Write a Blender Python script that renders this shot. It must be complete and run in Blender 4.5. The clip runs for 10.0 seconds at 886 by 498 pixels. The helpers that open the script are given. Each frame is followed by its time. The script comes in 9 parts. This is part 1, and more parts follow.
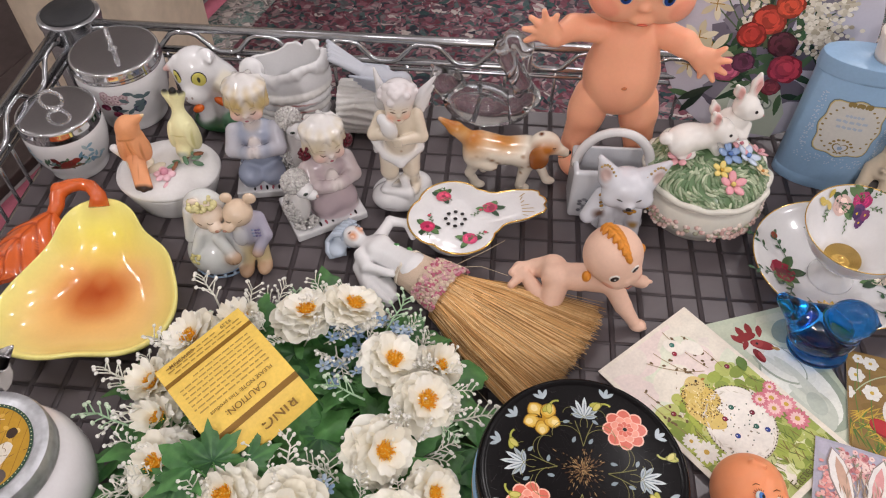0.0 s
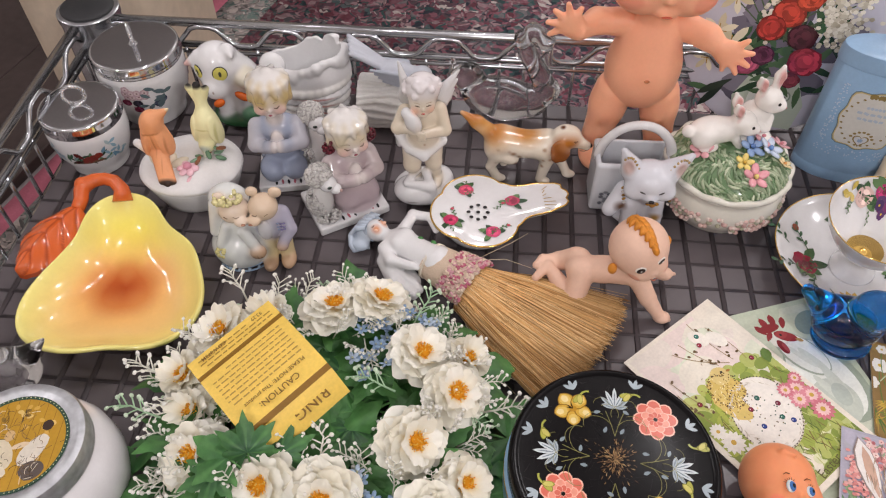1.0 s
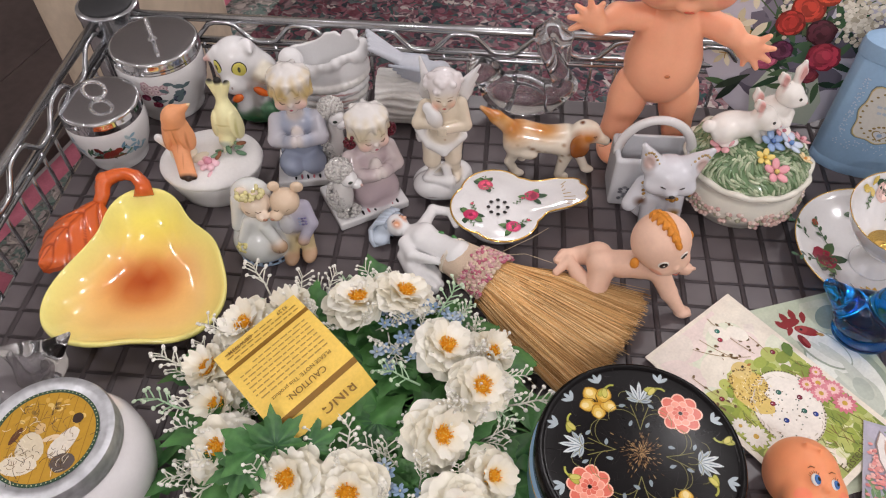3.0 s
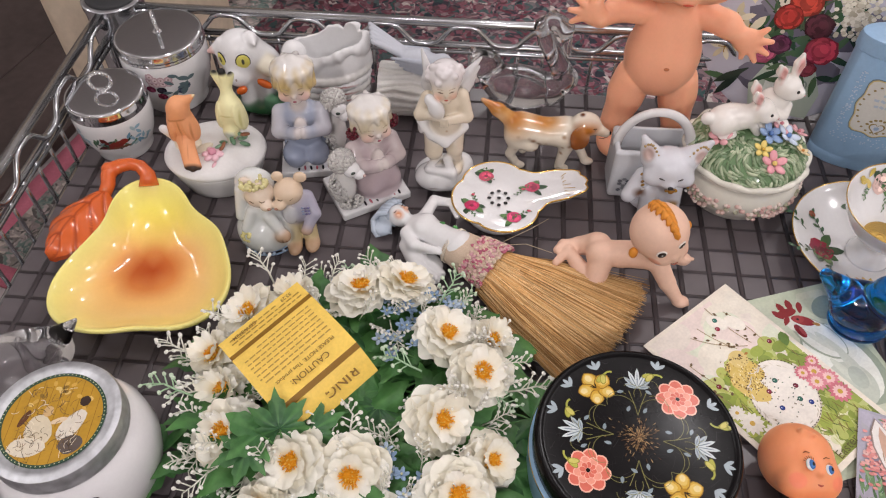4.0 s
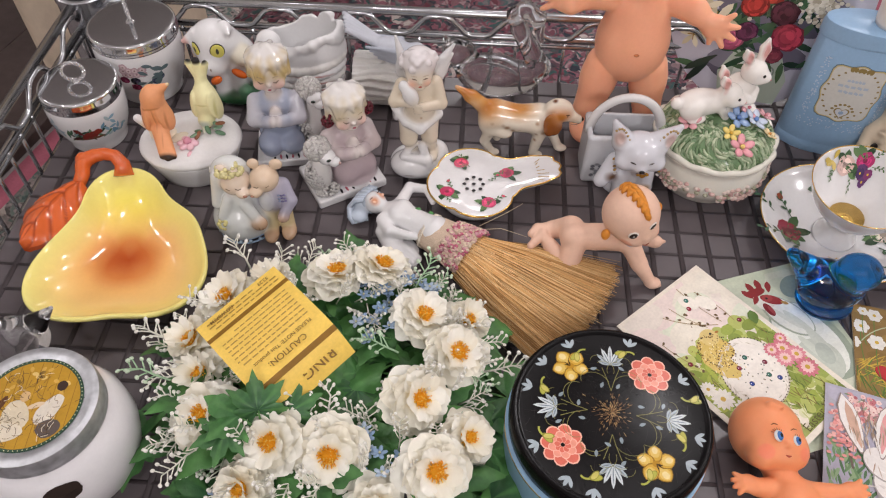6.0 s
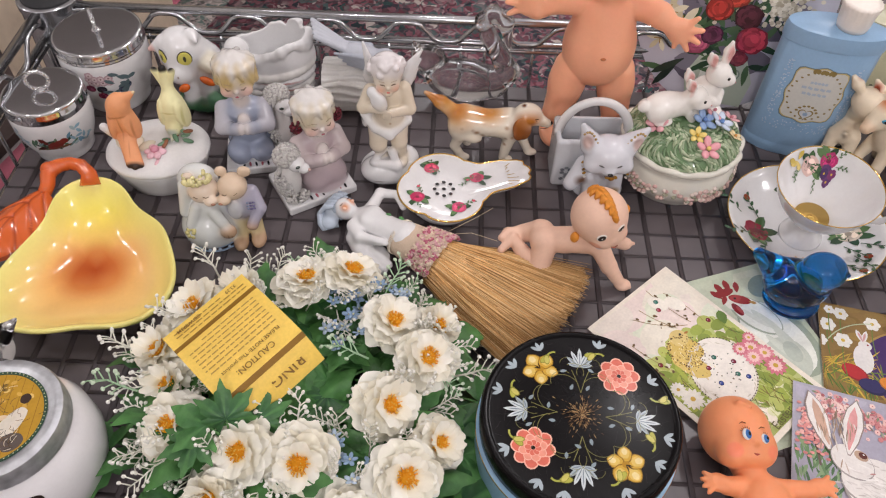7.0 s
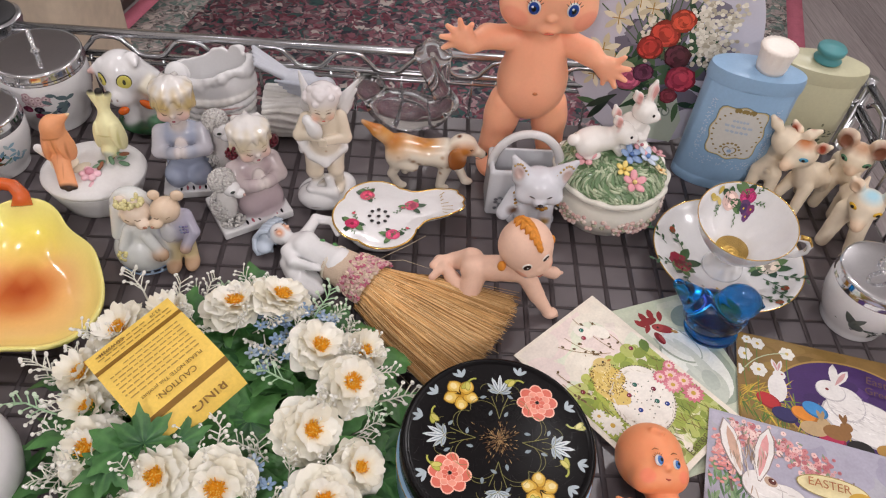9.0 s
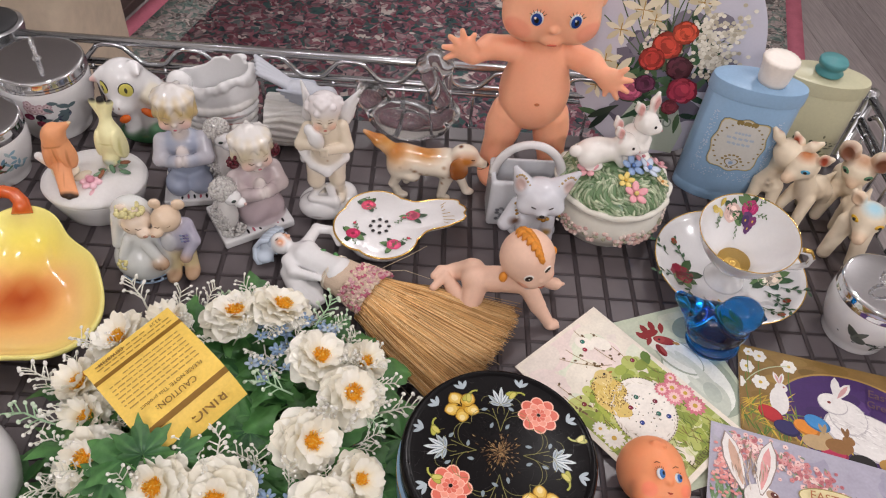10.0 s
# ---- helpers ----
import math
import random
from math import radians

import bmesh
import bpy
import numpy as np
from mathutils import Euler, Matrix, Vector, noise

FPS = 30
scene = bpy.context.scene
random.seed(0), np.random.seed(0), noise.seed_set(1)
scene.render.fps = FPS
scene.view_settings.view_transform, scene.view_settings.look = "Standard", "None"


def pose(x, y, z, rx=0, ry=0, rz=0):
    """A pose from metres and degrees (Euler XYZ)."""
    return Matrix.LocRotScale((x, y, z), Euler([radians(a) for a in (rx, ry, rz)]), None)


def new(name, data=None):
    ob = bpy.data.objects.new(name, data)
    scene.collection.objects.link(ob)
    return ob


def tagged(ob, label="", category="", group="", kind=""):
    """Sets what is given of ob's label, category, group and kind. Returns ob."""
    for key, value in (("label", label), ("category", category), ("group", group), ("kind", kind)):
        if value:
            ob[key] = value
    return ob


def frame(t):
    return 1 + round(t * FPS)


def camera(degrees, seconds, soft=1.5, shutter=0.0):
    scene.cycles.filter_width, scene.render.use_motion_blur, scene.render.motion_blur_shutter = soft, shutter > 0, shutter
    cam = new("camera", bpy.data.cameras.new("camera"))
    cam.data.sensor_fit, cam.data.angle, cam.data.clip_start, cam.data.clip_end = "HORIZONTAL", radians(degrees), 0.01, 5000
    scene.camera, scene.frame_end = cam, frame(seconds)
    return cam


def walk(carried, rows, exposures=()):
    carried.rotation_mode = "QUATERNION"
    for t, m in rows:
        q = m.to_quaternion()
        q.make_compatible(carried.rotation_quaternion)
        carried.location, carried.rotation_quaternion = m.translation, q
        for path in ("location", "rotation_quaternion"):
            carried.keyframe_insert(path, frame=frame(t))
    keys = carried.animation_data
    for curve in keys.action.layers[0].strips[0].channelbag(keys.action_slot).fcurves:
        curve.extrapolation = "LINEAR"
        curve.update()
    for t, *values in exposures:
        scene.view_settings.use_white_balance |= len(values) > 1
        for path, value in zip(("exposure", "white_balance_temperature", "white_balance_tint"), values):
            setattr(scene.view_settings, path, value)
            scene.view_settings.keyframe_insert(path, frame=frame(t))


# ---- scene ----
cam = camera(60.4, 10.0, soft=1.15)
METRES, EYE, TILT, LEAN, TURN = 0.107, 0.461, -50.0, 0.0, 0.0
ROWS = [
    (0.0, 0.0, 0.0, 0.0, -0.0, 0.0, -0.0),
    (0.5, -0.0998, -0.0117, -0.0144, -0.08, -0.17, 0.11),
    (1.0, -0.1743, -0.022, -0.0257, -0.07, -0.24, 0.19),
    (1.5, -0.237, -0.0259, -0.0208, -0.01, -0.3, 0.29),
    (2.0, -0.2682, -0.0052, -0.0116, 0.03, -0.37, 0.32),
    (2.5, -0.2907, -0.0142, -0.0191, 0.08, -0.47, 0.28),
    (4.0, -0.3071, -0.106, -0.0894, 0.16, -0.7, -0.02),
    (4.5, -0.3213, -0.1291, -0.1269, 0.09, -0.9, -0.04),
    (5.0, -0.3498, -0.1437, -0.1463, -0.11, -1.06, 0.04),
    (6.5, -0.2434, -0.1668, -0.1958, -2.17, -0.57, 1.13),
    (7.0, -0.2148, -0.1655, -0.1967, -2.88, -0.34, 1.53),
    (7.5, -0.1371, -0.1602, -0.1817, -3.64, -0.06, 1.65),
    (8.0, -0.0681, -0.2177, -0.1926, -4.45, 0.28, 1.44),
    (8.5, -0.0196, -0.2392, -0.1789, -5.18, 0.86, 1.05),
    (9.0, 0.008, -0.2803, -0.1775, -5.6, 1.39, 0.66),
    (9.5, 0.0019, -0.2721, -0.1682, -5.7, 1.83, 0.4),
    (10.0, -0.0059, -0.265, -0.1593, -5.68, 1.99, 0.34),
]
walk(cam, [(t, pose(0, 0, EYE, TILT, LEAN, TURN) @ pose(METRES * x, METRES * y, METRES * z, 90 + pitch, roll, yaw)) for t, x, y, z, yaw, pitch, roll in ROWS])

# ---- light ----
FLOOR_Z = -0.75
CEIL_Z = 1.75
scene.view_settings.exposure = 0.0
world = bpy.data.worlds.new("room_air")
world.use_nodes = True
world.node_tree.nodes["Background"].inputs[0].default_value = (0.9, 0.92, 1.0, 1)
world.node_tree.nodes["Background"].inputs[1].default_value = 0.15
scene.world = world
LAMPS = [(-1.1, 0.2, 9), (-0.5, -1.3, 30), (0.8, -1.3, 34), (1.6, 0.3, 16), (-0.3, 0.75, 6.5), (0.7, 0.95, 14), (1.5, 2.2, 14), (0.2, 2.4, 14), (-1.9, 1.2, 6)]


# ---- materials ----
def hexcol(h):
    v = [int(h[i:i + 2], 16) / 255 for i in (0, 2, 4)]
    return tuple(c / 12.92 if c <= 0.04045 else ((c + 0.055) / 1.055) ** 2.4 for c in v)


def material(name, colour=None, rough=0.4, metal=0.0, spec=0.5, coat=0.0, vary=0.08, grain=400.0, bump=0.0, bump_scale=300.0,
             transmit=0.0, ior=1.45, sheen=0.0, sub=0.0, blotch=25.0, thin=0.0):
    """A principled surface: its colour (the paint attribute when none is given) varied at two scales, with fine relief."""
    m = bpy.data.materials.new(name)
    m.use_nodes = True
    nt = m.node_tree
    b = nt.nodes["Principled BSDF"]
    b.inputs["Roughness"].default_value = rough
    b.inputs["Metallic"].default_value = metal
    b.inputs["Specular IOR Level"].default_value = spec
    b.inputs["Coat Weight"].default_value = coat
    b.inputs["Coat Roughness"].default_value = 0.04
    b.inputs["Transmission Weight"].default_value = transmit
    b.inputs["IOR"].default_value = ior
    b.inputs["Sheen Weight"].default_value = sheen
    if sub:
        b.inputs["Subsurface Weight"].default_value = sub
        b.inputs["Subsurface Radius"].default_value = (0.6, 0.35, 0.25)
        b.inputs["Subsurface Scale"].default_value = 0.004
    geo = nt.nodes.new("ShaderNodeTexCoord")
    if colour is None:
        src = nt.nodes.new("ShaderNodeAttribute")
        src.attribute_name = "paint"
        out = src.outputs["Color"]
    else:
        src = nt.nodes.new("ShaderNodeRGB")
        src.outputs[0].default_value = (*colour, 1)
        out = src.outputs[0]
    if vary:
        fine, wide = nt.nodes.new("ShaderNodeTexNoise"), nt.nodes.new("ShaderNodeTexNoise")
        fine.inputs["Scale"].default_value, wide.inputs["Scale"].default_value = grain, blotch
        fine.inputs["Detail"].default_value = 3
        for n in (fine, wide):
            nt.links.new(geo.outputs["Object"], n.inputs["Vector"])
        add = nt.nodes.new("ShaderNodeMath")
        add.operation = "ADD"
        nt.links.new(fine.outputs["Fac"], add.inputs[0])
        nt.links.new(wide.outputs["Fac"], add.inputs[1])
        rng = nt.nodes.new("ShaderNodeMapRange")
        rng.inputs[1].default_value, rng.inputs[2].default_value = 0.6, 1.4
        rng.inputs[3].default_value, rng.inputs[4].default_value = 1 - vary, 1 + vary
        nt.links.new(add.outputs[0], rng.inputs[0])
        mul = nt.nodes.new("ShaderNodeVectorMath")
        mul.operation = "SCALE"
        nt.links.new(out, mul.inputs[0])
        nt.links.new(rng.outputs[0], mul.inputs["Scale"])
        out = mul.outputs[0]
    nt.links.new(out, b.inputs["Base Color"])
    if thin:
        tr, mix = nt.nodes.new("ShaderNodeBsdfTranslucent"), nt.nodes.new("ShaderNodeMixShader")
        mix.inputs[0].default_value = thin
        nt.links.new(out, tr.inputs["Color"])
        nt.links.new(b.outputs[0], mix.inputs[1])
        nt.links.new(tr.outputs[0], mix.inputs[2])
        nt.links.new(mix.outputs[0], nt.nodes["Material Output"].inputs["Surface"])
    if bump:
        bn, bp = nt.nodes.new("ShaderNodeTexNoise"), nt.nodes.new("ShaderNodeBump")
        bn.inputs["Scale"].default_value = bump_scale
        bn.inputs["Detail"].default_value = 4
        nt.links.new(geo.outputs["Object"], bn.inputs["Vector"])
        bp.inputs["Strength"].default_value = bump
        bp.inputs["Distance"].default_value = 0.001
        nt.links.new(bn.outputs["Fac"], bp.inputs["Height"])
        nt.links.new(bp.outputs[0], b.inputs["Normal"])
    return m


GLAZE = material("glazed_ceramic", rough=0.12, coat=0.4, vary=0.03, bump=0.04, bump_scale=120)
BISQUE = material("bisque_porcelain", rough=0.5, spec=0.35, vary=0.05, bump=0.06, bump_scale=700)
VINYL = material("soft_vinyl", rough=0.42, spec=0.4, vary=0.03, sub=0.35, bump=0.03, bump_scale=500)
PAPER = material("printed_card", rough=0.45, spec=0.35, vary=0.10, grain=520, blotch=90, bump=0.05, bump_scale=900)
LACQUER = material("black_lacquer", rough=0.22, spec=0.15, vary=0.12, bump=0.05, bump_scale=200)
ENAMEL = material("enamelled_tin", rough=0.3, vary=0.06, blotch=40, bump=0.05, bump_scale=250)
PETAL = material("silk_petal", rough=0.65, spec=0.25, vary=0.03, thin=0.22, bump=0.15, bump_scale=500)
TUFT = material("silk_stamens", rough=0.6, spec=0.2, vary=0.03, thin=0.4)
LEAF = material("silk_leaf", rough=0.4, spec=0.45, vary=0.32, grain=180, thin=0.12, bump=0.2, bump_scale=500)
PLASTIC = material("moulded_plastic", rough=0.4, vary=0.05, bump=0.04, bump_scale=300)
CLOTH = material("cotton_cloth", rough=0.9, spec=0.1, vary=0.2, grain=1200, bump=0.5, bump_scale=1200)
STRAW = material("broom_straw", rough=0.6, spec=0.3, vary=0.15, grain=500, bump=0.1, bump_scale=800)
CHROME = material("chrome_plate", (0.74, 0.75, 0.77), rough=0.07, metal=1.0, vary=0.04, bump=0.02, bump_scale=60)
STEEL = material("shelf_chrome", (0.55, 0.56, 0.58), rough=0.2, metal=1.0, vary=0.12, grain=200, bump=0.05, bump_scale=250)
TINLID = material("galvanised_lid", (0.55, 0.56, 0.58), rough=0.42, metal=0.85, vary=0.3, grain=160, blotch=90, bump=0.1, bump_scale=150)
GOLD = material("gilding", (0.85, 0.56, 0.16), rough=0.16, metal=1.0, vary=0.08)
RUBBER = material("black_rubber_cap", (0.02, 0.02, 0.022), rough=0.55, vary=0.2, bump=0.1, bump_scale=300)
GLASS = material("clear_glass", (0.98, 0.99, 1.0), rough=0.0, vary=0, transmit=1.0, ior=1.5, bump=0.05, bump_scale=40)
BLUEGLASS = material("blue_glass", (0.006, 0.30, 0.92), rough=0.0, vary=0, transmit=1.0, ior=1.48, bump=0.1, bump_scale=60)
LINER = material("grey_liner", hexcol("625b5d"), rough=0.30, spec=0.5, vary=0.10, grain=60, blotch=9, bump=0.06, bump_scale=80)
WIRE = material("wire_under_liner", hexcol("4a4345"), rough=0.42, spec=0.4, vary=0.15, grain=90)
CEILING = material("ceiling_paint", hexcol("c4c0bf"), rough=0.9, vary=0.05, grain=20, blotch=2)
WALLS = material("wall_paint", hexcol("cfcac4"), rough=0.9, vary=0.06, grain=20, blotch=2)


# ---- shape helpers ----
def rot3(r):
    return np.array(Euler([radians(a) for a in r]).to_matrix())


class Build:
    """Gathers faces of one mesh, with a colour for each corner point."""

    def __init__(self):
        self.v, self.f, self.c = [], [], []

    def add(self, pts, faces, col):
        o = len(self.v)
        self.v += [tuple(map(float, p)) for p in pts]
        self.f += [tuple(i + o for i in q) for q in faces]
        self.c += [tuple(c) for c in col] if isinstance(col, list) else [tuple(col)] * len(pts)
        return self

    def ball(self, c, r, col, rot=None, nu=12, nv=8):
        r = (r, r, r) if isinstance(r, (int, float)) else r
        m = rot3(rot) if rot else np.eye(3)
        pts = [(0, 0, 1)]
        for j in range(1, nv):
            a = math.pi * j / nv
            pts += [(math.sin(a) * math.cos(2 * math.pi * i / nu), math.sin(a) * math.sin(2 * math.pi * i / nu), math.cos(a)) for i in range(nu)]
        pts.append((0, 0, -1))
        p = (np.array(pts) * np.array(r)) @ m.T + np.array(c)
        fs = [(0, 1 + i, 1 + (i + 1) % nu) for i in range(nu)]
        for j in range(nv - 2):
            a = 1 + j * nu
            fs += [(a + i, a + nu + i, a + nu + (i + 1) % nu, a + (i + 1) % nu) for i in range(nu)]
        a, e = 1 + (nv - 2) * nu, len(pts) - 1
        fs += [(a + i, e, a + (i + 1) % nu) for i in range(nu)]
        return self.add(p, fs, col)

    def tube(self, pts, rad, col, n=8, closed=False, flat=1.0):
        P = [np.array(p, float) for p in pts]
        R = rad if isinstance(rad, (list, tuple)) else [rad] * len(P)
        N = len(P)
        up = np.array((0.13, 0.21, 0.97))
        rings = []
        for i in range(N):
            t = P[(i + 1) % N] - P[i - 1] if closed else P[min(i + 1, N - 1)] - P[max(i - 1, 0)]
            t = t / (np.linalg.norm(t) + 1e-12)
            s = np.cross(t, up)
            if np.linalg.norm(s) < 0.05:
                s = np.cross(t, (1, 0, 0))
            s /= np.linalg.norm(s)
            w = np.cross(s, t)
            up = w
            rings += [P[i] + R[i] * (math.cos(2 * math.pi * k / n) * s + flat * math.sin(2 * math.pi * k / n) * w) for k in range(n)]
        fs = []
        for i in range(N if closed else N - 1):
            a, b = i * n, ((i + 1) % N) * n
            fs += [(a + k, a + (k + 1) % n, b + (k + 1) % n, b + k) for k in range(n)]
        if not closed:
            fs += [tuple(range(n))[::-1], tuple((N - 1) * n + k for k in range(n))]
        return self.add(rings, fs, col)

    def lathe(self, prof, col, n=40, c=(0, 0, 0), sx=1.0, sy=1.0, wave=None, m=None):
        """Turns a profile of (radius, height) points round z; wave(angle, k) scales the radius."""
        pts, cols = [], []
        for k, (r, z) in enumerate(prof):
            for i in range(n):
                a = 2 * math.pi * i / n
                q = r * (wave(a, k) if wave else 1.0)
                pts.append((q * math.cos(a) * sx, q * math.sin(a) * sy, z))
        p = np.array(pts)
        if m is not None:
            p = p @ m.T
        p = p + np.array(c)
        fs = []
        for k in range(len(prof) - 1):
            a, b = k * n, (k + 1) * n
            fs += [(a + i, a + (i + 1) % n, b + (i + 1) % n, b + i) for i in range(n)]
        if prof[0][0] > 1e-6:
            fs.append(tuple(range(n))[::-1])
        if prof[-1][0] > 1e-6:
            fs.append(tuple((len(prof) - 1) * n + i for i in range(n)))
        cl = [c2 for c2 in col for _ in range(n)] if isinstance(col, list) else col
        return self.add(p, fs, cl)

    def grid(self, fn, nu, nv, col, closed=False):
        """A sheet from fn(u, v), u and v from 0 to 1; col may be a function of u, v."""
        pts, cols = [], []
        for j in range(nv + 1):
            for i in range(nu + (0 if closed else 1)):
                u, v = i / nu, j / nv
                pts.append(fn(u, v))
                cols.append(col(u, v) if callable(col) else col)
        w = nu if closed else nu + 1
        fs = []
        for j in range(nv):
            for i in range(nu):
                fs.append((j * w + i, j * w + (i + 1) % w, (j + 1) * w + (i + 1) % w, (j + 1) * w + i))
        return self.add(pts, fs, cols)

    def box(self, c, half, col, rot=None, bevel=0.0):
        m = rot3(rot) if rot else np.eye(3)
        bm = bmesh.new()
        bmesh.ops.create_cube(bm, size=2.0)
        for q in bm.verts:
            q.co = Vector((q.co.x * half[0], q.co.y * half[1], q.co.z * half[2]))
        if bevel:
            bmesh.ops.bevel(bm, geom=bm.edges[:], offset=bevel, segments=2, affect="EDGES", profile=0.5)
        bm.verts.index_update()
        pts = np.array([q.co[:] for q in bm.verts]) @ m.T + np.array(c)
        fs = [tuple(q.index for q in f.verts) for f in bm.faces]
        bm.free()
        return self.add(pts, fs, col)

    def mesh(self, name, mat, smooth=True, angle=None):
        me = bpy.data.meshes.new(name)
        me.from_pydata(self.v, [], self.f)
        at = me.attributes.new("paint", "FLOAT_COLOR", "POINT")
        cc = np.ones((len(self.v), 4), np.float32)
        cc[:, :3] = np.array(self.c, np.float32)
        at.data.foreach_set("color", cc.ravel())
        me.materials.append(mat)
        if smooth:
            me.polygons.foreach_set("use_smooth", np.ones(len(me.polygons), bool))
            if angle:
                me.set_sharp_from_angle(angle=radians(angle))
        me.update()
        return me


def thing(name, m, label, category, group="", kind=""):
    ob = new(name)
    ob.empty_display_size = 0.02
    ob.matrix_basis = m
    return tagged(ob, label, category, group, kind)


def solid(name, build, mat, m, label, category, group="", kind="", smooth=True, angle=None):
    """A thing that is one mesh."""
    me = build if isinstance(build, bpy.types.Mesh) else build.mesh(name, mat, smooth, angle)
    ob = new(name, me)
    ob.matrix_basis = m
    return tagged(ob, label, category, group, kind)


def part(name, build, mat, parent, label="", m=None, smooth=True, angle=None, kind=""):
    me = build if isinstance(build, bpy.types.Mesh) else build.mesh(name, mat, smooth, angle)
    ob = new(name, me)
    ob.parent = parent
    if m is not None:
        ob.matrix_basis = m
    return tagged(ob, label, "", "", kind)


def sculpt(prims, voxel=0.09, spots=(), unit=0.01, soft=0.12, extra=None):
    """One moulded body from blended ellipsoids ('e'), tapered limbs ('c') and rounded blocks ('b'), in centimetres.
    e: centre, radii, turn, colour, blend; c: end, end, radius, radius, colour, blend; b: centre, half sizes, round, turn, colour, blend.
    A colour of None cuts the form away. spots: painted marks, as centre, radius, colour."""
    def dist(p, X):
        if p[0] == "e":
            q = X - np.array(p[1], np.float32)
            if p[3]:
                q = q @ rot3(p[3]).astype(np.float32)
            r = np.array(p[2], np.float32)
            k0 = np.linalg.norm(q / r, axis=-1)
            k1 = np.linalg.norm(q / (r * r), axis=-1) + 1e-9
            return k0 * (k0 - 1) / k1
        if p[0] == "c":
            a, b = np.array(p[1], np.float32), np.array(p[2], np.float32)
            ba = b - a
            h = np.clip(((X - a) @ ba) / (ba @ ba), 0, 1)
            return np.linalg.norm(X - a - h[..., None] * ba, axis=-1) - (p[3] + (p[4] - p[3]) * h)
        q = X - np.array(p[1], np.float32)
        if p[4]:
            q = q @ rot3(p[4]).astype(np.float32)
        d = np.abs(q) - (np.array(p[2], np.float32) - p[3])
        return np.linalg.norm(np.maximum(d, 0), axis=-1) + np.minimum(d.max(axis=-1), 0) - p[3]

    lo, hi = np.full(3, 1e9), np.full(3, -1e9)
    for p in prims:
        if p[-2] is None:
            continue
        if p[0] == "c":
            ends = [(np.array(p[1]), p[3]), (np.array(p[2]), p[4])]
        else:
            rr = max(p[2]) * (1.75 if p[0] == "b" else 1.0) if p[3 if p[0] == "e" else 4] else np.array(p[2])
            ends = [(np.array(p[1]), rr)]
        for c, r in ends:
            lo, hi = np.minimum(lo, c - r), np.maximum(hi, c + r)
    lo, hi = lo - 3 * voxel, hi + 3 * voxel
    n = np.ceil((hi - lo) / voxel).astype(int) + 1
    ax = [np.float32(lo[i]) + np.float32(voxel) * np.arange(n[i], dtype=np.float32) for i in range(3)]
    X = np.stack(np.meshgrid(*ax, indexing="ij"), -1)
    F = np.full(X.shape[:3], 1e3, np.float32)
    room = 1.3 * max(p[-1] for p in prims) + 3 * voxel
    for p in prims:
        k = max(p[-1], 1e-3)
        if p[0] == "c":
            box = [(np.array(p[1]), p[3]), (np.array(p[2]), p[4])]
        else:
            box = [(np.array(p[1]), max(p[2]) * (1.75 if p[0] == "b" else 1.0) if p[3 if p[0] == "e" else 4] else np.array(p[2]))]
        b0 = np.min([c - r for c, r in box], 0) - room
        b1 = np.max([c + r for c, r in box], 0) + room
        i0 = np.clip(np.floor((b0 - lo) / voxel).astype(int), 0, n)
        i1 = np.clip(np.ceil((b1 - lo) / voxel).astype(int) + 1, 0, n)
        cut = tuple(slice(a, b) for a, b in zip(i0, i1))
        d, G = dist(p, X[cut]), F[cut]
        if p[-2] is None:
            F[cut] = np.maximum(G, -d)
        else:
            h = np.clip(0.5 + 0.5 * (G - d) / k, 0, 1)
            F[cut] = G + (d - G) * h - k * h * (1 - h)
    S = F < 0
    cells = [S[a:S.shape[0] - 1 + a, b:S.shape[1] - 1 + b, c:S.shape[2] - 1 + c] for a in (0, 1) for b in (0, 1) for c in (0, 1)]
    tot = sum(c.astype(np.int8) for c in cells)
    I = np.argwhere((tot > 0) & (tot < 8))
    ids = np.full(tot.shape, -1, np.int64)
    ids[tuple(I.T)] = np.arange(len(I))
    acc, cnt = np.zeros((len(I), 3), np.float32), np.zeros(len(I), np.float32)
    corner = [(a, b, c) for a in (0, 1) for b in (0, 1) for c in (0, 1)]
    for a in corner:
        for axis in range(3):
            if a[axis]:
                continue
            b = list(a)
            b[axis] = 1
            fa, fb = F[tuple((I + a).T)], F[tuple((I + b).T)]
            cross = (fa < 0) != (fb < 0)
            t = np.where(cross, fa / np.where(cross, fa - fb, 1), 0)
            pt = np.repeat(np.array(a, np.float32)[None], len(I), 0)
            pt[:, axis] = t
            acc += pt * cross[:, None]
            cnt += cross
    V = (I + acc / cnt[:, None]) * voxel + lo
    quads = []
    for axis in range(3):
        s0 = np.take(S, range(S.shape[axis] - 1), axis)
        s1 = np.take(S, range(1, S.shape[axis]), axis)
        E = np.argwhere(s0 != s1)
        u, w = (axis + 1) % 3, (axis + 2) % 3
        inner = (E[:, u] > 0) & (E[:, w] > 0) & (E[:, u] < S.shape[u] - 1) & (E[:, w] < S.shape[w] - 1)
        E = E[inner]
        q = []
        for du, dw in ((-1, -1), (0, -1), (0, 0), (-1, 0)):
            g = E.copy()
            g[:, u] += du
            g[:, w] += dw
            q.append(ids[tuple(g.T)])
        q = np.stack(q, 1)
        flip = ~s0[tuple(E.T)]
        q[flip] = q[flip][:, ::-1]
        quads.append(q)
    Q = np.concatenate(quads)
    adds = [p for p in prims if p[-2] is not None]
    X32 = V.astype(np.float32)
    D = np.stack([dist(p, X32) for p in adds], 1)
    W = np.exp(-np.clip((D - D.min(1, keepdims=True)) / soft, 0, 30))
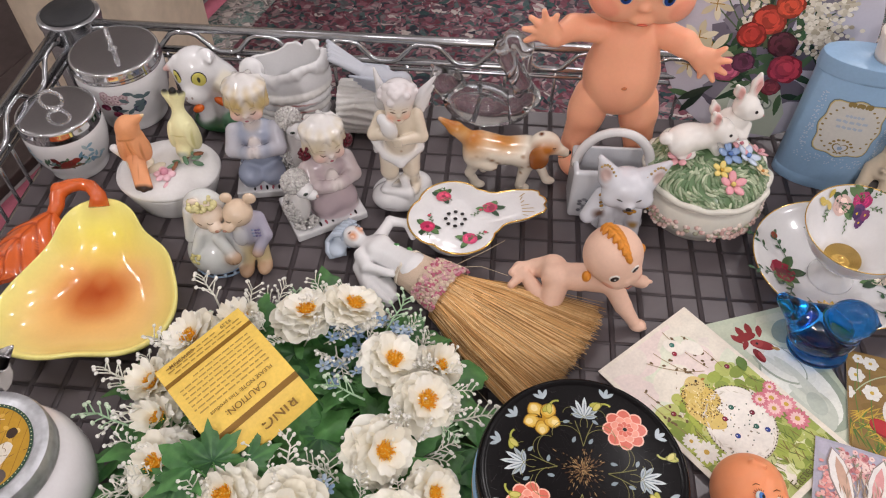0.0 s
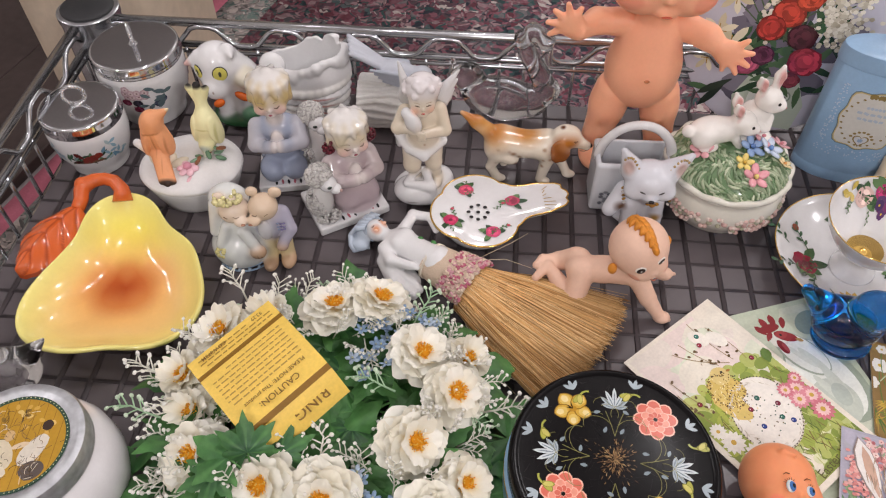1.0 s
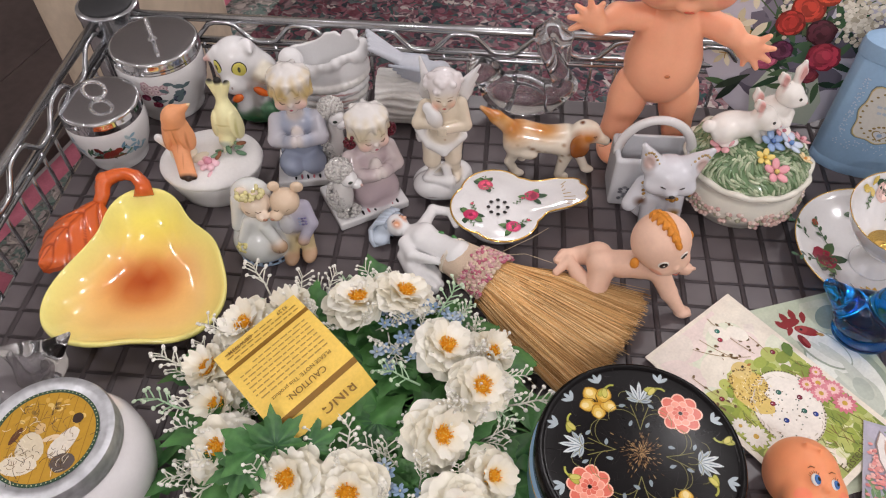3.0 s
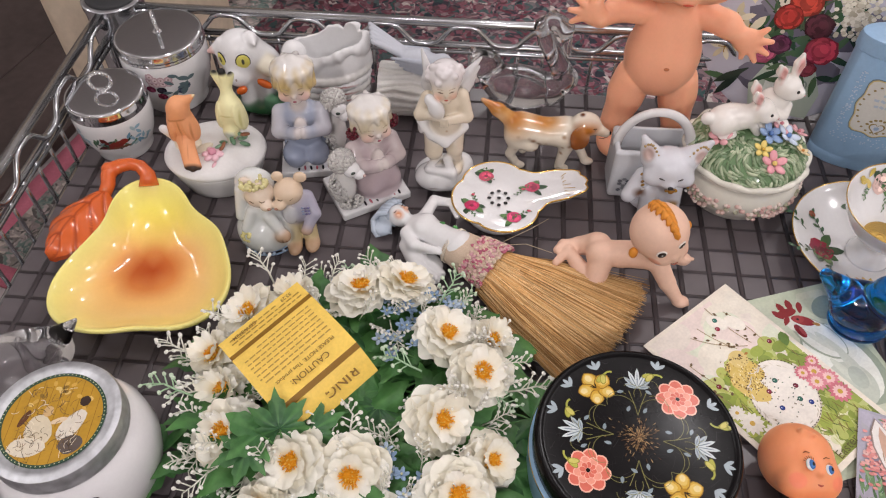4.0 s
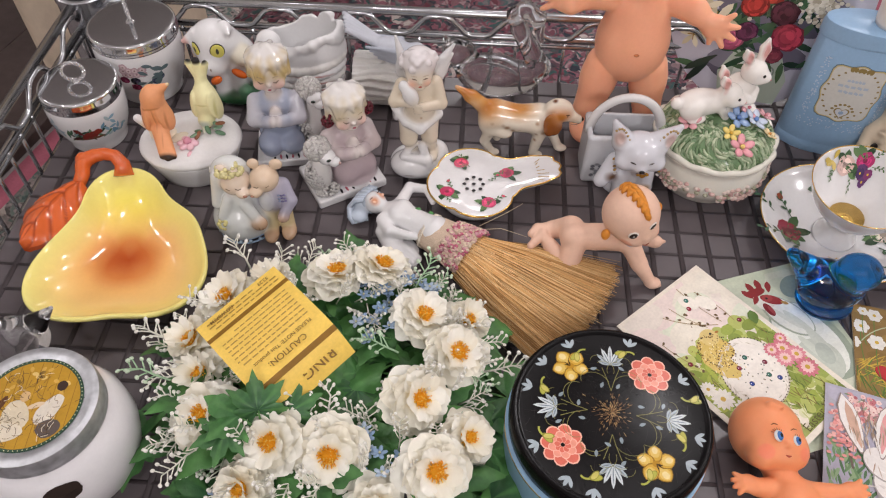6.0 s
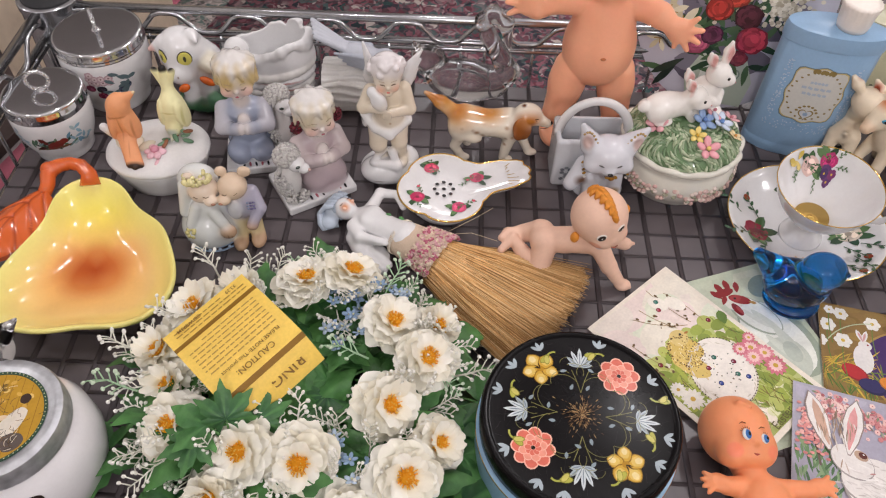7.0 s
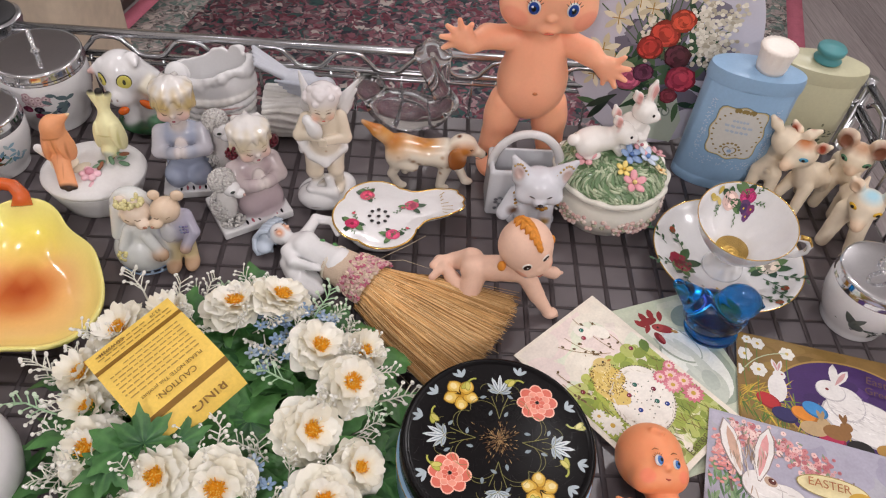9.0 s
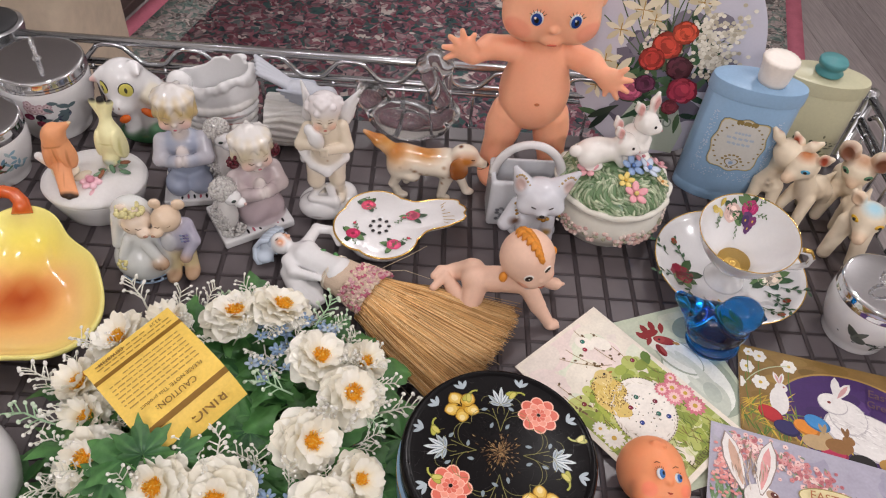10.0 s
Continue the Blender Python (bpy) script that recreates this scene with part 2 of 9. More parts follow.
    C = (W @ np.array([p[-2] for p in adds])) / W.sum(1, keepdims=True)
    for c, r, col, *feather in spots:
        e = np.linalg.norm((V - np.array(c)) / np.array(r), axis=1)
        edge = feather[0] if feather else 0.24
        w = np.clip((1 + edge / 2 - e) / edge, 0, 1)[:, None]
        C = C * (1 - w) + np.array(col) * w
    b = Build()
    b.v = [tuple(p) for p in (V * unit).tolist()]
    b.f = [tuple(q) for q in Q.tolist()]
    b.c = [tuple(c) for c in C.tolist()]
    if extra:
        k = len(b.v)
        b.v += [tuple(x * unit for x in p) for p in extra.v]
        b.f += [tuple(i + k for i in f) for f in extra.f]
        b.c += extra.c
    return b


class Print:
    """Flat printed or painted shapes laid on a surface: place(u, v, height) puts them there. Each later shape lies a hair higher."""

    def __init__(self, place=None, lift=0.00015, step=0.000002, curved=False):
        self.b, self.h, self.step, self.curved = Build(), lift, step, curved
        self.place = place or (lambda u, v, h: (u, v, h))

    def shape(self, pts, col):
        self.h += self.step
        cx, cy = sum(p[0] for p in pts) / len(pts), sum(p[1] for p in pts) / len(pts)
        n = len(pts)
        rings = (0.3, 0.6, 0.8, 1.0) if self.curved else (1.0,)
        P = [self.place(cx, cy, self.h)] + [self.place(cx + (x - cx) * k, cy + (y - cy) * k, self.h) for k in rings for x, y in pts]
        fs = [(0, 1 + i, 1 + (i + 1) % n) for i in range(n)]
        for j in range(len(rings) - 1):
            a = 1 + j * n
            fs += [(a + i, a + n + i, a + n + (i + 1) % n, a + (i + 1) % n) for i in range(n)]
        self.b.add(P, fs, col)
        return self

    def oval(self, x, y, rx, ry, col, rot=0.0, n=16, wob=0.0, teeth=0):
        ca, sa = math.cos(radians(rot)), math.sin(radians(rot))
        pts = []
        for i in range(n):
            a = 2 * math.pi * i / n
            k = 1 + wob * math.cos(teeth * a) if teeth else 1 + wob * (random.random() - 0.5)
            px, py = rx * k * math.cos(a), ry * k * math.sin(a)
            pts.append((x + ca * px - sa * py, y + sa * px + ca * py))
        return self.shape(pts, col)

    def petal(self, x, y, length, width, rot, col, point=1.0):
        ca, sa = math.cos(radians(rot)), math.sin(radians(rot))
        pts = []
        for s, w in ((0, 0.12), (0.25, 0.7), (0.55, 1.0), (0.8, 0.75 if point else 0.95), (1.0, 0.0 if point else 0.5)):
            pts.append((s * length, w * width / 2))
        pts += [(s, -w) for s, w in reversed(pts)]
        return self.shape([(x + ca * a - sa * b, y + sa * a + ca * b) for a, b in pts], col)

    def line(self, pts, width, col):
        self.h += self.step
        P, N = [], len(pts)
        for i in range(N):
            dx = pts[min(i + 1, N - 1)][0] - pts[max(i - 1, 0)][0]
            dy = pts[min(i + 1, N - 1)][1] - pts[max(i - 1, 0)][1]
            L = math.hypot(dx, dy) + 1e-12
            for s in (0.5, -0.5):
                P.append(self.place(pts[i][0] - dy / L * width * s, pts[i][1] + dx / L * width * s, self.h))
        self.b.add(P, [(2 * i, 2 * i + 1, 2 * i + 3, 2 * i + 2) for i in range(N - 1)], col)
        return self

    def bloom(self, x, y, r, petals, col, heart, rot=0.0, inner=None, point=0):
        for i in range(petals):
            self.petal(x, y, r, 2.6 * r * math.pi / petals / 1.6, rot + 360 * i / petals, col, point)
        if inner:
            for i in range(petals):
                self.petal(x, y, r * 0.62, 1.6 * r * math.pi / petals / 1.6, rot + 180 / petals + 360 * i / petals, inner, point)
        return self.oval(x, y, r * 0.22, r * 0.22, heart, n=10)

    def curl(self, x, y, length, bend, rot, width, col, n=8):
        pts = [(x, y)]
        a = radians(rot)
        for i in range(n):
            a += radians(bend) / n
            pts.append((pts[-1][0] + length / n * math.cos(a), pts[-1][1] + length / n * math.sin(a)))
        self.line(pts, width, col)
        return pts[-1]


def text_mesh(name, words, size, mat, colour, bold=0.0):
    """Writing in the built-in font, as a flat mesh with its centre at the origin."""
    cu = bpy.data.curves.new(name, "FONT")
    cu.body, cu.size, cu.align_x, cu.align_y, cu.offset = words, size, "CENTER", "CENTER", bold
    tmp = bpy.data.objects.new(name, cu)
    scene.collection.objects.link(tmp)
    me = bpy.data.meshes.new_from_object(tmp.evaluated_get(bpy.context.evaluated_depsgraph_get()))
    bpy.data.objects.remove(tmp)
    at = me.attributes.new("paint", "FLOAT_COLOR", "POINT")
    at.data.foreach_set("color", np.tile(np.array((*colour, 1), np.float32), len(me.vertices)))
    me.materials.clear()
    me.materials.append(mat)
    return me


WHITE, CREAM = hexcol("e0dfdf"), hexcol("efe6d2")
BLACK, YELLOW = hexcol("15120f"), hexcol("e8c13a")

# ---- the setting ----
def plain(name, lo, hi, mat, label):
    b = Build().box([(a + c) / 2 for a, c in zip(lo, hi)], [(c - a) / 2 for a, c in zip(lo, hi)], (1, 1, 1))
    return solid(name, b, mat, Matrix(), label, "", kind="structure", smooth=False)


def wood_material():
    m = material("grey_floorboards", hexcol("8a8080"), rough=0.45, vary=0.15, grain=30, blotch=3, bump=0.1, bump_scale=60)
    nt = m.node_tree
    info = nt.nodes.new("ShaderNodeObjectInfo")
    tc, mp, nz = nt.nodes.new("ShaderNodeTexCoord"), nt.nodes.new("ShaderNodeMapping"), nt.nodes.new("ShaderNodeTexNoise")
    mp.inputs["Scale"].default_value = (60, 3, 60)
    nz.inputs["Detail"].default_value = 5
    nt.links.new(tc.outputs["Object"], mp.inputs[0])
    nt.links.new(mp.outputs[0], nz.inputs["Vector"])
    add = nt.nodes.new("ShaderNodeMath")
    add.operation = "MULTIPLY_ADD"
    nt.links.new(info.outputs["Random"], add.inputs[0])
    add.inputs[1].default_value = 0.35
    nt.links.new(nz.outputs["Fac"], add.inputs[2])
    ramp = nt.nodes.new("ShaderNodeValToRGB")
    ramp.color_ramp.elements[0].position, ramp.color_ramp.elements[1].position = 0.3, 1.0
    ramp.color_ramp.elements[0].color = (*hexcol("6d6466"), 1)
    ramp.color_ramp.elements[1].color = (*hexcol("a39a99"), 1)
    nt.links.new(add.outputs[0], ramp.inputs[0])
    nt.links.new(ramp.outputs[0], nt.nodes["Principled BSDF"].inputs["Base Color"])
    return m


def rug_material(name, scale, stops):
    m = material(name, (0.2, 0.2, 0.2), rough=0.95, spec=0.1, vary=0.1)
    nt = m.node_tree
    tc, warp = nt.nodes.new("ShaderNodeTexCoord"), nt.nodes.new("ShaderNodeTexNoise")
    warp.inputs["Scale"].default_value = scale * 0.8
    nt.links.new(tc.outputs["Object"], warp.inputs["Vector"])
    mixv = nt.nodes.new("ShaderNodeVectorMath")
    mixv.operation = "MULTIPLY_ADD"
    nt.links.new(warp.outputs["Color"], mixv.inputs[0])
    mixv.inputs[1].default_value = (0.06, 0.06, 0)
    nt.links.new(tc.outputs["Object"], mixv.inputs[2])
    vor, vor2 = nt.nodes.new("ShaderNodeTexVoronoi"), nt.nodes.new("ShaderNodeTexVoronoi")
    vor.inputs["Scale"].default_value, vor2.inputs["Scale"].default_value = scale, scale * 2.6
    for v in (vor, vor2):
        nt.links.new(mixv.outputs[0], v.inputs["Vector"])
    sep, sep2 = nt.nodes.new("ShaderNodeSeparateColor"), nt.nodes.new("ShaderNodeSeparateColor")
    nt.links.new(vor.outputs["Color"], sep.inputs[0])
    nt.links.new(vor2.outputs["Color"], sep2.inputs[0])
    mix = nt.nodes.new("ShaderNodeMath")
    mix.operation = "MULTIPLY_ADD"
    nt.links.new(sep2.outputs[0], mix.inputs[0])
    mix.inputs[1].default_value = 0.55
    half = nt.nodes.new("ShaderNodeMath")
    half.operation = "MULTIPLY"
    half.inputs[1].default_value = 0.45
    nt.links.new(sep.outputs[1], half.inputs[0])
    nt.links.new(half.outputs[0], mix.inputs[2])
    ramp = nt.nodes.new("ShaderNodeValToRGB")
    ramp.color_ramp.interpolation = "EASE"
    while len(ramp.color_ramp.elements) < len(stops):
        ramp.color_ramp.elements.new(0.5)
    for e, (p, c) in zip(ramp.color_ramp.elements, stops):
        e.position, e.color = p, (*hexcol(c), 1)
    nt.links.new(mix.outputs[0], ramp.inputs[0])
    pile, mul = nt.nodes.new("ShaderNodeTexNoise"), nt.nodes.new("ShaderNodeMixRGB")
    pile.inputs["Scale"].default_value = 120
    nt.links.new(tc.outputs["Object"], pile.inputs["Vector"])
    mul.blend_type, mul.inputs[0].default_value = "OVERLAY", 0.35
    nt.links.new(ramp.outputs[0], mul.inputs[1])
    nt.links.new(pile.outputs["Fac"], mul.inputs[2])
    nt.links.new(mul.outputs[0], nt.nodes["Principled BSDF"].inputs["Base Color"])
    return m


plain("ceiling", (-2.7, -3.2, CEIL_Z), (2.7, 4.2, CEIL_Z + 0.1), CEILING, "plain grey painted ceiling of the shop")
plain("wall_north", (-2.7, 4.2, FLOOR_Z - 0.1), (2.7, 4.3, CEIL_Z + 0.1), WALLS, "plain beige painted wall")
plain("wall_south", (-2.7, -3.3, FLOOR_Z - 0.1), (2.7, -3.2, CEIL_Z + 0.1), WALLS, "plain beige painted wall")
plain("wall_east", (2.7, -3.3, FLOOR_Z - 0.1), (2.8, 4.3, CEIL_Z + 0.1), WALLS, "plain beige painted wall")
plain("wall_west", (-2.8, -3.3, FLOOR_Z - 0.1), (-2.7, 4.3, CEIL_Z + 0.1), WALLS, "plain beige painted wall")
BOARD = wood_material()
floor = solid("floor", Build().box((0, 0.5, FLOOR_Z - 0.06), (2.7, 3.7, 0.05), (1, 1, 1)), material("subfloor", hexcol("3c3636"), rough=0.8), Matrix(),
              "grey-brown wooden plank floor of the shop", "", kind="structure", smooth=False)

for i, (x, y, watts) in enumerate(LAMPS):
    lamp = bpy.data.lights.new("ceiling_lamp", "POINT")
    lamp.shadow_soft_size, lamp.energy, lamp.color = 0.045, watts, (1.0, 0.957, 0.975)
    new("ceiling_lamp", lamp).matrix_basis = pose(x, y, CEIL_Z - 0.3)

RUG = rug_material("rug_wool", 29, [(0.0, "2e353d"), (0.2, "46605f"), (0.3, "70424c"), (0.42, "93646f"), (0.52, "3a4048"), (0.62, "a98c90"), (0.7, "56696a"), (0.78, "7a4a56"), (0.88, "c9bfba")])
RUGEDGE = rug_material("rug_border_wool", 40, [(0.0, "4a5a58"), (0.3, "70807a"), (0.5, "a79a98"), (0.7, "53504f"), (0.85, "c0b5ae")])
RUGPINK = material("rug_pink_wool", hexcol("b5697a"), rough=0.95, spec=0.1, vary=0.15, grain=200, bump=0.3, bump_scale=200)
RUGM = pose(0.34, 1.95, FLOOR_Z, 0, 0, -20)
rug = thing("rug", RUGM, "worn floral oriental rug in navy, teal and rose on the floor", "rug")
part("field", Build().box((0, 0.12, 0.005), (0.76, 1.38, 0.004), (1, 1, 1)), RUG, rug, "dense rose and teal flower pattern")
for s in (-1, 1):
    part("border", Build().box((s * 0.825, 0.12, 0.005), (0.065, 1.38, 0.004), (1, 1, 1)), RUGEDGE, rug, "grey-green border band")
    part("edge_stripe", Build().box((s * 0.915, 0.055, 0.005), (0.025, 1.49, 0.004), (1, 1, 1)), RUGPINK, rug, "pink edge stripe")
part("end_border", Build().box((0, -1.325, 0.005), (0.89, 0.065, 0.004), (1, 1, 1)), RUGEDGE, rug, "grey-green border band")
part("end_stripe", Build().box((0, -1.412, 0.005), (0.89, 0.022, 0.004), (1, 1, 1)), RUGPINK, rug, "pink edge stripe")

# the beige textured piece behind the shelf, and red cloth beside it
HIDE = material("beige_crackle", hexcol("c9b9a4"), rough=0.75, vary=0.12, grain=60, blotch=12, bump=0.9, bump_scale=55)
b = Build()
b.grid(lambda u, v: ((0.145 + 0.02 * v) * max(-1, min(1, 1.3 * math.cos(2 * math.pi * u))), 0.11 * max(-1, min(1, 1.3 * math.sin(2 * math.pi * u))), -0.75 + 0.95 * v), 48, 24, (1, 1, 1), closed=True)
b.f.append(tuple(range(24 * 48, 25 * 48)))
solid("pedestal", b, HIDE, pose(-0.545, 1.12, 0, 0, 0, -6) @ Matrix.Diagonal((0.74, 1, 1, 1)), "beige pedestal with a crackled bark-like surface on the rug", "pedestal")
b = Build()
for i in range(9):
    b.ball((0.08 * math.sin(i * 2.1), 0.06 * math.cos(i * 1.7), 0.09 + 0.012 * (i % 4)), (0.13, 0.05, 0.09), hexcol("9c3a2c") if i % 3 else hexcol("7a2b26"), rot=(20 * i, 10 * i, 37 * i))
# dark boards stand in for shaded floor; the shade is in their colour
SHADED_WOOD = material("shaded_floor_wood", hexcol("493d3b"), rough=0.5, vary=0.3, grain=40, blotch=5, bump=0.1, bump_scale=50)
platform = thing("shaded_floor", RUGM, "dark boards standing in for the shaded floor beside the rug", "platform")
for k in range(5):
    part("board", Build().box((-1.092 - 0.272 * k, 0.1, 0.014), (0.1345, 1.35, 0.014), (1, 1, 1), bevel=0.003), SHADED_WOOD, platform, smooth=False)
solid("red_cushion", b, CLOTH, pose(-0.80, 2.13, FLOOR_Z + 0.028), "crumpled dark red cloth cushion on the shaded floor", "cushion")

# ---- the wire shelf ----
SHELF = pose(-0.342, 0.597, 0, 0, 0, -5.15)
WIDE, DEEP, PITCH = 0.816, 0.63, 0.0222
shelf = thing("wire_shelf", SHELF, "chrome wire shelf with a raised wavy rail around it", "shelf", kind="")
RAIL_T, RAIL_L = 0.068, 0.045


def rail(side, name, z, r, parent=None):
    a, c = {"back": ((0, 0), (WIDE, 0)), "left": ((0, 0), (0, -DEEP)), "right": ((WIDE, 0), (WIDE, -DEEP))}[side]
    return part(name, Build().tube([(a[0], a[1], z), (c[0], c[1], z)], r, (1, 1, 1), n=10), STEEL, shelf)


for side in ("back", "left", "right"):
    rail(side, "top_rail", RAIL_T, 0.0042)
    rail(side, "lower_rail", RAIL_L, 0.0032)
    rail(side, "lower_rail", RAIL_L - 0.0075, 0.0022)
    rail(side, "base_rail", -0.008, 0.0035)
    n = int((WIDE if side == "back" else DEEP) / 0.0725)
    pts = []
    for k in range(n * 12 + 1):
        s = k / 12 * 0.0725
        w = max(-1, min(1, 1.5 * math.sin(2 * math.pi * k / 12)))
        z = (RAIL_T + RAIL_L) / 2 + w * (RAIL_T - RAIL_L) / 2 * 0.8
        pts.append({"back": (s + 0.02, -0.003, z), "left": (0.003, -s - 0.02, z), "right": (WIDE - 0.003, -s - 0.02, z)}[side])
    part("wave_wire", Build().tube(pts, 0.0024, (1, 1, 1), n=8), STEEL, shelf)
UPRIGHT = Build().tube([(0, 0, -0.008), (0, 0, RAIL_L)], 0.0017, (1, 1, 1), n=6).mesh("upright_wire", STEEL)
for k in range(1, int(WIDE / PITCH)):
    part("upright_wire", UPRIGHT, STEEL, shelf, m=pose(k * PITCH, 0, 0))
for k in range(1, int(DEEP / PITCH)):
    for x in (0, WIDE):
        part("upright_wire", UPRIGHT, STEEL, shelf, m=pose(x, -k * PITCH, 0))
for x, y in ((0, 0), (WIDE, 0), (0, -DEEP), (WIDE, -DEEP)):
    joint = Build().tube([(x, y, RAIL_T + 0.006), (x, y, FLOOR_Z)], [0.006, 0.006], (1, 1, 1), n=12)
    part("corner_rod", joint, STEEL, shelf)
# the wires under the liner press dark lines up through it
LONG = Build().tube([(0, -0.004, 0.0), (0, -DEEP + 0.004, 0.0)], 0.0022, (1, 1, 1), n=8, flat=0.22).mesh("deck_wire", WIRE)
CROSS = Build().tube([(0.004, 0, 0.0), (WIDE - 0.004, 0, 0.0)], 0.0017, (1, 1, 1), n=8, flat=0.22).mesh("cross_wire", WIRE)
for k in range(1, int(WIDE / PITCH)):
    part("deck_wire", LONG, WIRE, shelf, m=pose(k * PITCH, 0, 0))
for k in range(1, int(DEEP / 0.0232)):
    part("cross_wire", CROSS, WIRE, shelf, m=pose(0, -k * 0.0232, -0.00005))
solid("shelf_liner", Build().box((WIDE / 2, -DEEP / 2, -0.0018), (WIDE / 2 - 0.004, DEEP / 2 - 0.004, 0.0016), (1, 1, 1), bevel=0.0008), LINER, SHELF,
      "smoky grey plastic liner sheet lying on the wire shelf", "shelf liner", smooth=False)
post = thing("shelf_post", pose(-0.338, 0.604, 0), "round chrome corner post with a black rubber cap", "post")
part("tube", Build().lathe([(0.0265, -0.75), (0.0265, 0.066), (0.0275, 0.0665), (0.0275, 0.072), (0.026, 0.073)], (1, 1, 1), n=40), STEEL, post, angle=40)
part("cap", Build().lathe([(0.0235, 0.072), (0.0235, 0.0745), (0.021, 0.0765), (0.0, 0.0768)], (1, 1, 1), n=40), RUBBER, post, "black rubber cap", angle=50)


# ---- the things ----
def round_place(radius_at, c=(0, 0)):
    """Lays a print round an upright turned body: u along the girth from the front, v up."""
    def place(u, v, h):
        r = radius_at(v) + h
        a = -math.pi / 2 + u / radius_at(v)
        return (c[0] + r * math.cos(a), c[1] + r * math.sin(a), v)
    return place


def profile_radius(prof):
    def f(z):
        for (r0, z0), (r1, z1) in zip(prof, prof[1:]):
            if z0 <= z <= z1 and z1 > z0:
                return r0 + (r1 - r0) * (z - z0) / (z1 - z0)
        return prof[-1][0]
    return f


def coddler(m, R, H, motif, label, turn=0.0):
    """Porcelain egg coddler: body, screw lid with banded edge, and twisted ring."""
    t = thing("egg_coddler", m, label, "egg coddler", "porcelain egg coddlers")
    k = H / 0.06
    prof = [(0.0, 0.0), (0.70 * R, 0.0), (0.74 * R, 0.002), (0.73 * R, 0.005), (0.82 * R, 0.012 * k), (0.93 * R, 0.022 * k), (0.99 * R, 0.033 * k),
            (1.0 * R, 0.042 * k), (0.985 * R, 0.048 * k), (0.95 * R, 0.050 * k)]
    part("body", Build().lathe(prof, WHITE, n=48), GLAZE, t)
    z = 0.0485 * k
    lid = Build().lathe([(0.90 * R, z), (0.99 * R, z), (1.0 * R, z + 0.001), (0.985 * R, z + 0.0025), (1.0 * R, z + 0.004), (0.985 * R, z + 0.0055), (0.985 * R, z + 0.009),
                         (0.975 * R, z + 0.0105), (0.95 * R, z + 0.0113), (0.90 * R, z + 0.0115), (0.5 * R, z + 0.0118), (0, z + 0.0119)], (1, 1, 1), n=56)
    lid = part("lid", lid, CHROME, t, "polished chrome screw lid", angle=40)
    ring, zt = Build(), z + 0.0118
    rr, ca, sa = 0.0085, math.cos(radians(turn)), math.sin(radians(turn))
    for ph in (0, math.pi):
        pts = []
        for i in range(48):
            a = 2 * math.pi * i / 48
            w = 0.0009
            x = (rr + w * math.cos(9 * a + ph)) * math.cos(a)
            pts.append((x * ca - w * math.sin(9 * a + ph) * sa, x * sa + w * math.sin(9 * a + ph) * ca, zt + 0.0095 + (rr + w * math.cos(9 * a + ph)) * math.sin(a)))
        ring.tube(pts, 0.0011, (1, 1, 1), n=6, closed=True)
    ring.lathe([(0.0045, 0), (0.0035, 0.0015), (0.0018, 0.003), (0, 0.0035)], (1, 1, 1), n=16, c=(0, 0, zt - 0.0005))
    part("knob", ring, CHROME, lid, "twisted wire ring")
    pr = Print(round_place(profile_radius(prof)), lift=0.0003, curved=True)
    rnd = random.Random(motif)
    if motif == "berries":
        for i in range(9):
            x, y = -0.012 + 0.005 * (i % 4) + rnd.uniform(-.001, .001), 0.035 * k + 0.004 * (i // 4)
            pr.bloom(x, y, 0.0036, 5, hexcol("b59aa0"), hexcol("7d5f62"), inner=hexcol("cdb9ba"))
        for x, y, c in ((-0.014, 0.030 * k, "6d2440"), (-0.005, 0.029 * k, "1d1826"), (-0.006, 0.0225 * k, "7c2a45"), (0.012, 0.026 * k, "33384a"), (0.016, 0.029 * k, "3d4656")):
            pr.oval(x, y, 0.0042, 0.0040, hexcol(c))
            for i in range(7):
                pr.oval(x + rnd.uniform(-.003, .003), y + rnd.uniform(-.003, .003), 0.0010, 0.0010, tuple(min(1, q * 1.9 + .02) for q in hexcol(c)), n=7)
        for i in range(12):
            pr.petal(0.008 + rnd.uniform(-.006, .012), 0.030 * k + rnd.uniform(-.008, .012), 0.009, 0.004, rnd.uniform(0, 360), hexcol("5d6f73"))
        for s in (-0.06, 0.06):
            pr.bloom(s, 0.032 * k, 0.006, 5, hexcol("b59aa0"), hexcol("7d5f62"))
    elif motif == "redbird":
        for i in range(26):
            pr.petal(rnd.uniform(-.018, .016), 0.024 * k + rnd.uniform(-.004, .006), rnd.uniform(.005, .010), .0024, rnd.uniform(20, 160), hexcol(rnd.choice(("40604a", "5f7a5c", "7c9a9a", "2d4638"))))
        pr.oval(0.002, 0.027 * k, 0.0075, 0.0042, hexcol("7d2a22"), rot=20)
        pr.oval(0.009, 0.030 * k, 0.0032, 0.0030, hexcol("8a3126"))
        pr.petal(-0.003, 0.028 * k, 0.010, 0.005, 130, hexcol("5f1f1c"))
        pr.petal(-0.004, 0.026 * k, 0.010, 0.004, 200, hexcol("4a1a18"))
        pr.oval(0.0, 0.0235 * k, 0.014, 0.0016, hexcol("6d4a36"))
        for i in range(14):
            pr.petal(0.022 + rnd.uniform(-.006, .008), 0.028 * k + rnd.uniform(-.008, .010), .007, .003, rnd.uniform(0, 360), hexcol(rnd.choice(("8fb0c0", "6f93a8", "a9bcc0"))))
            pr.petal(-0.028 + rnd.uniform(-.006, .006), 0.028 * k + rnd.uniform(-.008, .010), .006, .003, rnd.uniform(0, 360), hexcol("9fb4c0"))
    else:
        pr.petal(-0.016, 0.036 * k, 0.016, 0.007, -45, hexcol("4c5350"))
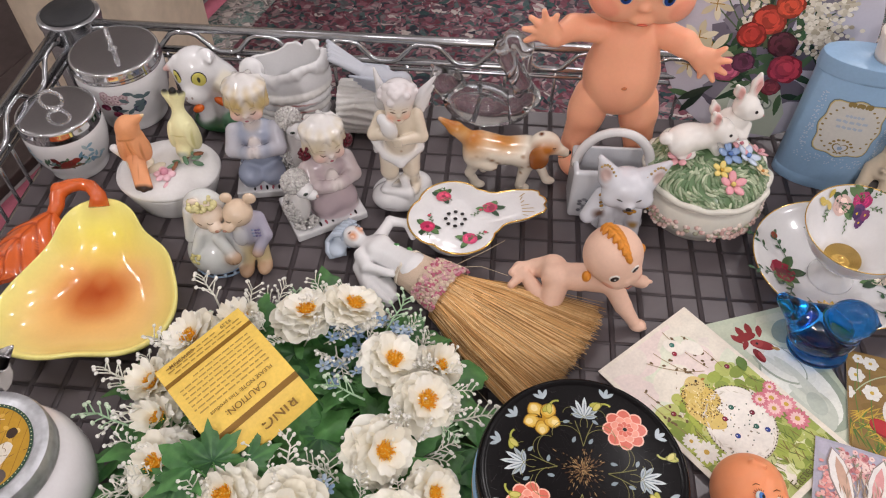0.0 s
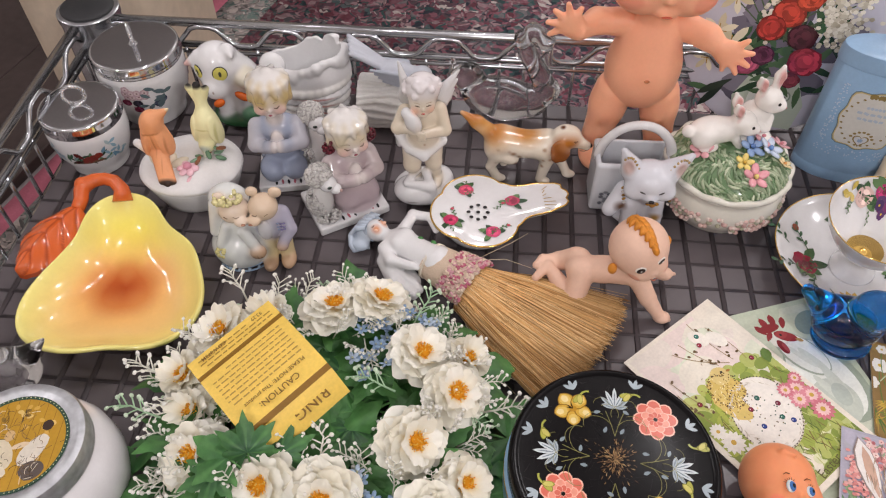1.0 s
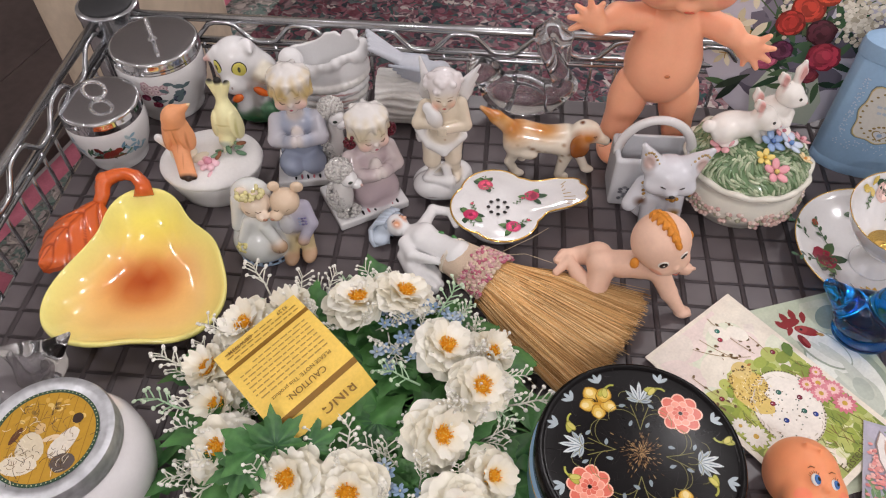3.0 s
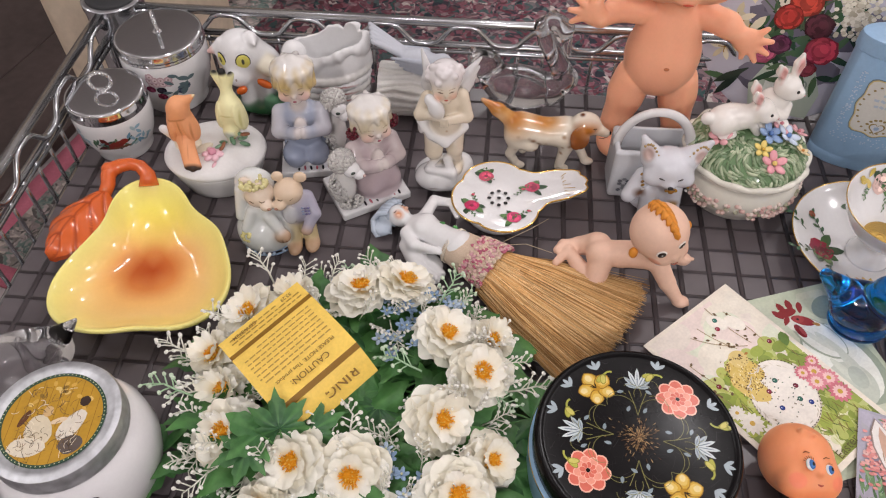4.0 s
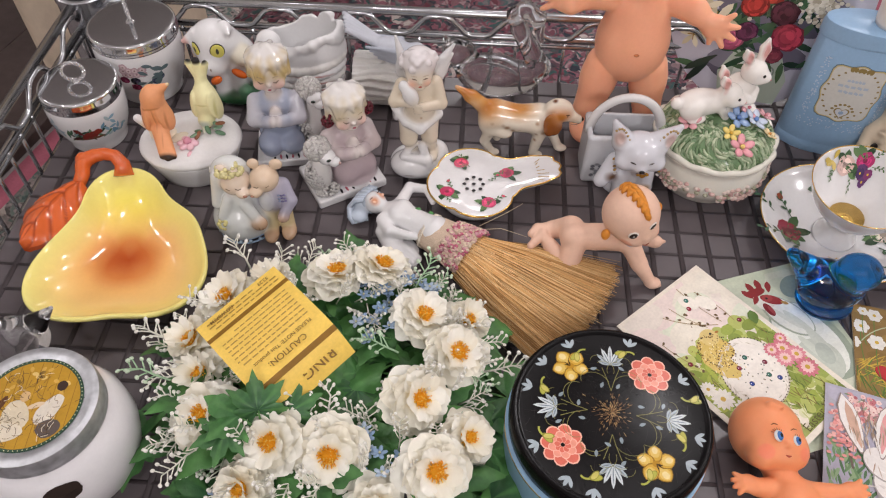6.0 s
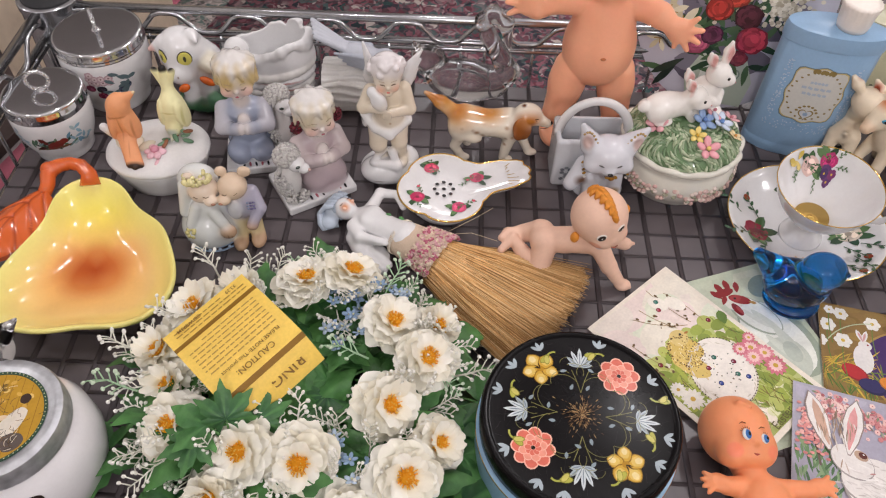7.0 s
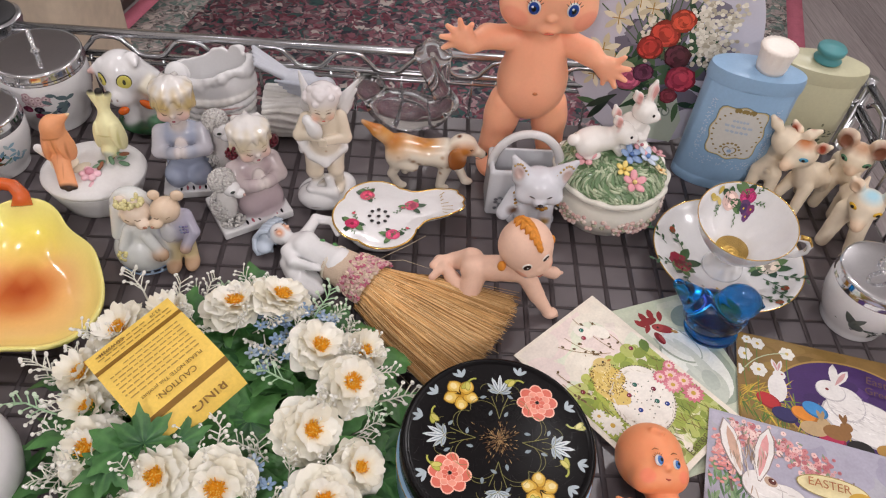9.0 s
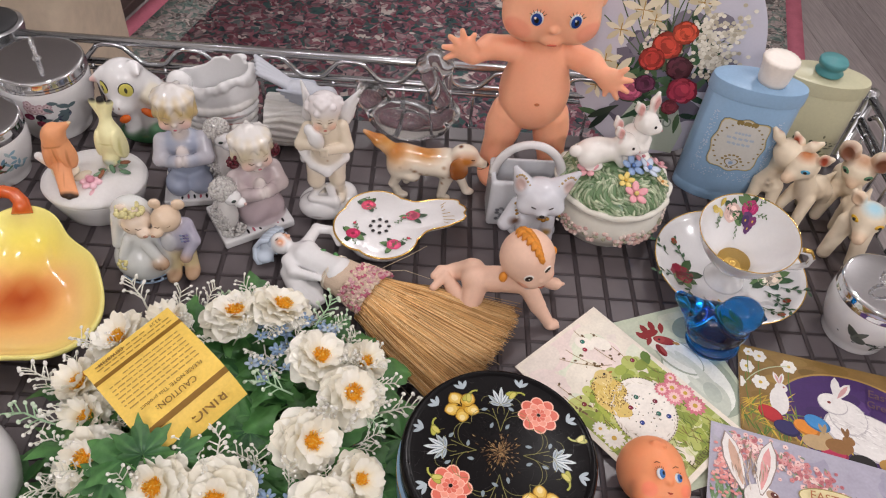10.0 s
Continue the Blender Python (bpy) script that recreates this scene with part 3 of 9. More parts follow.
        pr.petal(-0.001, 0.036 * k, 0.013, 0.006, 235, hexcol("5d6562"))
        pr.oval(-0.004, 0.024 * k, 0.006, 0.004, hexcol("59605c"), rot=-20)
        pr.petal(0.001, 0.024 * k, 0.008, 0.003, -10, hexcol("3d4240"))
        pr.line([(-.02, .022 * k), (-.005, .0185 * k), (.012, .019 * k), (.026, .021 * k)], .0008, hexcol("3d3a36"))
        for i in range(12):
            pr.petal(rnd.uniform(.004, .024), 0.020 * k + rnd.uniform(-.003, .006), .006, .002, rnd.uniform(0, 360), hexcol(rnd.choice(("6b7570", "454b48", "8a938c"))))
    part("motif", pr.b, GLAZE, t, "printed fruit and bird motif", smooth=False, kind="stuff")
    return t


coddler(pose(-0.2845, 0.5535, 0, 0, 0, 12), 0.0385, 0.072, "berries", "large white porcelain egg coddler with berry motif and chrome lid", 100)
coddler(pose(-0.316, 0.4855, 0, 0, 0, 12), 0.0328, 0.059, "redbird", "small white porcelain egg coddler with red bird and chrome lid", 0)
coddler(pose(0.3855, 0.304, 0, 0, 0, -28), 0.0330, 0.058, "greybird", "white porcelain egg coddler with grey bird and chrome lid", 20)


# the pear dish
def pear_edge(a):
    """Distance from the dish's middle to its edge in the direction a."""
    r = 0.05
    for _ in range(40):
        x, y = r * math.cos(a), r * math.sin(a)
        d = math.hypot(x - 0.0065, y + 0.0086) - 0.0528
        for cx, cy, q, k in ((-0.0078, 0.0527, 0.0254, 0.032), (-0.0271, -0.031, 0.0314, 0.0386), (0.0287, -0.0295, 0.0366, 0.012)):
            q = math.hypot(x - cx, y - cy) - q
            h = max(0, min(1, 0.5 + 0.5 * (d - q) / k))
            d = d + (q - d) * h - k * h * (1 - h)
        r -= d * 0.8
    return r


def pear_colour(x, y, rim):
    red, orange, peach, yel, lime = (np.array(hexcol(c)) for c in ("b04a1c", "e59048", "f2c67c", "f0dc58", "f0e88c"))
    d = math.hypot((x + 0.002) / 1.12, y)
    c = peach
    s = max(0, min(1, (0.040 - d) / 0.028))
    c = c * (1 - s) + orange * s
    s = max(0, min(1, (0.027 - d) / 0.021))
    c = c * (1 - s) + red * s
    s = max(0, min(1, (y - 0.022) / 0.035))
    c = c * (1 - s) + yel * s
    s = max(0, min(1, (rim - 0.66) / 0.30)) * 0.9
    return tuple(c * (1 - s) + lime * s)


dish = thing("pear_dish", pose(-0.2545, 0.338, 0, 0, 0, 3), "yellow pear-shaped glazed ceramic dish with an orange leaf handle", "dish")
b, N = Build(), 96
edges = [pear_edge(2 * math.pi * i / N) for i in range(N)]
rings = [(0.0, 0.006), (0.25, 0.006), (0.45, 0.0065), (0.62, 0.009), (0.75, 0.013), (0.86, 0.019), (0.94, 0.025), (0.98, 0.028), (1.0, 0.0285), (1.015, 0.027), (1.01, 0.025),
         (0.97, 0.021), (0.88, 0.014), (0.76, 0.007), (0.6, 0.003), (0.5, 0.0), (0.3, 0.0)]
pts, cols = [], []
for k, (s, z) in enumerate(rings):
    for i in range(N):
        a = 2 * math.pi * i / N
        r = edges[i] * s
        x, y = r * math.cos(a), r * math.sin(a)
        zz = z + (0.002 * math.sin(3 * a + 1) * s * s if k < 12 else 0)
        pts.append((x, y, zz))
        cols.append(pear_colour(x, y, s))
fs = [(k * N + i, k * N + (i + 1) % N, (k + 1) * N + (i + 1) % N, (k + 1) * N + i) for k in range(len(rings) - 1) for i in range(N)]
part("bowl", b.add(pts, fs, cols), GLAZE, dish)
OR1, OR2 = hexcol("d0602a"), hexcol("a5441c")
b = Build()
stem = [(-0.011, 0.071, 0.026), (-0.012, 0.079, 0.031), (-0.018, 0.0855, 0.034), (-0.026, 0.088, 0.0345), (-0.034, 0.0875, 0.034), (-0.041, 0.084, 0.033), (-0.0425, 0.077, 0.032), (-0.041, 0.069, 0.031), (-0.042, 0.060, 0.030)]
b.tube(stem, [0.0078, 0.0062, 0.0054, 0.0052, 0.0056, 0.0066, 0.0060, 0.0056, 0.0048], OR1, n=14)
b.ball((-0.0425, 0.083, 0.0335), (0.0062, 0.0066, 0.0068), OR1)
part("stem", b, GLAZE, dish, "orange-brown curled stem loop")


def leaf_form(u, v):
    s = v
    w = 0.0235 * (math.sin(math.pi * min(1, s * 0.90 + 0.10)) ** 0.7)
    o = (u - 0.5) * 2
    x0 = np.array((-0.041, 0.062, 0.031)) * (1 - s) + np.array((-0.0735, 0.004, 0.026)) * s
    side = np.array((-0.80, 0.42, -0.22)) if o > 0 else np.array((-0.62, 0.62, 0.22))
    vein = abs(math.sin(13 * s - 3.2 * abs(o)))
    p = x0 + side * o * w * (1 + 0.04 * math.sin(24 * s)) + np.array((0, 0, 0.006 * math.sin(math.pi * s) + 0.0016 * min(1, 2.2 * vein) + (0.0012 if abs(o) > 0.08 else 0) - 0.006 * o * o))
    return tuple(p)


b = Build()
b.grid(leaf_form, 28, 60, lambda u, v: OR1 if abs(u - 0.5) > 0.035 and abs(math.sin(13 * v - 6.4 * abs(u - 0.5))) > 0.2 else OR2)
b.grid(lambda u, v: tuple(np.array(leaf_form(1 - u, v)) - np.array((0, 0, 0.004))), 16, 26, OR2)
part("leaf", b, GLAZE, dish, "orange-brown veined leaf")


# lidded oval box with two birds
trinket = thing("trinket_box", pose(-0.222, 0.4455, 0, 0, 0, 0), "white oval porcelain box with two birds on its lid", "trinket box")
part("box", Build().lathe([(0, 0.002), (0.028, 0.002), (0.030, 0.0), (0.032, 0.002), (0.034, 0.008), (0.038, 0.018), (0.0405, 0.026), (0.0405, 0.0275), (0.037, 0.0275)], WHITE, n=56, sx=1.0, sy=0.86), GLAZE, trinket)
lid = part("lid", Build().lathe([(0.036, 0.028), (0.0412, 0.028), (0.0418, 0.0295), (0.041, 0.0315), (0.036, 0.034), (0.02, 0.037), (0, 0.038)], hexcol("dcdad8"), n=56, sx=1.0, sy=0.86), BISQUE, trinket)
PEACH, LEMON = hexcol("e8a274"), hexcol("e9e4b2")
RUST = hexcol("c07a4c")
bird = sculpt([("e", (-0.1, 0.1, 2.2), (0.98, 0.95, 1.75), (12, 2, 0), PEACH, 0.1), ("e", (0.05, -0.1, 3.7), (0.82, 0.8, 0.8), None, PEACH, 0.4), ("c", (0.25, -0.1, 4.0), (1.5, -0.15, 4.85), 0.62, 0.1, PEACH, 0.35),
               ("e", (-0.75, -0.35, 2.1), (0.32, 0.75, 1.35), (10, 8, 20), PEACH, 0.08), ("e", (0.62, -0.3, 2.1), (0.32, 0.75, 1.35), (10, -8, -20), PEACH, 0.08),
               ("c", (-0.1, -0.6, 1.0), (0.15, -2.05, -0.3), 0.5, 0.24, PEACH, 0.3), ("c", (0.0, -0.6, 1.0), (0.55, -2.15, -0.4), 0.5, 0.26, PEACH, 0.2), ("c", (0.1, -0.6, 1.0), (0.95, -2.05, -0.3), 0.5, 0.24, PEACH, 0.2),
               ("c", (-1.75, 0.3, 1.35), (-0.4, 0.2, 0.2), 0.3, 0.5, CREAM, 0.2), ("e", (-0.2, 0.2, 0.0), (1.0, 0.8, 0.5), None, CREAM, 0.3)],
              0.07, spots=[((0.55, -2.3, -0.45), (0.95, 0.42, 0.5), hexcol("3a2a22"), 0.5), ((-0.45, -0.95, 3.1), (0.5, 0.3, 0.07), RUST, 0.9), ((0.35, -0.95, 3.15), (0.5, 0.3, 0.07), RUST, 0.9), ((-0.02, -1.0, 2.2), (0.06, 0.4, 0.85), RUST, 0.9),
                           ((-0.9, -1.05, 2.0), (0.07, 0.5, 0.9), RUST, 0.9), ((0.75, -1.05, 2.0), (0.07, 0.5, 0.9), RUST, 0.9), ((0.3, -1.3, 0.2), (0.05, 0.5, 0.8), RUST, 0.9), ((1.5, -0.1, 4.85), 0.2, hexcol("e3c9a0")), ((-1.7, 0.3, 1.4), 0.5, WHITE, 0.6)])
part("bird", bird, BISQUE, lid, "peach-orange bisque bird", m=pose(-0.0175, -0.004, 0.0395, 0, 0, 0) @ Matrix.Scale(1.08, 4))
OLIVE = hexcol("cfc98a")
bird = sculpt([("e", (0.05, -0.1, 1.75), (1.1, 1.0, 1.6), (10, 0, 0), LEMON, 0.1), ("e", (-0.05, -0.75, 0.55), (0.62, 0.66, 0.66), None, LEMON, 0.4), ("c", (0, 0.1, 2.7), (-0.1, 0.35, 4.2), 0.66, 0.34, LEMON, 0.5),
               ("c", (-0.1, 0.3, 3.4), (-0.8, 0.45, 5.0), 0.3, 0.26, LEMON, 0.15), ("c", (-0.1, 0.3, 3.4), (-0.15, 0.45, 5.2), 0.32, 0.28, LEMON, 0.15), ("c", (-0.1, 0.3, 3.4), (0.52, 0.45, 5.0), 0.3, 0.26, LEMON, 0.15),
               ("e", (-0.75, -0.45, 1.8), (0.34, 0.7, 1.3), (8, 6, 18), LEMON, 0.08), ("e", (0.85, -0.45, 1.8), (0.34, 0.7, 1.3), (8, -6, -18), LEMON, 0.08), ("c", (-0.05, -1.2, 0.25), (-0.1, -1.65, -0.2), 0.25, 0.06, hexcol("cfcfbf"), 0.1)],
              0.07, spots=[((-0.15, 0.45, 5.4), (1.4, 0.7, 0.36), hexcol("23201e"), 0.6), ((-0.05, -1.15, 0.55), (0.42, 0.4, 0.32), hexcol("b9c0b0"), 0.5), ((-0.95, -1.0, 1.8), (0.08, 0.6, 0.9), OLIVE, 0.9), ((1.0, -1.0, 1.8), (0.08, 0.6, 0.9), OLIVE, 0.9), ((0.05, -1.1, 2.2), (0.5, 0.4, 0.07), OLIVE, 0.9),
                           ((-0.38, -1.1, 0.72), 0.11, BLACK), ((0.3, -1.1, 0.72), 0.11, BLACK)])
part("bird", bird, BISQUE, lid, "pale yellow bisque bird with its black-tipped tail up", m=pose(0.016, 0.016, 0.0385, 0, 0, -8) @ Matrix.Scale(1.05, 4))
b = Build()
for x, y, r in ((0.002, -0.013, 0.008),):
    for k in range(6):
        a = k * math.pi / 3
        b.ball((x + r * 0.62 * math.cos(a), y + r * 0.62 * math.sin(a), 0.038), (r * 0.5, r * 0.42, 0.0022), hexcol("e6bcc6"), rot=(15, 0, math.degrees(a)), nu=10, nv=6)
    b.ball((x, y, 0.0405), (0.0035, 0.0035, 0.003), hexcol("cf8fa0"))
part("rose", b, BISQUE, lid, "pink bisque rose")
b = Build()
for k in range(9):
    a = k * 0.8
    b.ball((0.016 + 0.010 * math.cos(a), -0.001 + 0.007 * math.sin(a * 1.3), 0.038 + 0.0006 * k), (0.0048, 0.0022, 0.0012), hexcol(("5f7f63", "7c9a80", "8a5a40")[k % 3]), rot=(10, 20, 50 * k), nu=8, nv=5)
b.ball((-0.006, -0.006, 0.038), (0.008, 0.004, 0.0016), hexcol("cfc5b0"), rot=(20, 0, 40))
b.ball((0.006, -0.022, 0.0345), (0.005, 0.003, 0.0012), hexcol("dcb0b8"), rot=(35, 0, 60))
part("leaves", b, BISQUE, lid, "green and buff bisque leaves")


# ---- statuettes ----
def statuette(name, prims, m, label, mat=GLAZE, voxel=0.1, spots=(), extra=None, category="figurine"):
    return solid(name, sculpt(prims, voxel, spots, extra=extra), mat, m, label, category)


GREENBASE, YOLK = hexcol("24502f"), hexcol("d8cf6a")
ex = Build()
for x, y, tilt, w in ((-1.42, -1.62, -38, 0.52), (0.68, -1.98, 16, 0.74)):
    s, co = math.sin(radians(tilt)), math.cos(radians(tilt))
    for r, col, f in ((1.0, BLACK, 0.0), (0.9, YOLK, 0.05)):
        ex.ball((x + s * f, y - co * f, 5.55), (w * r, 0.13, 0.76 * r), col, rot=(6, 0, tilt), nu=20)
    ex.ball((x + s * 0.15, y - co * 0.15, 5.6), (0.17, 0.06, 0.3), hexcol("4a4a38"), rot=(6, 0, tilt))
ex.ball((0.05, -2.55, 3.05), (0.62, 0.35, 0.36), hexcol("d8641e"), rot=(0, -20, 0))
ex.ball((2.3, -1.9, 3.3), (0.8, 0.4, 0.34), hexcol("d8641e"), rot=(0, 25, 0))
for s in (-0.3, 0.25):
    ex.ball((-0.45 + s, -2.78, 4.2), (0.12, 0.06, 0.16), hexcol("a89a94"))
statuette("pig_figurine", [("e", (0, 0, 5.3), (2.35, 2.15, 1.95), None, WHITE, 0.1), ("c", (-0.35, -1.4, 4.5), (-0.4, -2.1, 4.2), 1.0, 0.72, WHITE, 0.5), ("e", (-0.1, -1.5, 3.9), (1.3, 1.1, 0.9), None, WHITE, 0.5), ("e", (1.4, 0.8, 3.0), (2.5, 2.1, 2.6), None, WHITE, 1.0),
                           ("c", (-1.7, -0.3, 6.0), (-2.85, -0.6, 5.75), 0.75, 0.2, WHITE, 0.3), ("c", (1.35, -0.3, 6.6), (1.95, -1.25, 6.75), 0.8, 0.15, WHITE, 0.3), ("e", (2.7, -0.6, 4.3), (1.4, 1.2, 0.8), (0, 20, 0), hexcol("ded7c4"), 0.4),
                           ("e", (1.9, -0.4, 0.8), (3.4, 2.3, 1.0), None, GREENBASE, 0.2), ("e", (2.6, -1.9, 1.5), (0.7, 0.7, 0.6), None, hexcol("5a8a68"), 0.3), ("e", (0.3, -1.3, 2.3), (0.9, 0.8, 1.9), None, WHITE, 0.4), ("e", (1.9, -1.1, 2.3), (0.8, 0.8, 1.7), None, WHITE, 0.4)],
          pose(-0.2125, 0.541, 0) @ Matrix.Diagonal((0.88, 0.88, 1.08, 1)), "white glazed pig figurine with big yellow eyes on green base", voxel=0.08, extra=ex,
          spots=[((-2.75, -0.7, 5.8), (0.5, 0.4, 0.4), hexcol("dcb5ae"), 0.9)])

fold = []
for k in range(5):
    for i in range(13):
        a0, a1 = (-2.6 + 2.35 * i / 12), (-2.6 + 2.35 * (i + 1) / 12)
        f = [((3.55 + 0.14 * k) * math.cos(a) + 0.2, (2.35 + 0.09 * k) * math.sin(a), 0.75 + 0.78 * k - 0.35 * math.cos(1.2 * (a + 1.4)) + 0.22 * math.cos(a) * k * 0.5) for a in (a0, a1)]
        fold.append(("c", f[0], f[1], 0.36, 0.36, WHITE if k % 2 else hexcol("dedbd6"), 0.16))
lip = []
for i in range(30):
    q = []
    for a in (2 * math.pi * i / 30, 2 * math.pi * (i + 1) / 30):
        q.append((3.55 * math.cos(a) + 0.6, 2.25 * math.sin(a), 5.75 + 0.55 * math.cos(a) + 0.28 * math.sin(5 * a) - (0.7 if 3.6 < a % (2 * math.pi) < 4.4 else 0)))
    lip.append(("c", q[0], q[1], 0.36 + 0.1 * math.sin(i * 1.9), 0.36 + 0.1 * math.sin((i + 1) * 1.9), WHITE, 0.3))
statuette("shell_planter", [("e", (0.2, 0, 2.9), (4.0, 2.6, 3.5), (0, -8, 0), WHITE, 0.1), ("e", (0.7, 0.0, 4.4), (3.95, 2.65, 2.4), (0, -8, 0), WHITE, 0.5)] + fold + lip + [("e", (3.7, -0.3, 6.0), (0.75, 1.0, 0.8), (0, 30, 0), WHITE, 0.4), ("e", (2.3, 1.6, 6.6), (1.2, 0.5, 0.5), (0, -15, 10), WHITE, 0.3),
                            ("e", (0.6, 0.0, 5.7), (3.35, 2.1, 4.7), (0, -6, 0), None, 0.1), ("b", (0, 0, -1.0), (5, 5, 1.0), 0.0, None, None, 0.1),
                            ("e", (-2.9, -0.8, 5.3), (1.25, 1.1, 1.2), None, WHITE, 0.3), ("e", (-3.0, -1.7, 5.2), (0.5, 0.4, 0.5), None, WHITE, 0.15)],
          pose(-0.139, 0.5475, 0, 0, 0, -4) @ Matrix.Diagonal((0.90, 0.86, 1.04, 1)), "white glazed open planter with folded ridges and a curled end", voxel=0.085, category="planter",
          spots=[((1.6, -2.6, 1.5 + 0.78 * k), (1.9, 0.7, 0.06), hexcol("a8655c"), 1.4) for k in range(3)] + [((-3.0, -2.1, 5.2), (0.2, 0.2, 0.2), hexcol("c9c2ba"), 0.6)])


def curls(b, c, r, col, n, size, seed):
    rnd = random.Random(seed)
    for _ in range(n):
        d = np.array([rnd.gauss(0, 1) for _ in range(3)])
        d /= np.linalg.norm(d)
        b.ball(np.array(c) + d * np.array(r), size * rnd.uniform(0.7, 1.2), tuple(np.array(col) * rnd.uniform(0.85, 1.08)), nu=6, nv=4)


def poodle(b, c, h, seed):
    grey = hexcol("c6c3bf")
    x, y, z = c
    curls(b, (x, y + 0.2, z + h), (1.0, 0.95, 0.85), grey, 420, 0.15, seed)
    b.ball((x, y + 0.2, z + h), (0.98, 0.93, 0.83), grey)
    b.ball((x, y, z + h * 0.42), (0.85, 0.95, h * 0.42), hexcol("d8d5d2"))
    curls(b, (x - 0.25, y + 0.2, z + h * 0.36), (0.95, 1.0, h * 0.34), grey, 420, 0.14, seed + 1)
    curls(b, (x + 0.1, y - 0.65, z + 0.35), (0.95, 0.6, 0.35), grey, 120, 0.14, seed + 2)
    b.ball((x + 0.45, y - 0.55, z + h - 0.45), (0.72, 0.72, 0.62), WHITE)
    b.ball((x + 0.85, y - 1.0, z + h - 0.75), (0.5, 0.5, 0.4), WHITE)
    b.ball((x + 0.35, y - 1.2, z + h - 0.3), (0.2, 0.09, 0.13), hexcol("3f4a44"))
    b.ball((x + 0.35, y - 1.25, z + h - 0.3), (0.1, 0.08, 0.08), BLACK)
    b.ball((x + 1.15, y - 1.4, z + h - 0.72), 0.13, hexcol("c9a9a2"))


def child(gown, tips, plate, shift, pup, seed, tall, bow):
    """A kneeling child on a plaque beside a curly dog: gown colour, hair-tip colour, plaque half sizes and shift, the dog's place and height."""
    pale, white = hexcol("d9cfca"), hexcol("dcd8d4")
    light = tuple(np.array(gown) * 0.55 + np.array(pale) * 0.45)
    ex = Build()
    poodle(ex, pup[:3], pup[3], seed)
    for k in range(7):
        ex.ball((shift - 0.9 + 0.5 * k, -plate[1] + 0.42 + 0.05 * (k % 2), 0.86), (0.10, 0.26, 0.06), (hexcol("1d1a20"), hexcol("b0606c"))[k % 2], rot=(8, 0, 6 * (k % 3)))
    h, q = tall, 0.84

    def at_head(x, y, z):
        """A place on the head, of the size q, that hangs z under the crown."""
        return (q * x, q * y, h - q * z)
    for s in (-1, 1):
        ex.tube([at_head(s * 0.95, -1.72, 2.62), at_head(s * 0.72, -1.92, 2.74), at_head(s * 0.45, -1.96, 2.68)], [0.03, 0.055, 0.03], hexcol("7d6a5c"), n=5)
        ex.tube([at_head(s * 0.95, -1.78, 2.1), at_head(s * 0.7, -1.93, 2.05), at_head(s * 0.45, -1.97, 2.15)], 0.022, hexcol("b09c88"), n=5)
    ex.ball(at_head(0, -1.95, 3.5), (0.15, 0.08, 0.07), hexcol("a8606a"))
    if bow:
        for bx in (-1.95, 1.95):
            curls(ex, at_head(bx, -0.55, 2.9), (0.4, 0.34, 0.5), hexcol("5a1222"), 40, 0.17, 5)
    prims = [("b", (shift, 0, 0.42), (plate[0], plate[1], 0.40), 0.16, None, WHITE, 0.1),
             ("e", (-0.9, -0.7, 1.7), (1.05, 1.3, 1.05), (0, 0, 8), gown, 0.3), ("e", (0.9, -0.6, 1.6), (1.05, 1.2, 0.95), (0, 0, -8), gown, 0.3), ("e", (0, 1.0, 1.7), (1.9, 1.4, 1.2), None, gown, 0.3),
             ("e", (0, 0.35, 3.5), (1.55, 1.3, 2.0), None, gown, 0.4), ("e", (0, 0.3, h * 0.49), (1.85, 1.15, 1.05), None, gown, 0.4), ("e", (0, -1.0, h * 0.44), (0.55, 0.45, 1.0), None, pale, 0.1)]
    for s in (-1, 1):
        prims += [("c", (s * 1.6, 0.2, h * 0.51), (s * 1.8, -0.7, h * 0.40), 0.68, 0.66, light, 0.2), ("c", (s * 1.8, -0.7, h * 0.40), (s * 0.55, -1.65, h * 0.43), 0.66, 0.5, light, 0.15),
                  ("c", (s * 0.72, -1.55, h * 0.435), (s * 0.5, -1.72, h * 0.44), 0.52, 0.5, gown, 0.05), ("e", (s * 0.24, -1.85, h * 0.45), (0.36, 0.5, 0.5), (25, 0, 0), pale, 0.08),
                  ("e", at_head(s * 1.78, -0.2, 2.7), (0.26, 0.32, 0.42), None, pale, 0.1), ("e", at_head(s * 0.75, -1.3, 3.2), (0.62, 0.5, 0.5), None, pale, 0.35)]
    prims += [("c", (0, 0.1, h * 0.54), (0, -0.1, h * 0.74), 0.66, 0.62, pale, 0.2), ("e", at_head(0, -0.3, 2.55), (1.72 * q, 1.62 * q, 1.75 * q), None, pale, 0.2), ("e", at_head(0, -1.95, 2.95), (0.19, 0.2, 0.17), None, pale, 0.17), ("e", at_head(0, -1.45, 3.75), (0.42, 0.34, 0.3), None, pale, 0.25),
              ("e", at_head(0, 0.2, 1.85), (1.88 * q, 1.8 * q, 1.75 * q), None, white, 0.15)] + ([("e", (0, -0.35, 2.0), (1.75, 1.6, 1.9), None, gown, 0.4), ("e", (0, -0.3, 1.0), (2.0, 1.8, 0.6), None, gown, 0.3)] if bow else [])
    r2 = random.Random(seed)
    marks = [((shift, 0, 0.86), (plate[0], plate[1], 0.1), hexcol("d4d4d6"), 0.5)]
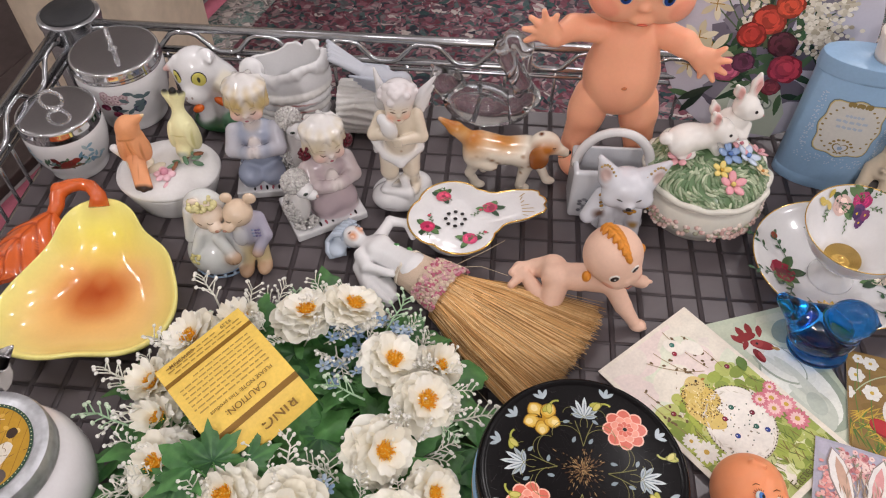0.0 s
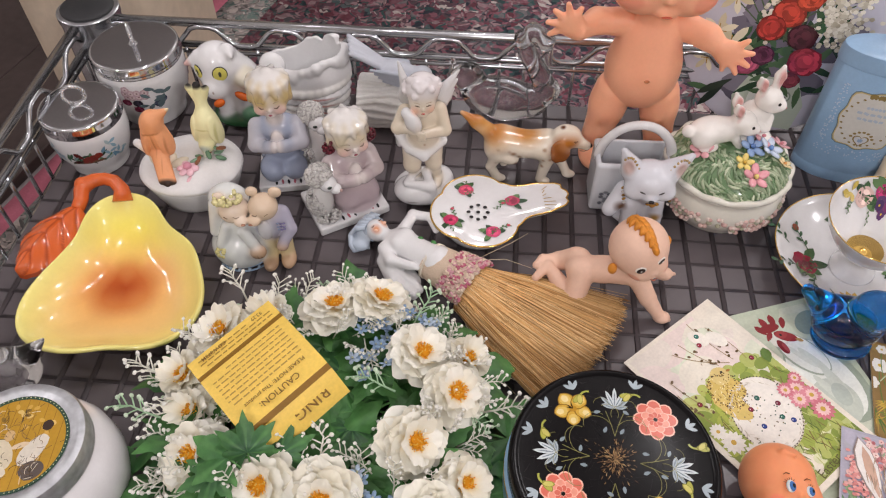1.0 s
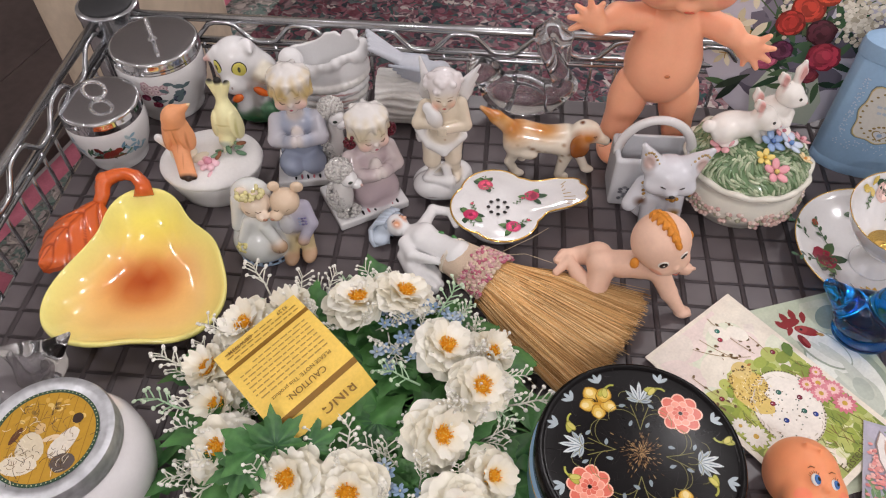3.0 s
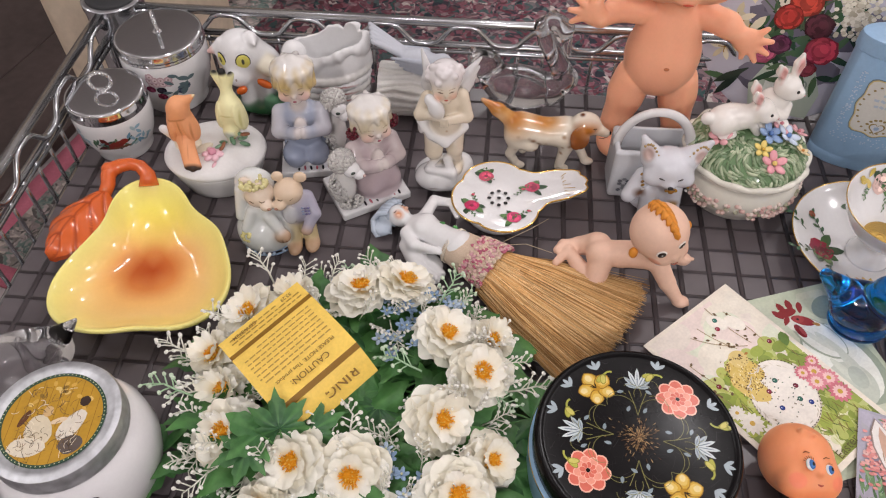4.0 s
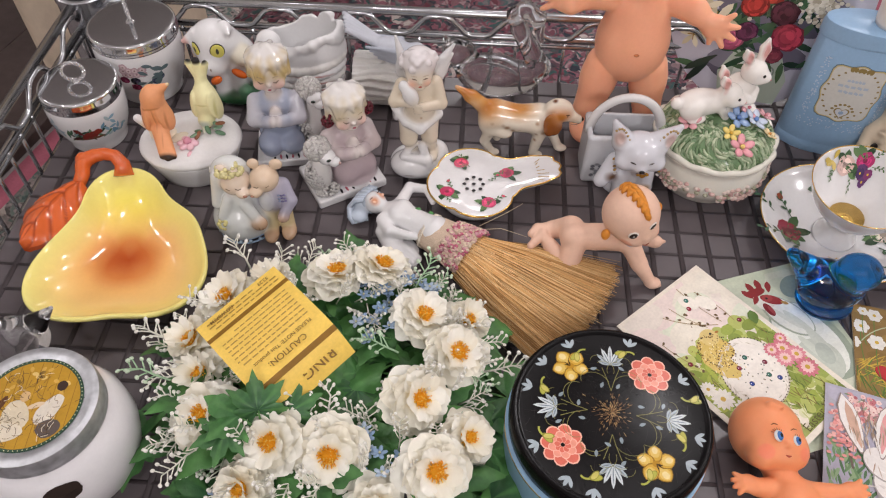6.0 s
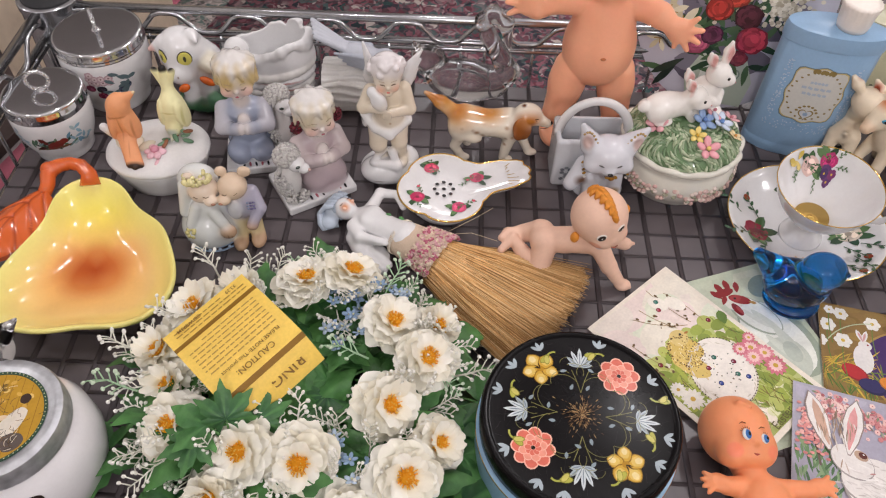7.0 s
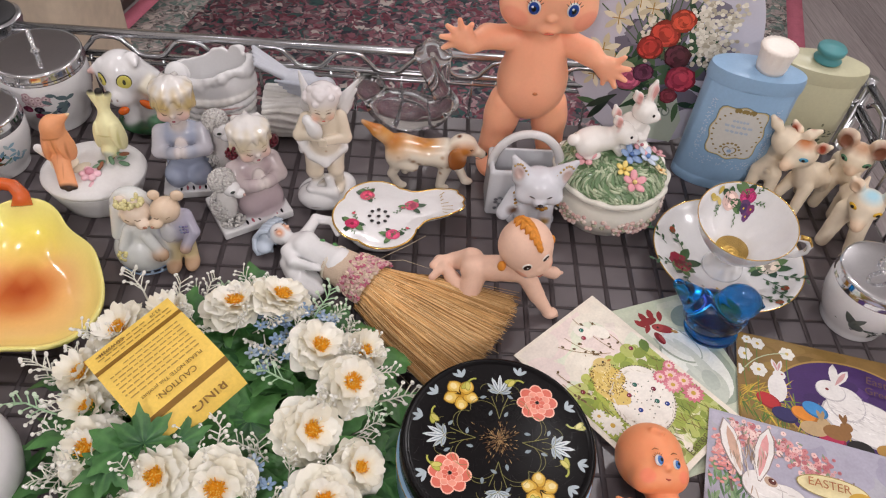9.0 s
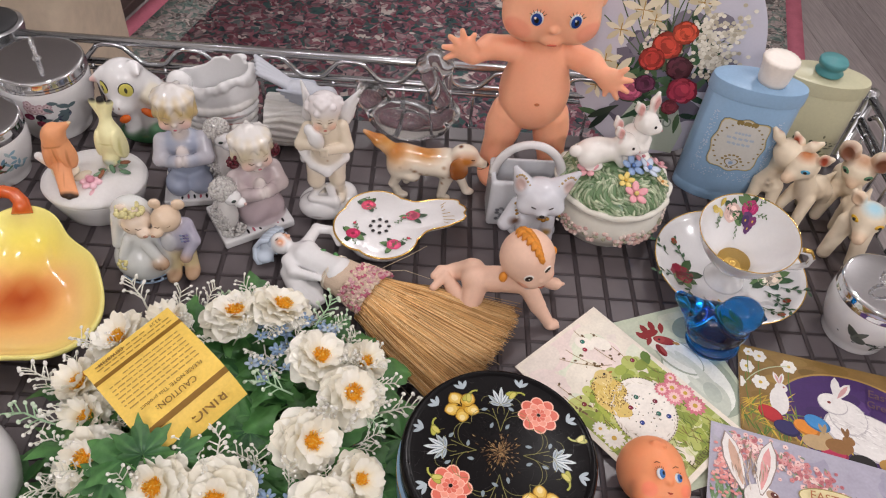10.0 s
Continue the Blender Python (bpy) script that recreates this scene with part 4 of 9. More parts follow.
    for k in range(13):
        a = -1.9 + k * 3.8 / 12
        a2 = a + r2.uniform(-0.3, 0.3)
        top = at_head(0.75 * math.sin(a - 0.4), 0.2 - 0.75 * math.cos(a - 0.4), 0.42)
        mid = at_head(1.65 * math.sin(a), 0.1 - 1.6 * math.cos(a), 1.1)
        end = at_head(1.9 * math.sin(a2), -0.1 - 1.78 * math.cos(a2), 1.75 + r2.uniform(-0.1, 0.4) + 0.55 * abs(math.sin(a)))
        prims += [("c", top, mid, 0.22, 0.3, white, 0.22), ("c", mid, end, 0.3, 0.12, white, 0.14)]
        marks += [(end, (0.42, 0.45, 0.62), tips, 1.5), (mid, (0.3, 0.4, 0.5), tips if k % 2 else white, 1.8)]
    for k in range(8):
        a = k * 0.8
        prims.append(("c", at_head(0.3 * math.cos(a), 0.2 + 0.3 * math.sin(a), 0.3), at_head(1.5 * math.cos(a + 0.5), 0.3 + 1.4 * math.sin(a + 0.5), 0.8), 0.25, 0.24, white, 0.14))
    prims.append(("e", (0.1, 0.0, h - 0.12), (0.42, 0.42, 0.3), None, white, 0.2))
    marks += [(at_head(s * 0.95, -1.7, 3.15), (0.5, 0.4, 0.4), hexcol("d8b3a8"), 1.4) for s in (-1, 1)]
    return sculpt(prims, 0.085, spots=marks, extra=ex)


solid("praying_boy", child(hexcol("9aa3b8"), hexcol("c6ae78"), (2.4, 2.1), 0.2, (2.75, 0.5, 0.8, 5.2), 11, 10.9, False), GLAZE, pose(-0.151, 0.463, 0, 0, 0, 6),
      "glazed praying boy in pale blue with white poodle, on plaque", "figurine")
solid("praying_girl", child(hexcol("b8a6aa"), hexcol("d2c4a8"), (3.0, 2.4), -0.9, (-2.9, -0.9, 0.8, 4.2), 21, 9.6, True), GLAZE, pose(-0.0905, 0.4315, 0, 0, 0, 27),
      "glazed praying girl in mauve with white poodle, on plaque", "figurine")

OFF, BUFF, LAV = hexcol("d3d5d2"), hexcol("bd9b7c"), hexcol("a5a2b2")
ex = Build()
for z in (0.15, 0.62):
    ex.tube([(-1.3 + 2.12 * math.cos(a), -0.1 + 1.98 * math.sin(a), z) for a in [2 * math.pi * i / 44 for i in range(44)]], 0.09, hexcol("8fa6c0"), n=6, closed=True)
for k in range(18):
    a = 2 * math.pi * k / 18
    ex.ball((-1.3 + 2.18 * math.cos(a), -0.1 + 2.04 * math.sin(a), 0.38), (0.16, 0.16, 0.14), hexcol("a3b4c8"), nu=7, nv=5)
curls(ex, (-1.55, -0.35, 6.45), (0.95, 0.75, 0.16), hexcol("d8cf98"), 46, 0.22, 3)
curls(ex, (-2.6, -1.7, 2.1), (0.42, 0.3, 0.42), hexcol("dcd292"), 40, 0.18, 4)
for x, y, z, d in ((-1.65, -1.36, 5.45, 1), (-1.0, -1.43, 5.5, 1), (0.4, -1.42, 5.6, -1), (1.05, -1.42, 5.6, -1)):
    ex.tube([(x - 0.24, y + 0.06, z + 0.04 * d), (x, y - 0.04, z - 0.07), (x + 0.24, y + 0.06, z - 0.04 * d)], 0.04, hexcol("7a6450"), n=5)
for x in (-0.5, 0.03):
    ex.ball((x, -1.86, 5.12), (0.17, 0.1, 0.11), hexcol("a87a64"))
for k in range(9):
    ex.ball((1.75 + 0.22 * (k % 3), -1.05 - 0.04 * (k % 2), 4.2 - 0.32 * (k // 3)), (0.11, 0.07, 0.08), hexcol(("8f9ab5", "6f6890", "7f78a0")[k % 3]))
FUR, FUR2, TROUSER = hexcol("dfccb8"), hexcol("d8c0a6"), hexcol("cbb98e")
statuette("kissing_bear_couple", [("e", (-1.4, -0.25, 1.5), (2.3, 2.15, 1.95), None, OFF, 0.1), ("e", (-1.3, 0, 3.3), (1.5, 1.35, 1.5), None, OFF, 0.4), ("e", (-1.3, -0.35, 5.3), (1.12, 1.1, 1.02), None, FUR, 0.05), ("e", (-1.75, 0.65, 5.3), (1.5, 1.0, 1.5), None, OFF, 0.1),
                            ("c", (-2.6, -0.1, 5.6), (-3.0, -0.6, 3.3), 0.5, 0.42, OFF, 0.2), ("e", (-2.4, 0.7, 4.0), (0.95, 0.8, 2.3), (0, 18, 0), OFF, 0.3), ("e", (-2.2, -0.1, 6.35), (0.42, 0.3, 0.42), None, FUR, 0.1),
                            ("e", (1.15, 0, 3.4), (1.4, 1.15, 1.6), None, LAV, 0.25), ("e", (0.85, -0.4, 5.45), (1.1, 1.1, 1.0), None, FUR2, 0.05), ("e", (0.75, -1.05, 3.6), (0.55, 0.4, 1.0), None, hexcol("cfcfd2"), 0.1),
                            ("e", (-0.72, -1.35, 5.05), (0.52, 0.52, 0.4), (0, 0, 25), FUR, 0.12), ("e", (0.25, -1.4, 5.1), (0.52, 0.52, 0.4), (0, 0, -25), FUR2, 0.12),
                            ("e", (1.85, -0.05, 6.5), (0.5, 0.32, 0.46), (0, 25, 0), FUR2, 0.1), ("e", (0.2, 0.0, 6.65), (0.45, 0.32, 0.42), None, FUR2, 0.1),
                            ("c", (0.65, -0.4, 2.2), (0.7, -1.0, 0.8), 0.68, 0.6, TROUSER, 0.2), ("c", (1.75, -0.2, 2.2), (1.95, -0.8, 0.8), 0.66, 0.58, TROUSER, 0.2),
                            ("e", (0.7, -1.55, 0.5), (0.6, 0.95, 0.5), None, BUFF, 0.15), ("e", (2.05, -1.35, 0.5), (0.6, 0.95, 0.5), None, BUFF, 0.15),
                            ("c", (2.0, 0.1, 4.2), (2.5, -0.7, 3.2), 0.58, 0.52, LAV, 0.15), ("c", (2.5, -0.7, 3.2), (1.95, -1.4, 2.5), 0.5, 0.42, LAV, 0.15), ("e", (1.85, -1.6, 2.3), (0.45, 0.4, 0.4), None, BUFF, 0.15),
                            ("c", (-2.0, -0.9, 4.0), (-2.6, -1.4, 2.7), 0.45, 0.42, OFF, 0.15), ("c", (-0.8, -1.2, 3.6), (-0.1, -1.75, 2.6), 0.45, 0.42, OFF, 0.2), ("e", (0.05, -1.95, 2.2), (0.62, 0.5, 0.62), None, BUFF, 0.12)],
          pose(-0.158, 0.379, 0, 0, 0, 4), "pale glazed figurine of a bridal bear couple kissing", voxel=0.08, extra=ex, spots=[((0.05 + 0.28 * k, -2.4, 1.95), (0.04, 0.2, 0.3), hexcol("8a6a50"), 0.8) for k in (-1, 0, 1)])

# log with a dove
PALE, DOVE, DOVE2 = hexcol("dcdad6"), hexcol("b9bcc4"), hexcol("a6abb6")
grain = []
for k in range(22):
    a = 2 * math.pi * k / 22
    for i in range(4):
        q = [(-2.9 + 5.8 * j / 4, 2.22 * math.cos(a + 0.08 * math.sin(j * 1.7 + k)), 2.25 + 2.22 * math.sin(a + 0.08 * math.sin(j * 1.7 + k))) for j in (i, i + 1)]
        grain.append(("c", q[0], q[1], 0.2, 0.2, PALE if k % 3 else hexcol("cfccc6"), 0.1))
feather = []
for k in range(5):
    feather.append(("c", (-0.7, -0.35 + 0.17 * k, 6.1), (-3.3 - 0.1 * k, -0.75 + 0.45 * k, 7.7 + 0.12 * k), 0.34, 0.2, DOVE, 0.1))
for k in range(4):
    feather += [("c", (1.2, -1.15 - 0.05 * k, 5.9 - 0.28 * k), (-1.7 + 0.35 * k, -1.05, 6.3 - 0.36 * k), 0.3, 0.12, DOVE2, 0.07), ("c", (1.2, 0.75, 5.9 - 0.28 * k), (-1.7 + 0.35 * k, 0.8, 6.3 - 0.36 * k), 0.3, 0.12, DOVE2, 0.07)]
statuette("log_with_dove", [("c", (-2.6, 0, 2.25), (2.6, 0, 2.25), 2.15, 2.15, PALE, 0.1)] + grain + [("b", (-6, 0, 2), (2.9, 4, 2.4), 0, None, None, 0.1), ("b", (6.0, 0, 2), (2.9, 4, 2.4), 0, None, None, 0.1),
                            ("e", (0.7, -0.2, 5.4), (2.1, 1.15, 1.1), (0, 18, 0), DOVE, 0.2), ("e", (2.6, -0.4, 5.5), (0.9, 0.85, 0.85), None, DOVE, 0.5), ("c", (3.3, -0.6, 5.5), (3.9, -0.8, 5.4), 0.28, 0.06, hexcol("c9b9a0"), 0.1)] + feather,
          pose(-0.061, 0.5335, 0, 0, 0, -4), "white bisque log with a grey-blue dove perched on it", BISQUE, 0.085)

IV = hexcol("dccfba")
HAIR = hexcol("dcd6d6")
ex = Build()
for s in (-1, 1):
    ex.tube([(0.05 + s * 0.64, -1.22, 10.03), (0.05 + s * 0.45, -1.36, 10.08), (0.05 + s * 0.24, -1.41, 10.03)], [0.025, 0.05, 0.025], hexcol("6a5648"), n=5)
    ex.tube([(0.05 + s * 0.7, -1.2, 10.3), (0.05 + s * 0.45, -1.38, 10.36), (0.05 + s * 0.23, -1.42, 10.3)], 0.02, hexcol("b8a48c"), n=5)
ex.ball((0.05, -1.45, 9.42), (0.16, 0.07, 0.06), hexcol("bb6458"))
prims = [("e", (0.1, 0.1, 10.6), (1.4, 1.35, 1.15), None, HAIR, 0.2), ("e", (0.05, -0.3, 9.95), (1.12, 1.12, 1.1), None, IV, 0.15), ("e", (-0.4, -0.95, 9.62), (0.45, 0.42, 0.42), None, IV, 0.25), ("e", (0.5, -0.95, 9.62), (0.45, 0.42, 0.42), None, IV, 0.25),
         ("e", (0.05, -1.4, 9.8), (0.16, 0.18, 0.16), None, IV, 0.12), ("e", (0.05, -1.1, 9.2), (0.38, 0.34, 0.3), None, IV, 0.2), ("c", (0, 0, 8.6), (0, 0, 9.4), 0.58, 0.58, IV, 0.2),
         ("e", (0, 0, 8.2), (1.4, 1.0, 1.25), None, IV, 0.3), ("e", (0.1, -0.35, 6.8), (1.22, 1.0, 1.15), None, IV, 0.4), ("e", (0.1, 0, 5.9), (1.5, 1.15, 1.0), None, IV, 0.4),
         ("c", (-0.75, -0.1, 5.6), (-0.95, -0.55, 3.9), 1.02, 0.74, IV, 0.2), ("c", (-0.95, -0.55, 3.9), (-0.6, 0.1, 2.3), 0.72, 0.5, IV, 0.2), ("c", (0.75, 0, 5.6), (0.85, -0.25, 3.8), 0.98, 0.72, IV, 0.15), ("c", (0.85, -0.25, 3.8), (1.05, 0.1, 1.9), 0.7, 0.48, IV, 0.2), ("e", (1.1, -0.45, 1.85), (0.45, 0.85, 0.36), None, IV, 0.2),
         ("c", (-2.0, -0.2, 6.7), (-1.2, -0.95, 5.8), 0.32, 0.34, WHITE, 0.15), ("c", (-1.2, -0.95, 5.8), (0.0, -1.3, 5.25), 0.34, 0.42, WHITE, 0.15), ("c", (0.0, -1.3, 5.25), (1.7, -0.5, 6.05), 0.4, 0.3, WHITE, 0.15), ("e", (-1.75, 0.2, 6.2), (0.4, 0.95, 0.9), (0, 18, 0), WHITE, 0.2), ("e", (1.65, 0.2, 6.0), (0.36, 0.8, 0.85), (0, -12, 0), WHITE, 0.2), ("e", (0, 0.7, 5.9), (1.7, 0.8, 0.8), None, WHITE, 0.2),
         ("c", (-1.35, 0, 8.7), (-2.0, -0.7, 7.7), 0.56, 0.52, IV, 0.2), ("c", (-2.0, -0.7, 7.7), (-1.0, -1.5, 8.1), 0.5, 0.36, IV, 0.15), ("c", (1.4, 0, 8.7), (1.8, -0.6, 7.2), 0.6, 0.52, IV, 0.2), ("c", (1.8, -0.6, 7.2), (-0.2, -1.65, 7.6), 0.5, 0.34, IV, 0.15),
         ("e", (-0.75, -1.55, 8.75), (0.62, 0.55, 0.95), (0, -25, 0), WHITE, 0.1), ("e", (-1.25, -1.35, 9.5), (0.42, 0.42, 0.45), None, WHITE, 0.2),
         ("e", (1.6, 1.1, 9.0), (1.0, 0.2, 0.9), (0, -35, 8), WHITE, 0.3), ("c", (1.5, 1.1, 9.3), (3.0, 1.25, 11.2), 0.55, 0.1, WHITE, 0.2), ("c", (1.7, 1.1, 9.0), (2.85, 1.2, 10.4), 0.5, 0.12, WHITE, 0.1), ("c", (1.8, 1.1, 8.6), (2.6, 1.2, 9.6), 0.45, 0.12, WHITE, 0.1),
         ("e", (-1.1, 1.2, 9.4), (0.7, 0.2, 1.0), (0, 12, 0), WHITE, 0.2), ("c", (-1.1, 1.2, 9.8), (-1.65, 1.35, 12.1), 0.5, 0.1, WHITE, 0.2),
         ("e", (0, 0, 0.9), (2.6, 2.15, 1.0), None, WHITE, 0.1), ("e", (-1.0, -0.8, 1.3), (1.6, 1.3, 1.05), None, WHITE, 0.4), ("e", (1.3, 0.6, 1.2), (1.3, 1.2, 1.0), None, WHITE, 0.4), ("c", (-1.5, -1.3, 2.45), (0.5, -1.3, 1.9), 0.28, 0.5, WHITE, 0.12), ("c", (0.2, -0.7, 3.0), (0.75, -1.5, 1.3), 0.4, 0.32, WHITE, 0.2), ("c", (-0.6, -0.6, 3.2), (-1.5, -1.0, 2.3), 0.3, 0.3, WHITE, 0.2)]
for hx, hy, hz in ((-0.95, -1.62, 8.2), (-0.3, -1.75, 7.65)):
    for k in range(4):
        prims.append(("c", (hx - 0.1, hy, hz + 0.28 - 0.2 * k), (hx + 0.42, hy - 0.2, hz + 0.3 - 0.2 * k), 0.15, 0.1, IV, 0.05))
r2 = random.Random(8)
for k in range(26):
    a, up = r2.uniform(-2.0, 2.0), r2.uniform(0.05, 1.2)
    prims.append(("e", (0.1 + 1.38 * math.cos(up) * math.sin(a), 0.05 - 1.32 * math.cos(up) * math.cos(a), 10.52 + 1.08 * math.sin(up)), (0.3, 0.28, 0.24), None, HAIR, 0.12))
statuette("cherub_statuette", prims, pose(-0.0335, 0.441, 0, 0, 0, 4) @ Matrix.Diagonal((0.95, 0.95, 1.03, 1)), "cream glazed winged cherub statuette holding a dove on rock", voxel=0.075, extra=ex, category="statuette",
          spots=[((-0.52, -1.25, 9.62), (0.36, 0.34, 0.3), hexcol("e0b39c"), 1.4), ((0.62, -1.25, 9.62), (0.36, 0.34, 0.3), hexcol("e0b39c"), 1.4), ((0.1, -1.5, 6.35), (0.12, 0.3, 0.14), hexcol("b89a80"), 0.8), ((-1.0, -1.9, 1.0), (0.5, 0.3, 0.07), hexcol("8a7a74"), 0.8)])

# dog
DW = hexcol("e8ddcb")
ex = Build()
ex.ball((5.62, -1.0, 4.95), (0.2, 0.22, 0.2), hexcol("2a211d"))
ex.ball((4.15, -1.42, 5.72), (0.16, 0.1, 0.13), BLACK)
ex.tube([(3.9, -1.45, 5.85), (4.15, -1.5, 5.92), (4.4, -1.4, 5.85)], 0.05, hexcol("5a3018"), n=5)
ex.tube([(5.5, -1.25, 4.72), (5.1, -1.35, 4.6), (4.7, -1.35, 4.65)], 0.035, hexcol("8a5a48"), n=5)
rnd = random.Random(4)
RUSTY, SOFT = hexcol("b5702e"), hexcol("cf9850")
sp = [((-2.4, 0.3, 5.4), (1.3, 1.5, 1.3), SOFT, 1.2), ((-2.6, 0.3, 5.8), (0.9, 1.2, 0.8), RUSTY, 1.3), ((0.2, 0.1, 5.6), (1.25, 1.3, 0.9), SOFT, 1.2), ((0.1, 0.1, 5.9), (0.9, 1.0, 0.6), RUSTY, 1.3), ((-4.2, 0.5, 6.8), (1.6, 0.9, 1.6), SOFT, 0.7), ((-4.4, 0.5, 7.2), (1.0, 0.7, 1.0), RUSTY, 1.2),
      ((3.6, -1.3, 5.7), (1.0, 0.7, 0.75), RUSTY, 0.9), ((4.0, 0.2, 5.8), (0.7, 0.5, 0.6), RUSTY, 1.0), ((3.2, -0.4, 6.7), (0.22, 0.25, 0.2), hexcol("6a3a20"), 0.8), ((4.9, -1.0, 5.1), (0.4, 0.5, 0.25), hexcol("c9a98c"), 1.2)]
sp += [((rnd.uniform(-2.6, 3), rnd.uniform(-1.7, -0.9), rnd.uniform(1.8, 4.8)), rnd.uniform(0.12, 0.24), hexcol("a88464"), 1.2) for _ in range(34)]
statuette("spaniel_figurine", [("c", (-1.9, 0.3, 4.5), (0.2, 0.1, 4.1), 1.45, 1.3, DW, 0.1), ("c", (0.2, 0.1, 4.1), (2.0, -0.1, 4.2), 1.3, 1.5, DW, 0.2), ("e", (-1.2, -0.9, 3.1), (0.9, 0.4, 0.6), (0, 20, 0), DW, 0.3), ("e", (2.3, -0.2, 3.9), (1.35, 1.15, 1.55), None, DW, 0.5), ("c", (2.5, -0.2, 4.7), (3.5, -0.4, 5.4), 0.95, 0.85, DW, 0.4),
                               ("e", (3.6, -0.5, 5.6), (1.3, 1.15, 1.15), None, DW, 0.3), ("c", (4.3, -0.65, 5.3), (5.3, -0.95, 4.9), 0.66, 0.42, DW, 0.3), ("e", (3.05, -1.55, 4.75), (0.85, 0.34, 1.45), (0, -14, 12), hexcol("96561f"), 0.08), ("e", (2.75, -1.8, 4.3), (0.5, 0.2, 0.8), (0, -14, 12), hexcol("8a4a1c"), 0.1),
                               ("e", (3.7, 0.45, 5.0), (0.55, 0.35, 1.1), None, hexcol("96501f"), 0.1), ("c", (-2.7, 0.4, 5.2), (-4.0, 0.5, 6.5), 0.75, 0.62, DW, 0.4), ("c", (-4.0, 0.5, 6.5), (-5.3, 0.6, 7.6), 0.6, 0.2, DW, 0.3), ("e", (-2.2, -0.2, 3.8), (1.15, 0.9, 1.4), None, DW, 0.4),
                               ("c", (-2.2, -0.4, 3.2), (-2.7, -0.4, 1.6), 0.65, 0.42, DW, 0.3), ("c", (-2.7, -0.4, 1.6), (-2.2, -0.5, 0.45), 0.42, 0.42, DW, 0.2), ("e", (-1.9, -0.7, 0.35), (0.6, 0.42, 0.34), None, DW, 0.2),
                               ("c", (-1.6, 1.0, 3.8), (-1.4, 1.2, 0.45), 0.7, 0.42, DW, 0.3), ("c", (2.2, -0.8, 3.2), (1.7, -0.9, 0.45), 0.65, 0.4, DW, 0.3), ("e", (2.0, -1.1, 0.35), (0.6, 0.42, 0.34), None, DW, 0.2),
                               ("c", (2.8, 0.2, 3.2), (3.5, 0.1, 1.9), 0.65, 0.45, DW, 0.3), ("c", (3.5, 0.1, 1.9), (4.1, -0.1, 0.5), 0.45, 0.4, DW, 0.2), ("e", (4.35, -0.3, 0.4), (0.58, 0.42, 0.34), None, DW, 0.2)],
          pose(0.048, 0.463, 0, 0, 0, 0) @ Matrix.Diagonal((0.95, 0.95, 0.84, 1)), "glossy brown and white spaniel figurine standing on the liner", spots=sp, extra=ex)

# cat with basket
basket = thing("cat_basket", pose(0.136, 0.430, 0, 0, 0, -4), "white porcelain handled basket with a kitten at its front", "planter")
part("basket", sculpt([("b", (-0.4, 0.6, 2.5), (3.0, 1.7, 2.5), 0.3, None, hexcol("d2d4d8"), 0.1), ("b", (-0.4, 0.6, 3.6), (2.6, 1.3, 2.6), 0.2, None, None, 0.1)], 0.09,
                      spots=[((-2.6 + 0.33 * (k % 3), -1.1, 0.9 + 0.5 * (k // 3) + 0.2 * (k % 2)), (0.2, 0.3, 0.16), hexcol(("6f7078", "8a8d94", "5a5f6a")[k % 3])) for k in range(9)]), GLAZE, basket)
part("handle", Build().tube([((-0.3 + 2.85 * math.cos(a)) * 0.01, 0.006, (4.4 + 3.4 * math.sin(a)) * 0.01) for a in [math.pi * i / 24 for i in range(25)]], 0.0044, WHITE, n=12, flat=0.8), GLAZE, basket, "arched white handle")
ex = Build()
for s in (-1, 1):
    ex.tube([(s * 0.9 + 0.1, -3.42, 4.5), (s * 0.68 + 0.1, -3.6, 4.5), (s * 0.45 + 0.1, -3.68, 4.45)], [0.03, 0.06, 0.03], hexcol("4a4444"), n=6)
    for k in range(5):
        ex.ball((s * (1.72 - 0.06 * k) + 0.1, -2.6 - 0.05 * k, 3.9 - 0.3 * k), (0.15, 0.12, 0.08), hexcol(("a8803a", "c9c4c0", "8a6a3c")[k % 3]), rot=(0, s * 30, 0), nu=8, nv=5)
    for k in range(7):
        u = k / 6
        ex.ball((s * (1.05 + 1.0 * u) + 0.15, -2.5, 5.6 + 0.95 * math.sin(u * 2.2)), (0.1, 0.08, 0.1), hexcol("b59a68"), nu=7, nv=4)
ex.ball((0.1, -3.98, 4.02), (0.2, 0.12, 0.12), BLACK)
ex.tube([(-0.25, -3.85, 3.75), (0.1, -3.95, 3.85), (0.45, -3.85, 3.75)], 0.035, hexcol("6a5a58"), n=5)
ex.ball((0.45, -3.2, 2.95), (0.22, 0.16, 0.2), hexcol("a8762a"), rot=(0, -15, 0))
for s in (-1, 1):
    ex.ball((0.45 + s * 0.26, -3.15, 3.0), (0.2, 0.1, 0.15), hexcol("b8862e"), rot=(0, s * 20, 0))
KIT = hexcol("d3d4da")
